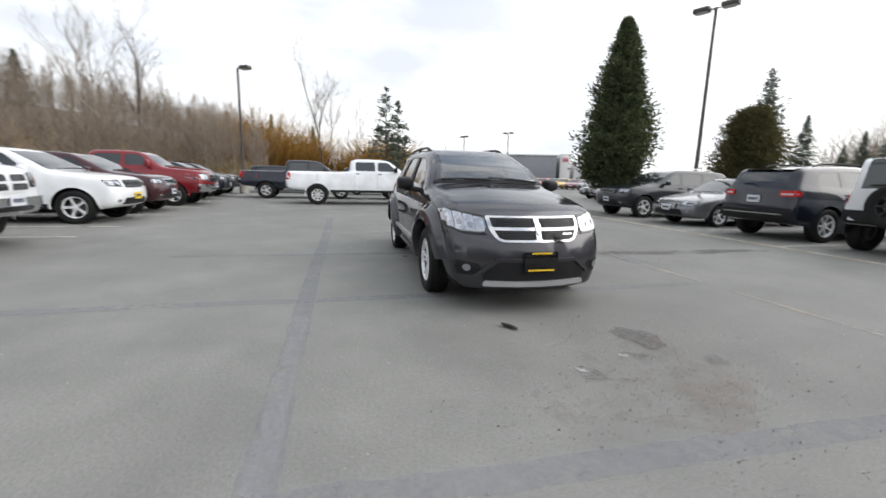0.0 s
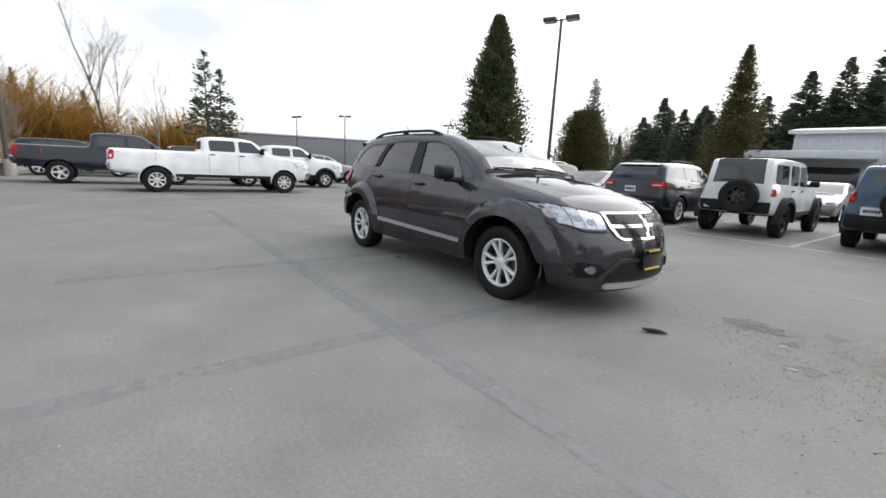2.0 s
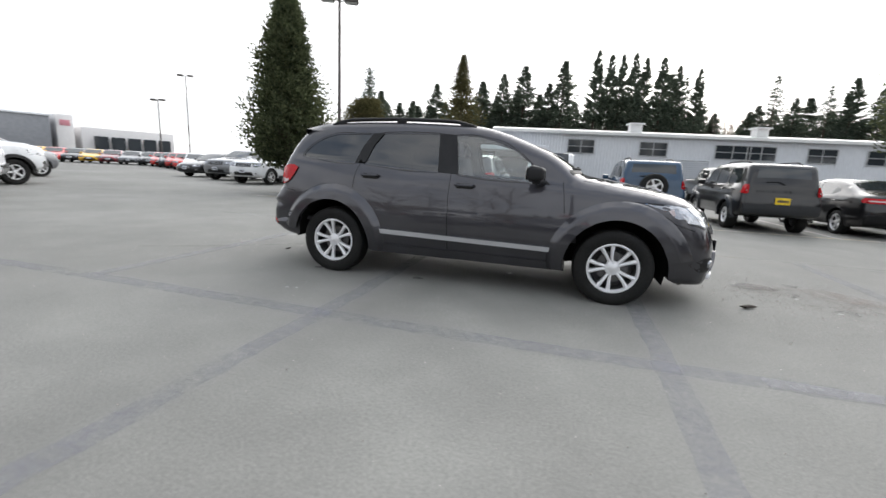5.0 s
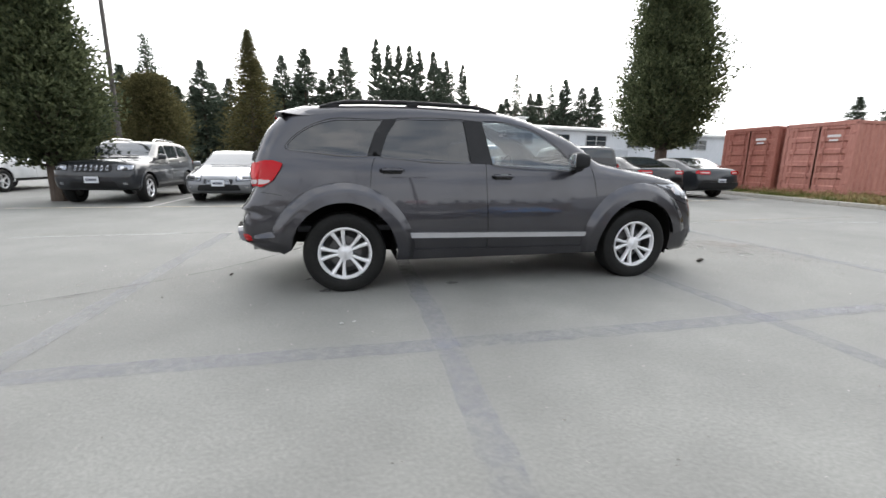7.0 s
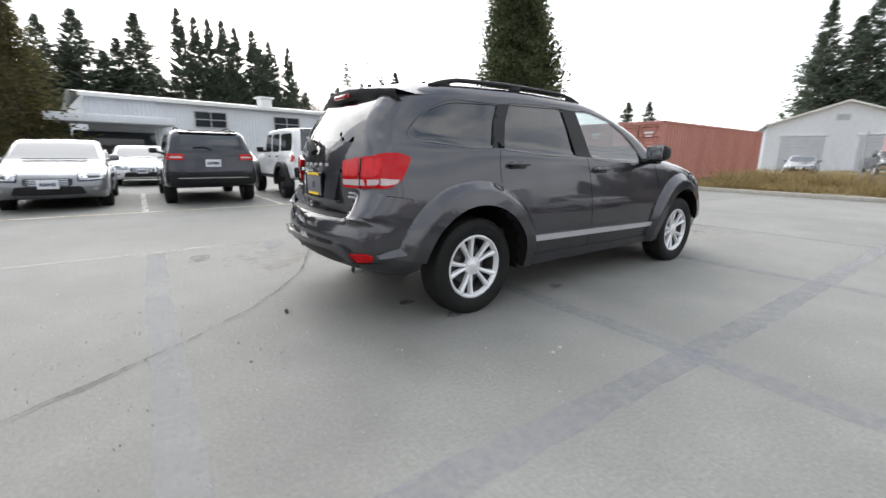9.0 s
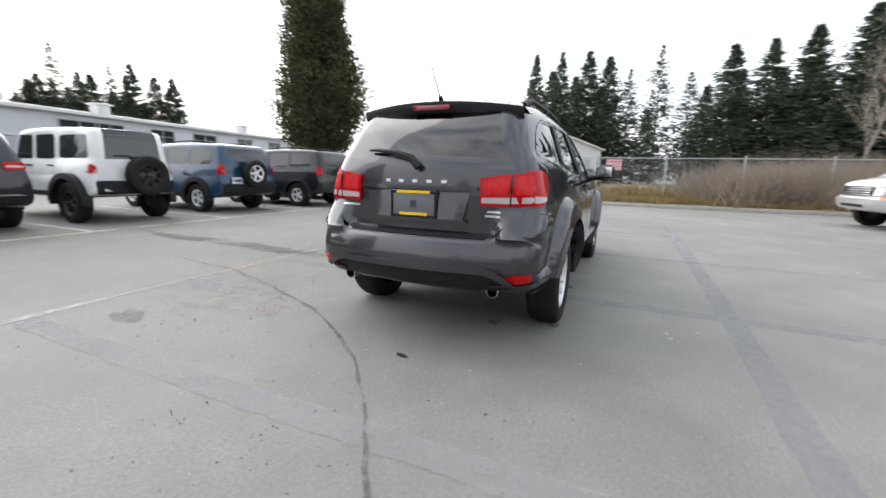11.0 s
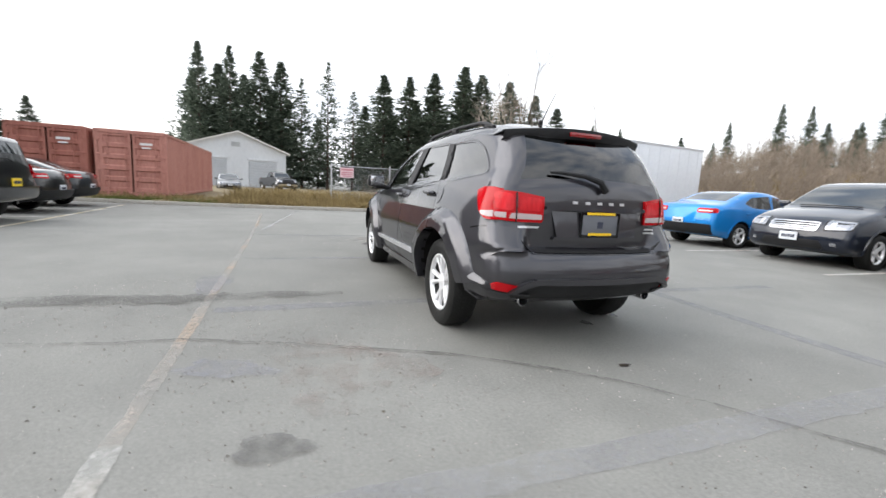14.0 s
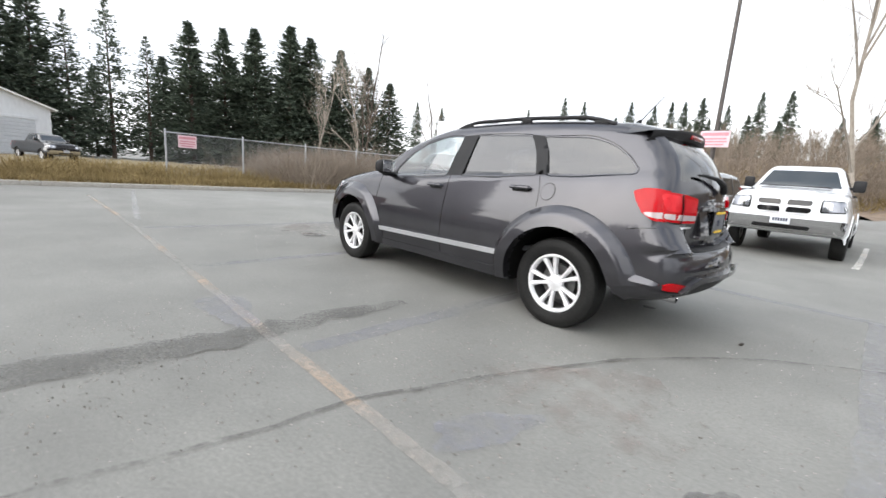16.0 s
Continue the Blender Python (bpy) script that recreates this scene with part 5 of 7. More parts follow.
    return car, s


CARD = shader("dealer_card", (0.8, 0.55, 0.02), 0.4)
DARK_RIM = shader("dark_rim", (0.03, 0.03, 0.032), 0.35, 0.5)
# row along the north edge
parked("suv", "charcoal", -7.6, 10.05, -90, "dark grey suv with a slotted chrome grille facing the lot", "suv", "suv", rack=CHROME)
parked("sedan", "silver", -4.75, 10.2, -90, "silver compact sedan facing the lot", "car", "sedan")
parked("suv", "navy", -1.94, 10.14, 90, "dark navy suv with red tail lamps, parked nose out", "suv", "suv", rack=True, style="seven")
parked("box_suv", "white", .57, 9.95, 90, "white four-door off-road car with a spare wheel on its tailgate", "off-road car", "off_road_car", flares=True, spare=True, style="seven", rims=DARK_RIM)
parked("small_suv", "blue", 3.33, 9.95, 90, "blue suv with grey cladding and a rear spare wheel", "suv", "suv", flares=True, spare=True, rack=True)
parked("small_suv", "black", 6.1, 9.3, 90, "black boxy suv with a yellow dealer card", "suv", "suv", flares=True, clad="charcoal", rack=True, sticker=CARD)
parked("sedan", "black", 8.9, 9.9, 90, "black sedan parked beside a second one", "car", "sedan")
parked("sedan", "charcoal", 11.5, 10.2, 90, "dark grey sedan near the rusty containers", "car", "sedan")
# row along the south edge
parked("sedan", "bright_blue", 3.5, -10.0, -90, "bright blue sedan with its tail to the lot", "car", "sedan")
parked("minivan", "navy", .75, -9.85, 90, "dark navy minivan with a chrome grille", "minivan", "minivan", grille="chrome")
parked("pickup", "white", -1.87, -9.5, 90, "white pickup with chrome bumper and crosshair grille", "pickup", "pickup_truck", grille="skin")
parked("suv", "white", -6.1, -9.0, 90, "white suv with a yellow dealer card in front", "suv", "suv", sticker=CARD)
parked("suv", "maroon", -8.75, -9.1, 90, "dark maroon suv between a white suv and a red pickup", "suv", "suv", grille="chrome")
parked("pickup", "red", -11.9, -9.3, 90, "dark red pickup with a chrome front", "pickup", "pickup_truck", grille="chrome")
parked("suv", "white", -15.0, -9.5, 90, "white suv in the row of parked cars", "suv", "suv", rack=True)
parked("suv", "navy", -18.0, -9.6, 90, "dark blue suv in the row of parked cars", "suv", "suv")
parked("suv", "black", -21.0, -9.8, 90, "black suv in the row of parked cars", "suv", "suv", rack=True)
# across the west end
parked("pickup", "white", -13.15, -.44, 90, "white crew-cab pickup with dark side windows", "pickup", "pickup_truck", wheelbase=2.0, style="steel", fine=.07)
parked("pickup", "white", -16.9, 2.7, 90, "white pickup with black wheel flares", "pickup", "pickup_truck", flares=True)
parked("pickup", "navy", -17.3, -3.5, 90, "dark navy pickup parked behind a white one", "pickup", "pickup_truck")


# ---- plants ----
def leafy(name, dark, light):
    m = shader(name, light, 0.8, Specular_IOR_Level=0.2)
    n, l = m.node_tree.nodes, m.node_tree.links
    geo, r, tc, ns, mx = (n.new("ShaderNode" + k) for k in ("NewGeometry", "ValToRGB", "TexCoord", "TexNoise", "Mix"))
    ns.inputs["Scale"].default_value = 0.9
    l.new(tc.outputs["Object"], ns.inputs["Vector"])
    mx.inputs[0].default_value = 0.45
    l.new(geo.outputs["Random Per Island"], mx.inputs[2])
    l.new(ns.outputs["Fac"], mx.inputs[3])
    r.color_ramp.elements[0].position, r.color_ramp.elements[0].color = 0.2, (*dark, 1)
    r.color_ramp.elements[1].position, r.color_ramp.elements[1].color = 0.8, (*light, 1)
    l.new(mx.outputs[0], r.inputs[0])
    l.new(r.outputs[0], n["Principled BSDF"].inputs["Base Color"])
    through_leaf, both = n.new("ShaderNodeBsdfTranslucent"), n.new("ShaderNodeMixShader")
    both.inputs[0].default_value = 0.45
    l.new(r.outputs[0], through_leaf.inputs[0])
    l.new(n["Principled BSDF"].outputs[0], both.inputs[1])
    l.new(through_leaf.outputs[0], both.inputs[2])
    l.new(both.outputs[0], n["Material Output"].inputs[0])
    return m


NEEDLES = leafy("fir_needles", (0.055, 0.074, 0.056), (0.155, 0.185, 0.138))
CEDAR = leafy("cedar_sprays", (0.042, 0.056, 0.030), (0.160, 0.180, 0.094))
RUSTY = leafy("bronze_cedar_sprays", (0.060, 0.060, 0.026), (0.170, 0.150, 0.070))
TWIGS = leafy("bare_twigs", (0.20, 0.162, 0.125), (0.31, 0.26, 0.21))
WILLOW = leafy("willow_twigs", (0.22, 0.12, 0.03), (0.42, 0.25, 0.07))
DRY = leafy("dry_grass", (0.16, 0.115, 0.05), (0.36, 0.28, 0.14))
GRASS = leafy("lawn_grass", (0.06, 0.085, 0.02), (0.20, 0.21, 0.07))
BARK = grain(shader("bark", (0.08, 0.06, 0.045), 0.9), (0.045, 0.032, 0.024), (0.13, 0.10, 0.08), (6, 30), bump=0.6, stretch=(1, 1, 0.2))
PALE_BARK = grain(shader("pale_bark", (0.3, 0.27, 0.23), 0.85), (0.16, 0.13, 0.10), (0.40, 0.36, 0.31), (3, 25), bump=0.4)


def sprays(points, ways, sizes, rng, flat=0.34):
    """A fan of three pointed blades at each point. Gives verts and faces."""
    n = len(points)
    ways = ways / (np.linalg.norm(ways, axis=1)[:, None] + 1e-9)
    side = np.cross(ways, rng.normal(size=(n, 3)))
    side /= np.linalg.norm(side, axis=1)[:, None] + 1e-9
    up = np.cross(side, ways)
    s = sizes[:, None]
    v = np.stack([points - ways * s * 0.3, points + side * s * flat + ways * s * 0.25, points + ways * s * 1.0 + up * s * 0.12, points - side * s * flat + ways * s * 0.25,
                  points + ways * s * 0.45 + up * s * 0.35], 1).reshape(-1, 3)
    b = np.arange(n)[:, None] * 5
    f = np.concatenate([b + [0, 1, 4], b + [1, 2, 4], b + [4, 2, 3], b + [0, 4, 3]])
    return v, f


def conifer(name, height, radius, seed, material, label, kind="fir", count=900, size=0.5, bare=0.08, m=None, group="", trunk_r=None):
    """tree > trunk, crown: whorls of drooping fronds (fir), or the close crown of a cedar."""
    rng = np.random.default_rng(seed)
    tree = thing(name, label, "tree", group, m)
    bm = bmesh.new()
    tr = trunk_r or height * 0.011 + 0.03
    lean = rng.normal(size=2) * height * 0.006
    tube(bm, [(lean[0] * t, lean[1] * t, height * t * 0.97) for t in (0, 0.25, 0.5, 0.75, 1)], [tr, tr * 0.8, tr * 0.55, tr * 0.3, 0.015], 8)
    fir = kind == "fir"
    t = bare + (1 - bare) * rng.random(count) ** (1.05 if fir else 0.95)
    if fir:
        levels = 27
        t = bare + (1 - bare) * np.clip(np.round((t - bare) / (1 - bare) * levels) / levels + rng.normal(size=count) * 0.030, 0, 0.985)
    a = rng.random(count) * 2 * math.pi
    u = (t - bare) / (1 - bare)
    taper, foot, per, tilt = {"fir": (0.95, 0.10, 12, -0.16), "cedar": (0.85, 0.16, 12, 0.25), "column": (0.74, 0.10, 14, 0.30), "round": (0.5, 0.3, 12, 0.3)}[kind]
    lump = 1 + (0.14 if fir else 0.20) * np.sin(a * 3 + t * 17 + seed) * np.sin(t * 31 + a * 2)
    reach = radius * (1 - u) ** taper * np.clip(0.55 + 0.45 * u / foot, 0, 1) * (rng.uniform(0.42, 1.16, count) if fir else rng.uniform(0.70, 1.07, count)) * lump + (0.05 if fir else 0.10)
    d = np.stack([np.cos(a), np.sin(a), tilt + rng.normal(size=count) * 0.12 + (0.55 * u if fir else 0.35 * u)], 1)
    base = np.stack([lean[0] * t, lean[1] * t, height * t], 1)
    for k in range(0, count, 3 if fir else 7):
        if reach[k] > 0.8:
            tube(bm, [base[k], base[k] + d[k] * reach[k] * 0.7], [tr * 0.15 * (1 - t[k]) + 0.008, 0.006], 3, caps=False)
    q = np.tile((np.arange(per) + 0.5) / per, count) ** (0.75 if fir else 0.55)
    rep = lambda x: np.repeat(x, per, 0)
    n = count * per
    across = np.c_[-np.sin(a), np.cos(a), np.zeros(count)]
    swing = rng.uniform(-1, 1, n)
    fan = (0.36 if fir else 0.12) * swing * rep(reach) * (1.05 - q * 0.75)
    along = rep(d) * (rep(reach) * (0.10 + 0.90 * q))[:, None] + rep(across) * fan[:, None]
    sag = np.c_[np.zeros((n, 2)), -(0.14 if fir else 0.0) * rep(reach) * q**2 + (0.05 * rep(reach) * np.sin(q * 3))]
    pts = rep(base) + along + sag + rng.normal(size=(n, 3)) * ((0.07 + 0.07 * rep(reach)) if fir else (0.04 + 0.025 * rep(reach)))[:, None]
    ways = rep(d) + rep(across) * (0.8 * swing)[:, None] + rng.normal(size=(n, 3)) * (0.28 if fir else 0.5) + np.array([0, 0, 0.10 if fir else 0.45])
    sizes = size * rng.uniform(0.6, 1.3, n) * (1.2 - 0.45 * q) * ((0.35 + 0.65 * rep((1 - u) ** 0.6)) if fir else (0.55 + 0.45 * rep((1 - u) ** 0.5)))
    tip = np.arange(9)
    pts = np.vstack([pts, np.c_[np.full(9, lean[0]), np.full(9, lean[1]), height * (0.92 + 0.009 * tip)]])
    ways = np.vstack([ways, np.c_[rng.normal(size=(9, 2)) * 0.22, np.ones(9)]])
    sizes = np.r_[sizes, np.full(9, size * 0.5)]
    v, f = sprays(pts, ways, sizes, rng, 0.24 if fir else 0.34)
    part("trunk", bm, BARK, tree)
    place("crown", v, f, material, tree, sharp=0)
    return tree


def bare_tree(name, height, seed, label, material=PALE_BARK, m=None, group="", spread=0.5, depth=4, twig=0.012):
    """tree > trunk, twigs: forked limbs without leaves."""
    rng = np.random.default_rng(seed)
    tree = thing(name, label, "tree", group, m)
    trunk, fine = bmesh.new(), bmesh.new()

    def limb(p, d, ln, r, level):
        bm = trunk if level < 2 else fine
        q = [p]
        for k in range(3):
            d = (d + Vector(rng.normal(size=3)) * 0.10 + Vector((0, 0, 0.06))).normalized()
            q.append(q[-1] + d * ln / 3)
        tube(bm, q, [r, r * 0.85, r * 0.68, r * 0.5], 6 if level < 2 else 3, caps=False)
        if level >= depth:
            return
        n = (7, 4, 4, 3)[min(level, 3)]
        for k in range(n):
            u = rng.uniform(0.30, 1.0) if level == 0 else rng.uniform(0.25, 1.0)
            at = q[min(2, int(u * 3))].lerp(q[min(3, int(u * 3) + 1)], u * 3 - int(u * 3)) if u < 1 else q[3]
            out = Vector(rng.normal(size=3))
            out = (out - d * out.dot(d)).normalized()
            nd = (d * (1 - spread * 0.6) + out * spread + Vector((0, 0, 0.25))).normalized()
            limb(at, nd, ln * rng.uniform(0.38, 0.62), max(twig * 0.6, r * 0.42), level + 1)
        if level == 0:
            limb(q[3], d, ln * 0.55, r * 0.5, 1)

    limb(Vector((0, 0, -0.1)), Vector((rng.normal() * 0.04, rng.normal() * 0.04, 1)), height * 0.66, height * 0.008 + 0.02, 0)
    part("trunk", trunk, material, tree)
    part("branchwork", fine, TWIGS if material is not PALE_BARK else PALE_BARK, tree)
    return tree


def brush(name, spots, height, wide, per, seed, material, label, category, blade=0.02, up=0.9):
    """One tangle of thin pointed stems over many spots."""
    rng = np.random.default_rng(seed)
    spots = np.asarray(spots, float)
    n = len(spots) * per
    root = np.repeat(spots, per, 0) + np.c_[rng.normal(size=(n, 2)) * wide, np.zeros(n)]
    h = height * rng.uniform(0.35, 1.1, n)
    d = np.c_[rng.normal(size=(n, 2)) * 0.62, np.full(n, up)]
    d /= np.linalg.norm(d, axis=1)[:, None]
    mid = root + d * h[:, None] * 0.55
    d2 = d + np.c_[rng.normal(size=(n, 2)) * 0.35, np.full(n, -0.05)]
    tip = mid + d2 * h[:, None] * 0.5
    a = rng.random(n) * math.pi
    side = np.c_[np.cos(a), np.sin(a), np.zeros(n)] * (blade * rng.uniform(0.6, 1.5, n))[:, None]
    v = np.stack([root - side, root + side, mid + side * 0.8, mid - side * 0.8, tip], 1).reshape(-1, 3)
    b = np.arange(n)[:, None] * 5
    f = [tuple(q) for q in (b + [0, 1, 2, 3])] + [tuple(q) for q in (b + [3, 2, 4])]
    ob = place(name, v, f, material, sharp=0)
    return tagged(ob, label, category, kind="stuff")


# two tall cedars inside the lot
conifer("cedar_tree", 7.25, 1.75, 11, CEDAR, "dense green cedar on a kerbed island by the cars", "cedar", 3000, 0.13, 0.12, pose(-9.0, 8.9, 0), trunk_r=0.2)
conifer("cedar_tree", 14.5, 2.9, 12, CEDAR, "tall dense green cedar beside the grey building", "column", 5600, 0.175, 0.13, pose(15.2, 15.3, 0), trunk_r=0.33)
conifer("cedar_tree", 4.35, 1.85, 13, RUSTY, "rounded bronze-green cedar shrub behind the parked cars", "round", 2600, 0.11, 0.03, pose(-9.2, 15.8, 0))
conifer("fir_tree", 6.3, 1.7, 17, NEEDLES, "thin feathery fir behind a rounded cedar", "fir", 300, 0.20, 0.05, pose(-9.6, 16.9, 0))
conifer("cedar_tree", 12.0, 4.0, 14, RUSTY, "olive cedar near the end of the grey building", "fir", 950, 0.30, 0.03, pose(-9.2, 36.5, 0))

FIRS = [conifer("fir_tree", 20.0, 5.0, 30 + k, NEEDLES, "dark green fir with drooping limbs", "fir", (420, 380, 210)[k], (0.62, 0.60, 0.52)[k], (0.03, 0.05, 0.10)[k], at, "dark firs")
        for k, at in enumerate((pose(66, 14, 0), pose(66, 10, 0), pose(67, -4, 0)))]
TALL = conifer("fir_tree", 30.0, 3.4, 40, NEEDLES, "tall fir with a bare lower trunk", "column", 280, 0.62, 0.40, pose(7, 105, 0), "dark firs")


def firs(rows, seed, base=0.0, tall=0.0, thin=(), wide=1.0):
    rng = np.random.default_rng(seed)
    for k, (x, y, h) in enumerate(rows):
        src = TALL if rng.random() < tall else FIRS[2 if k in thin else int(rng.integers(0, 2))]
        full = 30.0 if src is TALL else 20.0
        s = (h - base) / full
        w = wide * s * rng.uniform(0.85, 1.1) * (0.75 if k in thin else 1.0)
        copy_thing(src, pose(x, y, base, 0, 0, rng.uniform(0, 360)) @ Matrix.Diagonal((w, w, s, 1)))


# beyond the fence to the east
firs([(67, 6, 20), (67, 3, 19), (67, 0, 17), (67, -8, 16), (66, -13, 19), (65, -17, 19), (64, -21, 20), (62, -25, 21), (61, -28, 20), (59, -32, 19), (57, -36, 17), (72, 16, 17), (74, 9, 18), (72, -15, 17), (70, -23, 18), (68, -30, 17), (69, 12, 18), (71, 4, 15), (73, -11, 15), (68, -19, 16), (66, -27, 18), (64, -34, 15), (55, -39, 15), (75, -3, 12)], 1, thin=(2, 3), wide=1.6)
# behind the long grey building
firs([(-40, 97, 17), (-37, 98, 16), (-33, 100, 17), (-31, 100, 22), (-20, 103, 23), (-15, 104, 25), (-10, 105, 27), (-4, 105, 23), (-1, 105, 28), (-26, 102, 19), (-17, 106, 20), (-12, 108, 22), (-6, 108, 21)], 2, wide=1.6)
fill = np.random.default_rng(21)
firs([(x + fill.normal(), 112 + 3 * fill.normal(), 18.0 + 2.4 * fill.normal()) for x in range(-60, 68, 3)], 22, wide=1.8)
firs([(10, 105, 29), (12, 105, 29), (15, 104, 29), (17, 104, 28), (21, 104, 28), (24, 103, 26), (28, 102, 25)], 3, tall=1.0, wide=1.05)
firs([(25, 115, 27), (28, 114, 26), (31, 113, 15), (34, 112, 16), (45, 108, 25), (48, 106, 20), (53, 104, 22), (56, 102, 23), (60, 100, 21), (63, 98, 21)], 4, wide=1.5, tall=0.3, thin=(1, 4, 6))
firs([(48, 28, 8), (49, 26, 8)], 5, wide=1.7)
# far ridge to the south, and the west side
firs([(104, -86, 23), (99, -92, 22), (78, -110, 23), (69, -116, 27), (64, -119, 26), (52, -125, 26), (46, -127, 25), (42, -129, 26), (39, -130, 26), (35, -131, 27), (29, -133, 25), (22, -134, 28), (16, -135, 28)], 6, base=9.0)
firs([(-76, -50, 19), (-85, -29, 13), (-87, -23, 13), (-88, -15, 13), (-89, -7, 11), (-50, 75, 13), (-46, 78, 8), (-44, 79, 10)], 7)
slope_rng = np.random.default_rng(33)
for k in range(34):
    a, d = slope_rng.uniform(-104, -50), slope_rng.uniform(84, 122)
    x, y, top = d * math.cos(radians(a)), d * math.sin(radians(a)), d * slope_rng.uniform(.125, .172)
    firs([(x, y, top)], 100 + k, base=6.0 * float(smooth(60, 110, d)), wide=1.15)
conifer("pine_tree", 10.3, 3.1, 51, NEEDLES, "open-limbed pine behind the parked pickups", "fir", 95, 0.46, 0.12, pose(-40, 3.2, 0), trunk_r=0.16)
conifer("pine_tree", 9.3, 2.7, 52, NEEDLES, "open-limbed pine behind the parked pickups", "fir", 85, 0.46, 0.10, pose(-41.5, 4.6, 0), trunk_r=0.16)

BIRCH = bare_tree("bare_tree", 10.0, 61, "pale leafless tree with fine twigs", m=pose(29.5, -16.7, 0), group="leafless trees")
BIRCH2 = bare_tree("bare_tree", 10.0, 62, "pale leafless tree with fine twigs", m=pose(36, -16.2, 0), group="leafless trees")
TWIGGY = bare_tree("bare_tree", 10.0, 63, "brown leafless tree with fine twigs", BARK, m=pose(-12, -40, 0) @ Matrix.Diagonal((1.5, 1.5, 1.6, 1)), group="leafless trees", spread=0.6)
TWIGGY2 = bare_tree("bare_tree", 10.0, 64, "brown leafless tree with fine twigs", BARK, m=pose(-7.5, -17.5, 0) @ Matrix.Diagonal((0.95, 0.95, 1.05, 1)), group="leafless trees", spread=0.65)
rng_t = np.random.default_rng(8)
for k, (x, y, h) in enumerate([(-56, -34, 17), (-58, -31, 20), (-60, -27, 13), (-60, -25, 11), (-64, -2, 13), (-64, 1, 11), (-67, -4, 12), (42, -37, 13), (-2.6, -20.3, 12.5), (-4.6, -22.5, 11), (31, -18.5, 8), (26, -15, 7), (-14, -20, 8), (-20, -24, 10)]):
    copy_thing((BIRCH, BIRCH2, TWIGGY, TWIGGY2)[k % 4], pose(x, y, 0, 0, 0, rng_t.uniform(0, 360)) @ Matrix.Diagonal((h / 10 * 0.9, h / 10 * 0.9, h / 10, 1)))


# ---- wooded slope round the south and west ----
LITTER = grain(shader("leaf_litter", (0.16, 0.12, 0.085), 0.95), (0.09, 0.065, 0.045), (0.24, 0.18, 0.13), (0.12, 1.5), bump=0.4)


def slope_height(a, d):
    """Rise of the wooded slope by bearing (degrees) and distance."""
    k = smooth(-38, -62, a) * (1 - 0.75 * smooth(-140, -182, a)) * (1 - smooth(-182, -200, a))
    k = k * (1 - 0.34 * smooth(-128, -98, a))
    return 13.0 * k * smooth(42, 105, d) + 0.9 * k * np.sin(a * 0.9) * np.sin(d * 0.13)


def wooded_slope():
    az, ds = np.linspace(-36, -202, 70), np.r_[np.linspace(40, 120, 22), 150, 200, 300]
    v = [(d * math.cos(radians(a)), d * math.sin(radians(a)), float(slope_height(a, d)) + 0.03) for a in az for d in ds]
    n = len(ds)
    f = [(i * n + j, i * n + j + 1, (i + 1) * n + j + 1, (i + 1) * n + j) for i in range(len(az) - 1) for j in range(n - 1)]
    hill = place("hillside", v, f, LITTER, sharp=0)
    tagged(hill, "brown leaf-strewn wooded slope", "hillside", kind="structure")
    rng = np.random.default_rng(5)
    spots = []
    while len(spots) < 2600:
        a, d = rng.uniform(-168, -40), rng.uniform(46, 125)
        h = float(slope_height(a, d))
        if h > 0.2 or rng.random() < 0.5:
            spots.append((d * math.cos(radians(a)), d * math.sin(radians(a)), h))
    # each stem with a fan of fine twigs
    per = 66
    n = len(spots)
    base = np.repeat(np.array(spots), per, 0)
    low_side = np.array([1 - 0.30 * float(smooth(-128, -98, math.degrees(math.atan2(y, x)))) for x, y, _ in spots])
    tall = np.repeat(rng.uniform(4.0, 9.5, n) * low_side, per)
    tilt = np.repeat(rng.normal(size=(n, 2)) * 0.06, per, 0)
    at = np.where(np.arange(n * per) % per == 0, 0.0, rng.uniform(0.22, 0.95, n * per))
    root = base + np.c_[tilt * (at * tall)[:, None], at * tall]
    a = rng.uniform(0, 2 * math.pi, n * per)
    out = np.where(at == 0, 0.0, rng.uniform(0.35, 1.25, n * per))
    d = np.c_[np.cos(a) * out, np.sin(a) * out, np.ones(n * per)]
    long = np.where(at == 0, tall, tall * (1.05 - at) * rng.uniform(0.22, 0.5, n * per) + 0.3)
    tip = root + d * long[:, None]
    mid = (root + tip) / 2 + rng.normal(size=(n * per, 3)) * 0.10
    b = rng.uniform(0, math.pi, n * per)
    side = np.c_[np.cos(b), np.sin(b), np.zeros(n * per)] * np.where(at == 0, 0.045, 0.021)[:, None]
    v = np.stack([root - side, root + side, mid + side * 0.7, mid - side * 0.7, tip], 1).reshape(-1, 3)
    q = np.arange(n * per)[:, None] * 5
    f = [tuple(t) for t in (q + [0, 1, 2, 3])] + [tuple(t) for t in (q + [3, 2, 4])]
    tagged(place("bare_woods", v, f, TWIGS, sharp=0), "brown leafless woods on the slope", "woods", kind="stuff")
    low = [(x, y, z) for x, y, z in spots if z < 6][:700]
    brush("undergrowth", low, 2.2, 1.2, 16, 7, DRY, "dry brown undergrowth under the woods", "undergrowth", blade=0.06, up=0.6)


wooded_slope()
will = np.random.default_rng(9)
for x, y, h in ((-73, -18, 11), (-72, -14, 10), (-73, -10.5, 9), (-74, -7, 7.5), (-74, 3, 7), (-74, 6.5, 8)):
    brush("willow_thicket", [(x + will.normal() * 1.2, y + will.normal() * 1.2, 0) for _ in range(26)], h * 1.25, 1.1, 44, int(h * 7 + y), WILLOW, "orange-yellow willow thicket without leaves", "shrub", blade=0.07)


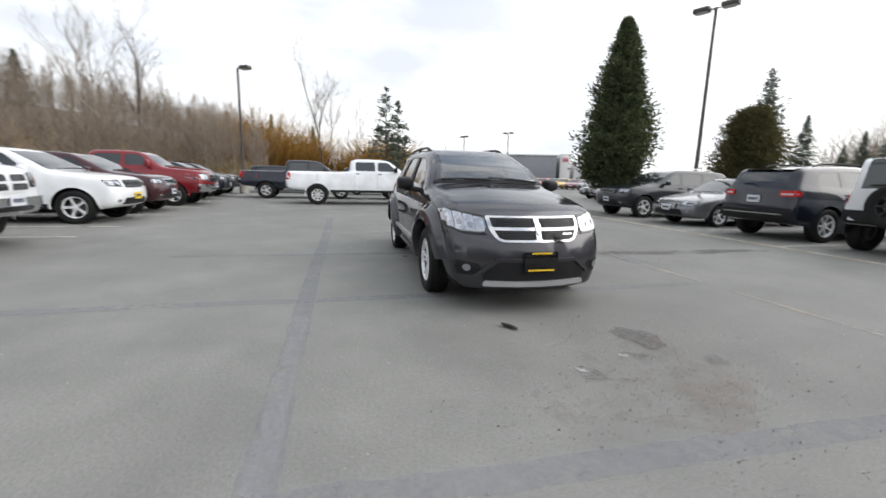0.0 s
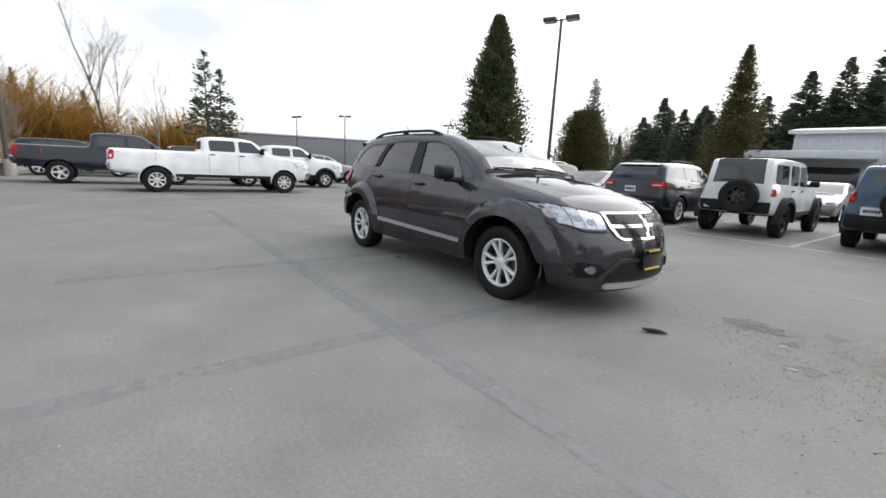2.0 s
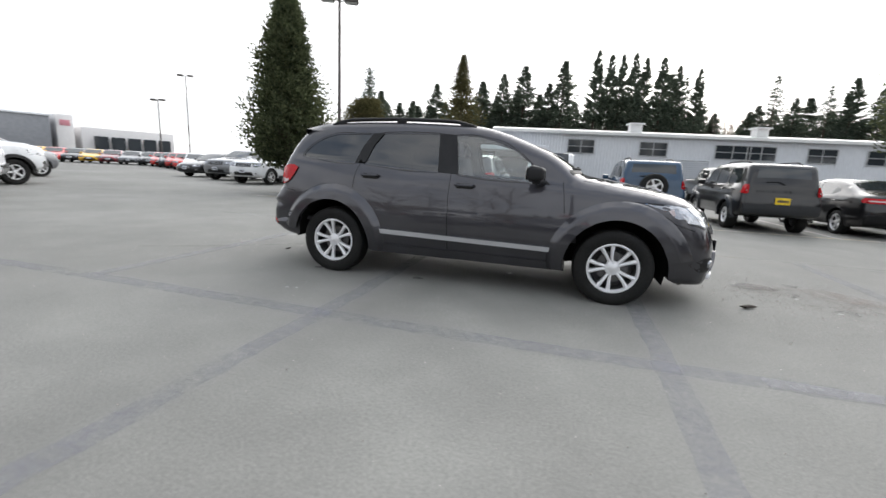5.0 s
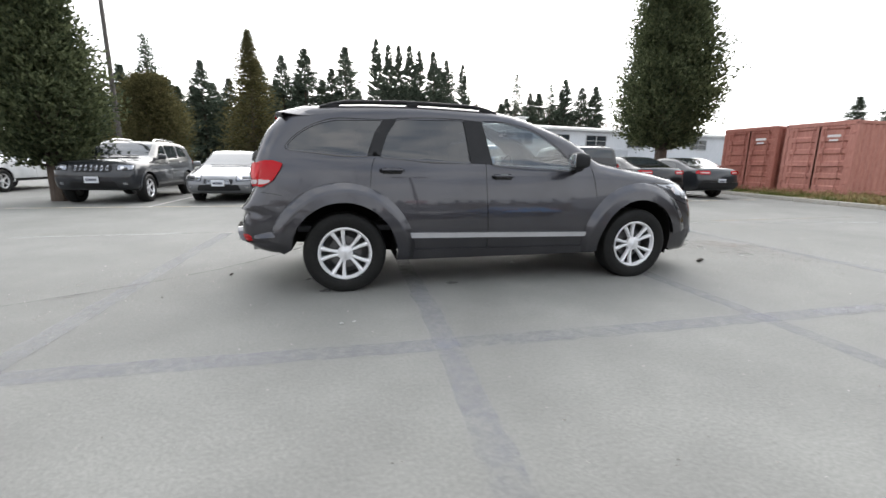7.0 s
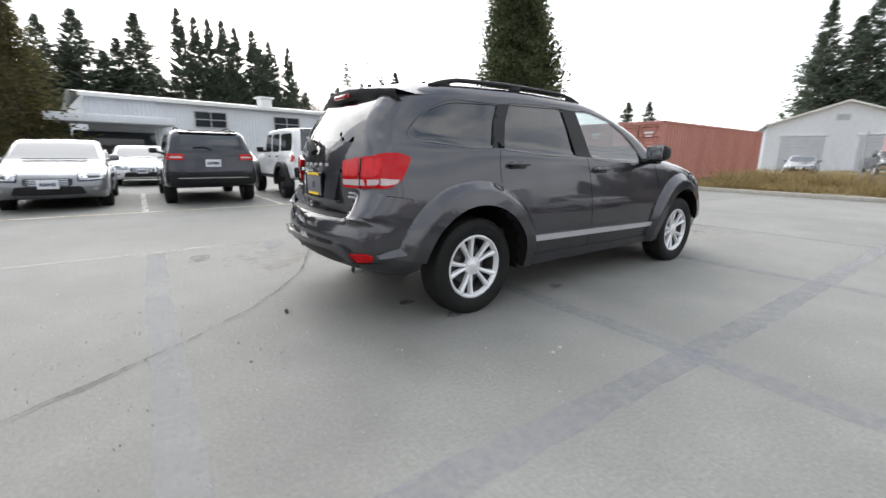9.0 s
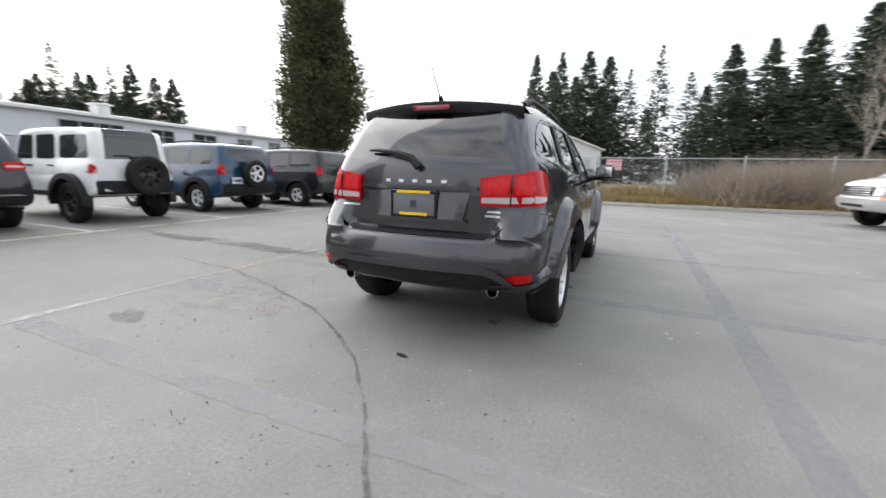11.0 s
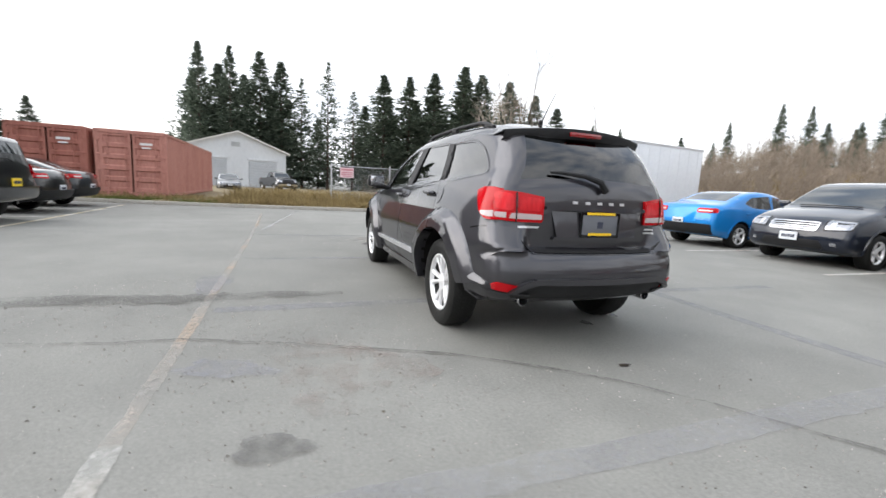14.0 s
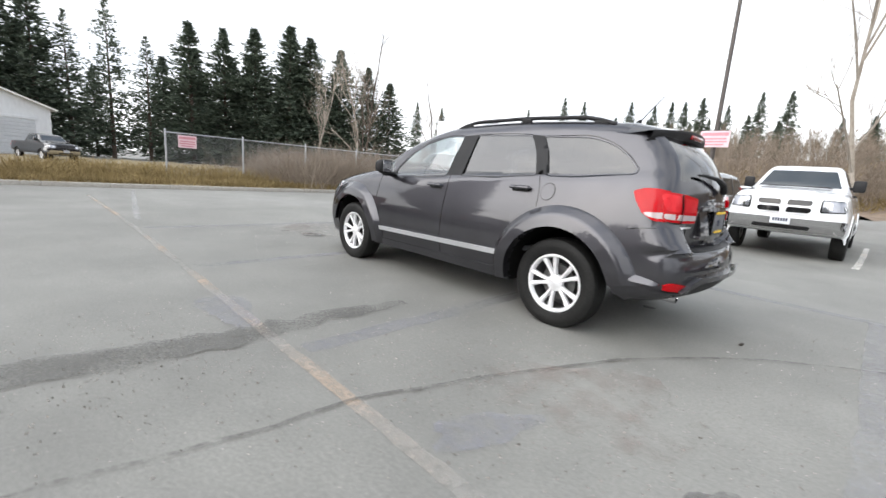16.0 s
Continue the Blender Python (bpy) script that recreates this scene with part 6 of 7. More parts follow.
# leafless woods behind the long building
north = np.random.default_rng(44)
brush("bare_woods", [(north.uniform(-75, 85), north.uniform(116, 132), 0) for _ in range(420)], 21.0, 1.6, 34, 45, TWIGS, "brown leafless woods behind the grey building", "woods", blade=0.06, up=1.5)


def far_hill():
    """A low wooded ridge a long way off to the north-east."""
    v = []
    for k in range(41):
        a = radians(6 + k * 1.5)
        rise = 70 * math.sin(math.pi * k / 40) ** 0.7 * (1 + 0.10 * math.sin(k * 0.9) + 0.05 * math.sin(k * 2.3))
        for d, z in ((1350, -1), (1500, rise * 0.6), (1700, rise), (2100, -1)):
            v.append((d * math.cos(a), d * math.sin(a), z))
    f = [(i * 4 + j, i * 4 + j + 1, i * 4 + j + 5, i * 4 + j + 4) for i in range(40) for j in range(3)]
    # distance haze is painted into the woods' colour as a pale blue-grey
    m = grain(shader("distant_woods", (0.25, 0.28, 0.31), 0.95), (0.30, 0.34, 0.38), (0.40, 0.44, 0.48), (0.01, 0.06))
    tagged(place("backdrop_hill", v, f, m, sharp=0), "wooded ridge in the far distance, haze painted in as pale blue-grey", "hill", kind="structure")


far_hill()


# ---- kerbs, verge and fence ----
CONCRETE = grain(shader("kerb_concrete", (0.38, 0.36, 0.33), 0.9), (0.24, 0.22, 0.19), (0.46, 0.44, 0.40), (1.5, 30), bump=0.4)
SOIL = grain(shader("verge_soil", (0.2, 0.16, 0.09), 0.95), (0.12, 0.09, 0.05), (0.28, 0.23, 0.13), (0.8, 12), bump=0.5)
GALV = grain(shader("galvanised_steel", (0.42, 0.43, 0.44), 0.5, 0.7), (0.3, 0.31, 0.32), (0.5, 0.51, 0.52), (3, 40))


def kerb(line, name="kerb", high=0.13, wide=0.16):
    """A raised edge along a line, cut into stones about a metre and a half long."""
    root = tagged(new(name), "low worn concrete kerb", "kerb", kind="structure")
    p = evenly(line, 1.5)
    for a, b in zip(p, p[1:]):
        d = b - a
        ln = float(np.hypot(*d))
        bm = bmesh.new()
        box(bm, (ln - 0.008, wide, high + 0.05), (0, 0, (high + 0.05) / 2 - 0.05), 0.018)
        part("kerb_stone", bm, CONCRETE, root, m=pose(*((a + b) / 2), 0, 0, 0, math.degrees(math.atan2(d[1], d[0]))))
    return root


EAST = [(15.2, 14.0), (14.3, 10.5), (13.4, 6.5), (12.9, 2.0), (12.8, -3.0), (13.0, -7.5), (13.6, -13.0)]
kerb(EAST)


def verge():
    p = evenly(rounded(EAST, 2), 0.8)
    v, f = [], []
    ds = (0.08, 0.5, 1.6, 4.0, 10.0, 22.0, 40.0)
    for x, y in p:
        for k, d in enumerate(ds):
            v.append((x + d, y, 0.10 + 0.05 * min(1, k / 2) + 0.05 * math.sin(x * 3 + y * 1.7 + k)))
    n = len(ds)
    f = [(i * n + j, i * n + j + 1, (i + 1) * n + j + 1, (i + 1) * n + j) for i in range(len(p) - 1) for j in range(n - 1)]
    ob = place("verge", v, f, SOIL, sharp=0)
    tagged(ob, "grassy verge of dry soil behind the kerb", "verge", kind="structure")
    rng = np.random.default_rng(21)
    green, dry = [], []
    for _ in range(1500):
        x, y = p[rng.integers(0, len(p))] + (rng.uniform(0.2, 1) ** 1.5 * 3.5, rng.uniform(-0.4, 0.4))
        (green if y > 4.5 and rng.random() < 0.75 else dry).append((x, y, 0.12))
    brush("short_grass", green, 0.12, 0.14, 40, 22, GRASS, "short green grass on the verge", "grass", blade=0.012)
    brush("dry_grass", dry, 0.32, 0.16, 34, 23, DRY, "dry tan grass along the kerb", "grass", blade=0.012)
    tall = [(rng.uniform(14.6, 20), rng.uniform(-3.5, 4.2), 0.1) for _ in range(300)]
    brush("tall_weeds", tall, 0.75, 0.22, 30, 24, DRY, "tall tan weeds at the fence foot", "weeds", blade=0.014)
    bram = [(rng.normal(16.6, 1.3), rng.normal(-6.5, 1.6), 0.1) for _ in range(120)]
    brush("brambles", bram, 1.9, 0.5, 90, 25, TWIGS, "tangled brown bramble thicket by the fence", "shrub", blade=0.012, up=0.75)
    bram = [(rng.normal(19.0, 2.0), rng.normal(-9.5, 2.0), 0.1) for _ in range(120)]
    brush("brambles", bram, 2.4, 0.6, 80, 26, TWIGS, "tangled brown bramble thicket by the fence", "shrub", blade=0.014, up=0.75)


verge()


def fence():
    posts = [(15.6, 0.15), (15.6, -2.6), (15.7, -5.4), (15.8, -8.2), (15.9, -11.0), (16.0, -13.8)]
    fe = thing("chain_link_fence", "galvanised chain-link fence with a red and white sign", "fence")
    bm = bmesh.new()
    tube(bm, [(0, 0, 0), (0, 0, 2.0)], 0.035, 10)
    tube(bm, [(0, 0, 2.0), (0, 0, 2.04)], [0.04, 0.02], 10)
    first = part("post", bm, GALV, fe, m=pose(*posts[0], 0))
    for x, y in posts[1:]:
        share(first, fe, pose(x, y, 0))
    for a, b in zip(posts, posts[1:]):
        bm = bmesh.new()
        tube(bm, [(*a, 1.92), (*b, 1.92)], 0.02, 8)
        part("top_rail", bm, GALV, fe)
        # woven wire between two posts
        A, B = np.array(a), np.array(b)
        ln = float(np.hypot(*(B - A)))
        u = (B - A) / ln
        v, f = [], []
        w, hgt, pitch = 0.0035, 1.85, 0.11
        for s in (1, -1):
            k = -hgt
            while k < ln:
                s0, s1 = max(0, k), min(ln, k + hgt)
                if s1 > s0:
                    z0, z1 = (s0 - k, s1 - k) if s > 0 else (hgt - (s0 - k), hgt - (s1 - k))
                    i = len(v)
                    for ss, zz in ((s0, z0), (s1, z1)):
                        q = A + u * ss
                        v += [(q[0] + 0.01 * s, q[1], zz + 0.06 - w), (q[0] + 0.01 * s, q[1], zz + 0.06 + w), (q[0] + 0.01 * s + w, q[1], zz + 0.06)]
                    f += [(i, i + 1, i + 4, i + 3), (i + 1, i + 2, i + 5, i + 4), (i + 2, i, i + 3, i + 5)]
                k += pitch
        place("wire_mesh", v, f, GALV, fe, sharp=0)
    return fe


fence()
SIGN_WHITE = grain(shader("sign_white", (0.75, 0.74, 0.73), 0.5), (0.62, 0.6, 0.6), (0.78, 0.77, 0.76), (4, 30))
SIGN_PINK = grain(shader("faded_pink_sign", (0.7, 0.5, 0.52), 0.5), (0.62, 0.42, 0.45), (0.74, 0.56, 0.58), (4, 30))
SIGN_RED = grain(shader("sign_red", (0.6, 0.2, 0.24), 0.5), (0.52, 0.20, 0.24), (0.62, 0.28, 0.32), (4, 30))


def notice(m, label, w=0.62, h=0.46):
    s = thing("notice_sign", label, "sign", "red and white notices", m)
    bm = bmesh.new()
    box(bm, (0.012, w, h), (0, 0, 0), 0.003, seg=1)
    part("plate", bm, SIGN_PINK, s)
    for z, ww, hh in ((h * 0.30, w * 0.9, h * 0.20), (h * 0.02, w * 0.8, h * 0.10), (-h * 0.16, w * 0.84, h * 0.10), (-h * 0.34, w * 0.66, h * 0.09)):
        bm = bmesh.new()
        box(bm, (0.004, ww, hh), (-0.009, 0, z), 0.001, seg=1)
        part("lettering_bar", bm, SIGN_RED, s)
    return s


notice(pose(15.52, -0.55, 1.62, 0, 0, 0), "red and white notice hung on the chain-link fence")


# ---- lamp posts ----
POLE = grain(shader("bronze_pole", (0.07, 0.06, 0.055), 0.5, 0.3), (0.05, 0.042, 0.038), (0.10, 0.088, 0.08), (2, 30))
LENS = shader("lamp_lens", (0.45, 0.45, 0.43), 0.2)


def lamp_post(x, y, height, turn, heads=2, label="tall bronze lamp post with two box heads"):
    lp = thing("street_lamp", label, "lamp post", "lot lamps", pose(x, y, 0, 0, 0, turn))
    bm = bmesh.new()
    tube(bm, [(0, 0, 0), (0, 0, 0.7)], 0.26, 20)
    part("concrete_base", bm, CONCRETE, lp)
    bm = bmesh.new()
    tube(bm, [(0, 0, 0.65), (0, 0, height - 0.1)], [0.085, 0.062], 10)
    part("pole", bm, POLE, lp)
    for k in range(heads):
        s = 1 if k == 0 else -1
        bm = bmesh.new()
        tube(bm, [(0, 0, height - 0.16), (s * 0.25, 0, height - 0.12)], 0.03, 8)
        part("arm", bm, POLE, lp)
        bm = bmesh.new()
        box(bm, (0.62, 0.40, 0.20), (s * 0.52, 0, height - 0.10), 0.05)
        hd = part("lamp_head", bm, POLE, lp)
        bm = bmesh.new()
        box(bm, (0.5, 0.32, 0.03), (s * 0.52, 0, height - 0.205), 0.01)
        part("lens", bm, LENS, hd)
    return lp


lamp_post(-9.3, 13.2, 8.4, 25)
lamp_post(-21.4, -7.3, 7.2, 60, 1, "tall bronze lamp post with one box head")
lamp_post(1.45, -14.5, 8.6, 0)
lamp_post(-54, 16, 7.2, 20)
lamp_post(-52, 22, 7.8, 40)
lamp_post(-44, 34, 7.4, 10)
lamp_post(-42, 36, 10.4, 30)
notice(pose(1.42, -14.3, 3.1, 0, 0, 90) @ pose(0, 0, 0, 0, 0, 180), "red and white notice fixed to a lamp post", 0.95, 0.58)

# ---- shipping containers ----
RUST = grain(shader("faded_red_steel", (0.42, 0.17, 0.13), 0.65), (0.33, 0.125, 0.095), (0.50, 0.235, 0.19), (0.9, 14), bump=0.15, stretch=(1, 1, 0.35))
RUST2 = grain(shader("darker_red_steel", (0.34, 0.11, 0.08), 0.65), (0.24, 0.07, 0.05), (0.40, 0.16, 0.12), (0.9, 14), bump=0.15, stretch=(1, 1, 0.35))


def container(m, material, label, length=12.19):
    """shipping_container > side_wall, roof, end_frame, door (> locking_bar, hinge); doors on the -x end."""
    W, H = 2.44, 2.59
    c = thing("shipping_container", label, "container", "rusty containers", m)

    def wave(n0, n1, period=0.28, deep=0.036):
        xs, k = [], n0
        while k < n1:
            xs += [(k, 0), (k + period * 0.35, 0), (k + period * 0.5, deep), (k + period * 0.85, deep)]
            k += period
        return xs + [(n1, 0)]
    w = wave(0.12, length - 0.12)
    for s in (1, -1):
        v = [(x, s * (W / 2 - 0.012 - d), z) for x, d in w for z in (0.16, H - 0.10)]
        place("side_wall", v, [(2 * i, 2 * i + 2, 2 * i + 3, 2 * i + 1)[:: s] for i in range(len(w) - 1)], material, c, sharp=20)
    w2 = wave(-W / 2 + 0.1, W / 2 - 0.1)
    place("end_wall", [(length - 0.012 - d, y, z) for y, d in w2 for z in (0.16, H - 0.1)], [(2 * i, 2 * i + 2, 2 * i + 3, 2 * i + 1) for i in range(len(w2) - 1)], material, c, sharp=20)
    bm = bmesh.new()
    box(bm, (length - 0.1, W - 0.06, 0.04), (length / 2, 0, H - 0.05), 0.01)
    part("roof", bm, material, c)
    bm = bmesh.new()
    for s in (1, -1):
        for z in (0.08, H - 0.06):
            box(bm, (length, 0.08, 0.15 if z < 1 else 0.11), (length / 2, s * (W / 2 - 0.04), z), 0.01, seg=1)
        for x in (0.06, length - 0.06):
            box(bm, (0.12, 0.12, H), (x, s * (W / 2 - 0.06), H / 2), 0.012, seg=1)
    for x in (0.05, length - 0.05):
        for z in (0.08, H - 0.06):
            box(bm, (0.10, W - 0.1, 0.15), (x, 0, z), 0.01, seg=1)
    part("corner_frame", bm, material, c)
    for s in (1, -1):
        v, f = [], []
        zs = [0.17]
        for k in range(5):
            z = 0.30 + k * 0.44
            zs += [z, z + 0.05, z + 0.26, z + 0.31]
        zs.append(H - 0.14)
        dep = [0] + [0, 0.045, 0.045, 0] * 5 + [0]
        for z, d in zip(zs, dep):
            for y, e in ((0.03, 0), (0.10, 0), (0.14, 1), (W / 2 - 0.30, 1), (W / 2 - 0.26, 0), (W / 2 - 0.13, 0)):
                v.append((0.03 + d * e, s * y, z))
        n = 6
        for i in range(len(zs) - 1):
            for j in range(n - 1):
                f.append((i * n + j, i * n + j + 1, (i + 1) * n + j + 1, (i + 1) * n + j)[:: s])
        d = place("door", v, f, material, c, sharp=25)
        for y in (0.22, 0.80):
            bm = bmesh.new()
            tube(bm, [(0.0, s * y, 0.12), (0.0, s * y, H - 0.10)], 0.02, 8)
            for z in (0.2, 0.9, 1.7, H - 0.2):
                box(bm, (0.05, 0.10, 0.07), (0.012, s * y, z), 0.008, seg=1)
            box(bm, (0.03, 0.36, 0.035), (-0.02, s * (y + 0.14 if y < 0.5 else y - 0.14), 1.05), 0.008, seg=1)
            part("locking_bar", bm, material, d)
        for k in range(4):
            bm = bmesh.new()
            box(bm, (0.05, 0.12, 0.10), (0.012, s * (W / 2 - 0.12), 0.45 + k * 0.58), 0.01, seg=1)
            part("hinge", bm, material, d)
        for y, z, ww, hh in ((0.50, 2.1, 0.42, 0.09), (0.50, 1.95, 0.30, 0.06)):
            if s < 0:
                bm = bmesh.new()
                box(bm, (0.004, ww, hh), (0.016, s * y, z), 0.001, seg=1)
                part("marking_bar", bm, SIGN_WHITE, d)
    return c


container(pose(15.7, 7.9, 0.16, 0, 0, 1), RUST, "faded red shipping container with ribbed doors")
container(pose(15.5, 10.5, 0.16, 0, 0, 1), RUST2, "darker red shipping container beside another", 6.06)

# ---- buildings ----
SHEET = grain(shader("grey_wall_sheet", (0.6, 0.62, 0.65), 0.6), (0.52, 0.54, 0.57), (0.66, 0.68, 0.71), (0.25, 6), stretch=(1, 1, 0.3))
ROOF = grain(shader("pale_metal_roof", (0.7, 0.7, 0.69), 0.45), (0.58, 0.58, 0.57), (0.75, 0.75, 0.74), (0.4, 8))
GREY_WALL = grain(shader("dark_grey_wall", (0.2, 0.21, 0.23), 0.7), (0.16, 0.17, 0.19), (0.25, 0.26, 0.28), (0.1, 2))
PANE = shader("building_pane", (0.03, 0.035, 0.04), 0.06)
DOOR_GREY = grain(shader("roller_door", (0.45, 0.47, 0.5), 0.6), (0.38, 0.40, 0.43), (0.5, 0.52, 0.55), (0.5, 8))


def ribbed(length, height, pitch=0.3, deep=0.03):
    """A sheet wall along x, standing ribs towards -y."""
    xs, k = [], 0.0
    while k < length:
        xs += [(k, 0), (k + pitch * 0.7, 0), (k + pitch * 0.78, deep), (k + pitch * 0.92, deep)]
        k += pitch
    xs.append((length, 0))
    v = [(x, -d, z) for x, d in xs for z in (0, height)]
    return v, [(2 * i, 2 * i + 2, 2 * i + 3, 2 * i + 1) for i in range(len(xs) - 1)]


def long_building():
    """grey_building > wall, roof, window (> frame, pane), roller_door, canopy, vent."""
    b = thing("grey_building", "long pale grey metal building with dark upper windows", "building", m=pose(-6.0, 39.5, 0, 0, 0, 8.5))
    L, H, D = 62.0, 5.6, 18.0
    v, f = ribbed(L, H)
    place("wall", v, f, SHEET, b, sharp=20)
    for x, turn in ((0, 90), (L, 90)):
        v, f = ribbed(D, H)
        place("wall", v, f, SHEET, b, m=pose(x, 0, 0, 0, 0, turn), sharp=20)
    place("wall", [(0, D, 0), (L, D, 0), (L, D, H), (0, D, H)], [(0, 1, 2, 3)], SHEET, b)
    place("roof", [(-0.4, -0.5, H), (L + 0.4, -0.5, H), (L + 0.4, D / 2, H + 1.1), (-0.4, D / 2, H + 1.1), (L + 0.4, D + 0.5, H), (-0.4, D + 0.5, H), (-0.4, -0.5, H - 0.28), (L + 0.4, -0.5, H - 0.28)],
          [(0, 1, 2, 3), (3, 2, 4, 5), (6, 7, 1, 0)], ROOF, b, sharp=10)
    for k, x in enumerate((8.6, 15.6, 23.0, 25.6, 31.0, 36.5, 43.0, 49.0, 55.0)):
        wd = 2.6 if k % 3 != 2 else 3.2
        bm = bmesh.new()
        box(bm, (wd + 0.08, 0.10, 0.08), (0, 0, -0.70), 0.01, seg=1)
        wi = part("window", bm, GALV, b, m=pose(x, -0.05, 4.15))
        for y in (-wd / 2, 0, wd / 2):
            bm = bmesh.new()
            box(bm, (0.08, 0.12, 1.32), (y, 0, 0), 0.01, seg=1)
            part("mullion", bm, GALV, wi)
        for z in (0.0, 0.66):
            bm = bmesh.new()
            box(bm, (wd, 0.11, 0.07), (0, 0, z), 0.01, seg=1)
            part("transom", bm, GALV, wi)
        for y in (-wd / 4, wd / 4):
            for z in (-0.33, 0.33):
                bm = bmesh.new()
                box(bm, (wd / 2 - 0.06, 0.03, 0.60), (y, 0.03, z), 0.0)
                part("pane", bm, PANE, wi)
    for x in (19.0, 28.5, 40.0):
        bm = bmesh.new()
        box(bm, (4.2, 0.10, 0.14), (0, 0, 3.25), 0.02, seg=1)
        for s in (1, -1):
            box(bm, (0.14, 0.10, 3.2), (s * 2.05, 0, 1.6), 0.02, seg=1)
        d = part("roller_door", bm, SHEET, b, m=pose(x, -0.06, 0))
        for k in range(15):
            bm = bmesh.new()
            box(bm, (3.95, 0.05, 0.19), (0, 0.02, 0.12 + k * 0.205), 0.02, seg=1)
            part("slat", bm, DOOR_GREY, d)
    bm = bmesh.new()
    box(bm, (7.5, 4.0, 0.55), (1.2, -2.0, 3.55), 0.04)
    part("canopy", bm, SHEET, b)
    bm = bmesh.new()
    box(bm, (5.2, 0.2, 2.7), (1.6, -0.12, 1.45), 0.02)
    part("doorway", bm, PANE, b)
    for x in (14.0, 25.8, 44.0):
        bm = bmesh.new()
        box(bm, (1.1, 1.1, 0.9), (x, 1.2, H + 0.5), 0.05)
        box(bm, (1.5, 1.5, 0.14), (x, 1.2, H + 1.02), 0.04)
        part("roof_vent", bm, ROOF, b)


long_building()


def gable_house(m, L, W, H, rise, label, name="white_shed"):
    """A metal shed with its gable towards -x."""
    b = thing(name, label, "building", m=m)
    v, f = ribbed(L, H)
    place("wall", v, f, SHEET, b, m=pose(0, -W / 2, 0), sharp=20)
    place("wall", v, f, SHEET, b, m=pose(L, W / 2, 0, 0, 0, 180), sharp=20)
    for x, s in ((0, 1), (L, -1)):
        place("gable", [(x, -W / 2, 0), (x, W / 2, 0), (x, W / 2, H), (x, 0, H + rise), (x, -W / 2, H)], [(0, 4, 3, 2, 1)[:: s]], SHEET, b)
    for s in (1, -1):
        v = [(-0.4, s * (W / 2 + 0.4), H - 0.1), (L + 0.4, s * (W / 2 + 0.4), H - 0.1), (L + 0.4, 0, H + rise + 0.06), (-0.4, 0, H + rise + 0.06)]
        place("roof", v + [(x, y, z - 0.14) for x, y, z in v], [(0, 1, 2, 3), (4, 7, 6, 5), (0, 4, 5, 1), (1, 5, 6, 2), (3, 2, 6, 7), (0, 3, 7, 4)], ROOF, b, sharp=10)
    for y in (-W * 0.25, W * 0.25):
        bm = bmesh.new()
        box(bm, (0.04, W * 0.29, 3.05), (-0.02, y, 1.53), 0.01, seg=1)
        door = part("roller_door", bm, DOOR_GREY, b)
        for z in range(10):
            bm = bmesh.new()
            box(bm, (0.06, W * 0.28, 0.28), (-0.05, y, 0.18 + z * 0.30), 0.02, seg=1)
            part("slat", bm, DOOR_GREY, door)
        bm = bmesh.new()
        box(bm, (0.10, W * 0.32, 0.25), (-0.05, y, 3.25), 0.02, seg=1)
        part("door_hood", bm, SHEET, b)
    bm = bmesh.new()
    box(bm, (0.05, 0.9, 0.5), (-0.03, 0.2, H + rise * 0.25), 0.01, seg=1)
    part("louvre", bm, GALV, b)


gable_house(pose(48.5, 7.4, 0.1, 0, 0, 22), 26, 11, 4.3, 1.9, "white metal shed with a gable and roller doors")


def low_hall():
    b = thing("dealer_hall", "long flat dark grey hall far across the lot", "building", m=pose(-92, 10, 0, 0, 0, 68))
    bm = bmesh.new()
    box(bm, (37, 16, 6.4), (18.5, 8, 3.2), 0.05)
    part("wall", bm, GREY_WALL, b)
    bm = bmesh.new()
    box(bm, (37.4, 16.4, 0.3), (18.5, 8, 6.5), 0.05)
    part("parapet", bm, SHEET, b)
    bm = bmesh.new()
    box(bm, (2.2, 14, 6.9), (39, 8, 3.45), 0.08)
    part("white_tower", bm, SIGN_WHITE, b)
    for k in range(5):
        bm = bmesh.new()
        box(bm, (2.0, 0.1, 3.2), (43.5 + k * 2.4, 0.4, 2.2), 0.02, seg=1)
        part("shop_window", bm, PANE, b)
    bm = bmesh.new()
    box(bm, (14, 12, 5.2), (48, 7, 2.6), 0.08)
    part("show_room", bm, SIGN_WHITE, b)
    bm = bmesh.new()
    box(bm, (1.3, 0.12, 0.9), (39, 0.94, 5.6), 0.05)
    part("red_sign", bm, SIGN_RED, b)


low_hall()

# ---- delivery truck ----
truck, _ = parked("cutaway", "white", 9.15, -8.95, 96, "white delivery truck with a tall cargo box", "truck", "box_truck", style="steel", rims=SATIN_SILVER, amber=True, plate=False)
BOX_WHITE = grain(shader("cargo_box_panel", (0.72, 0.73, 0.75), 0.4), (0.66, 0.67, 0.69), (0.76, 0.77, 0.79), (0.3, 9))


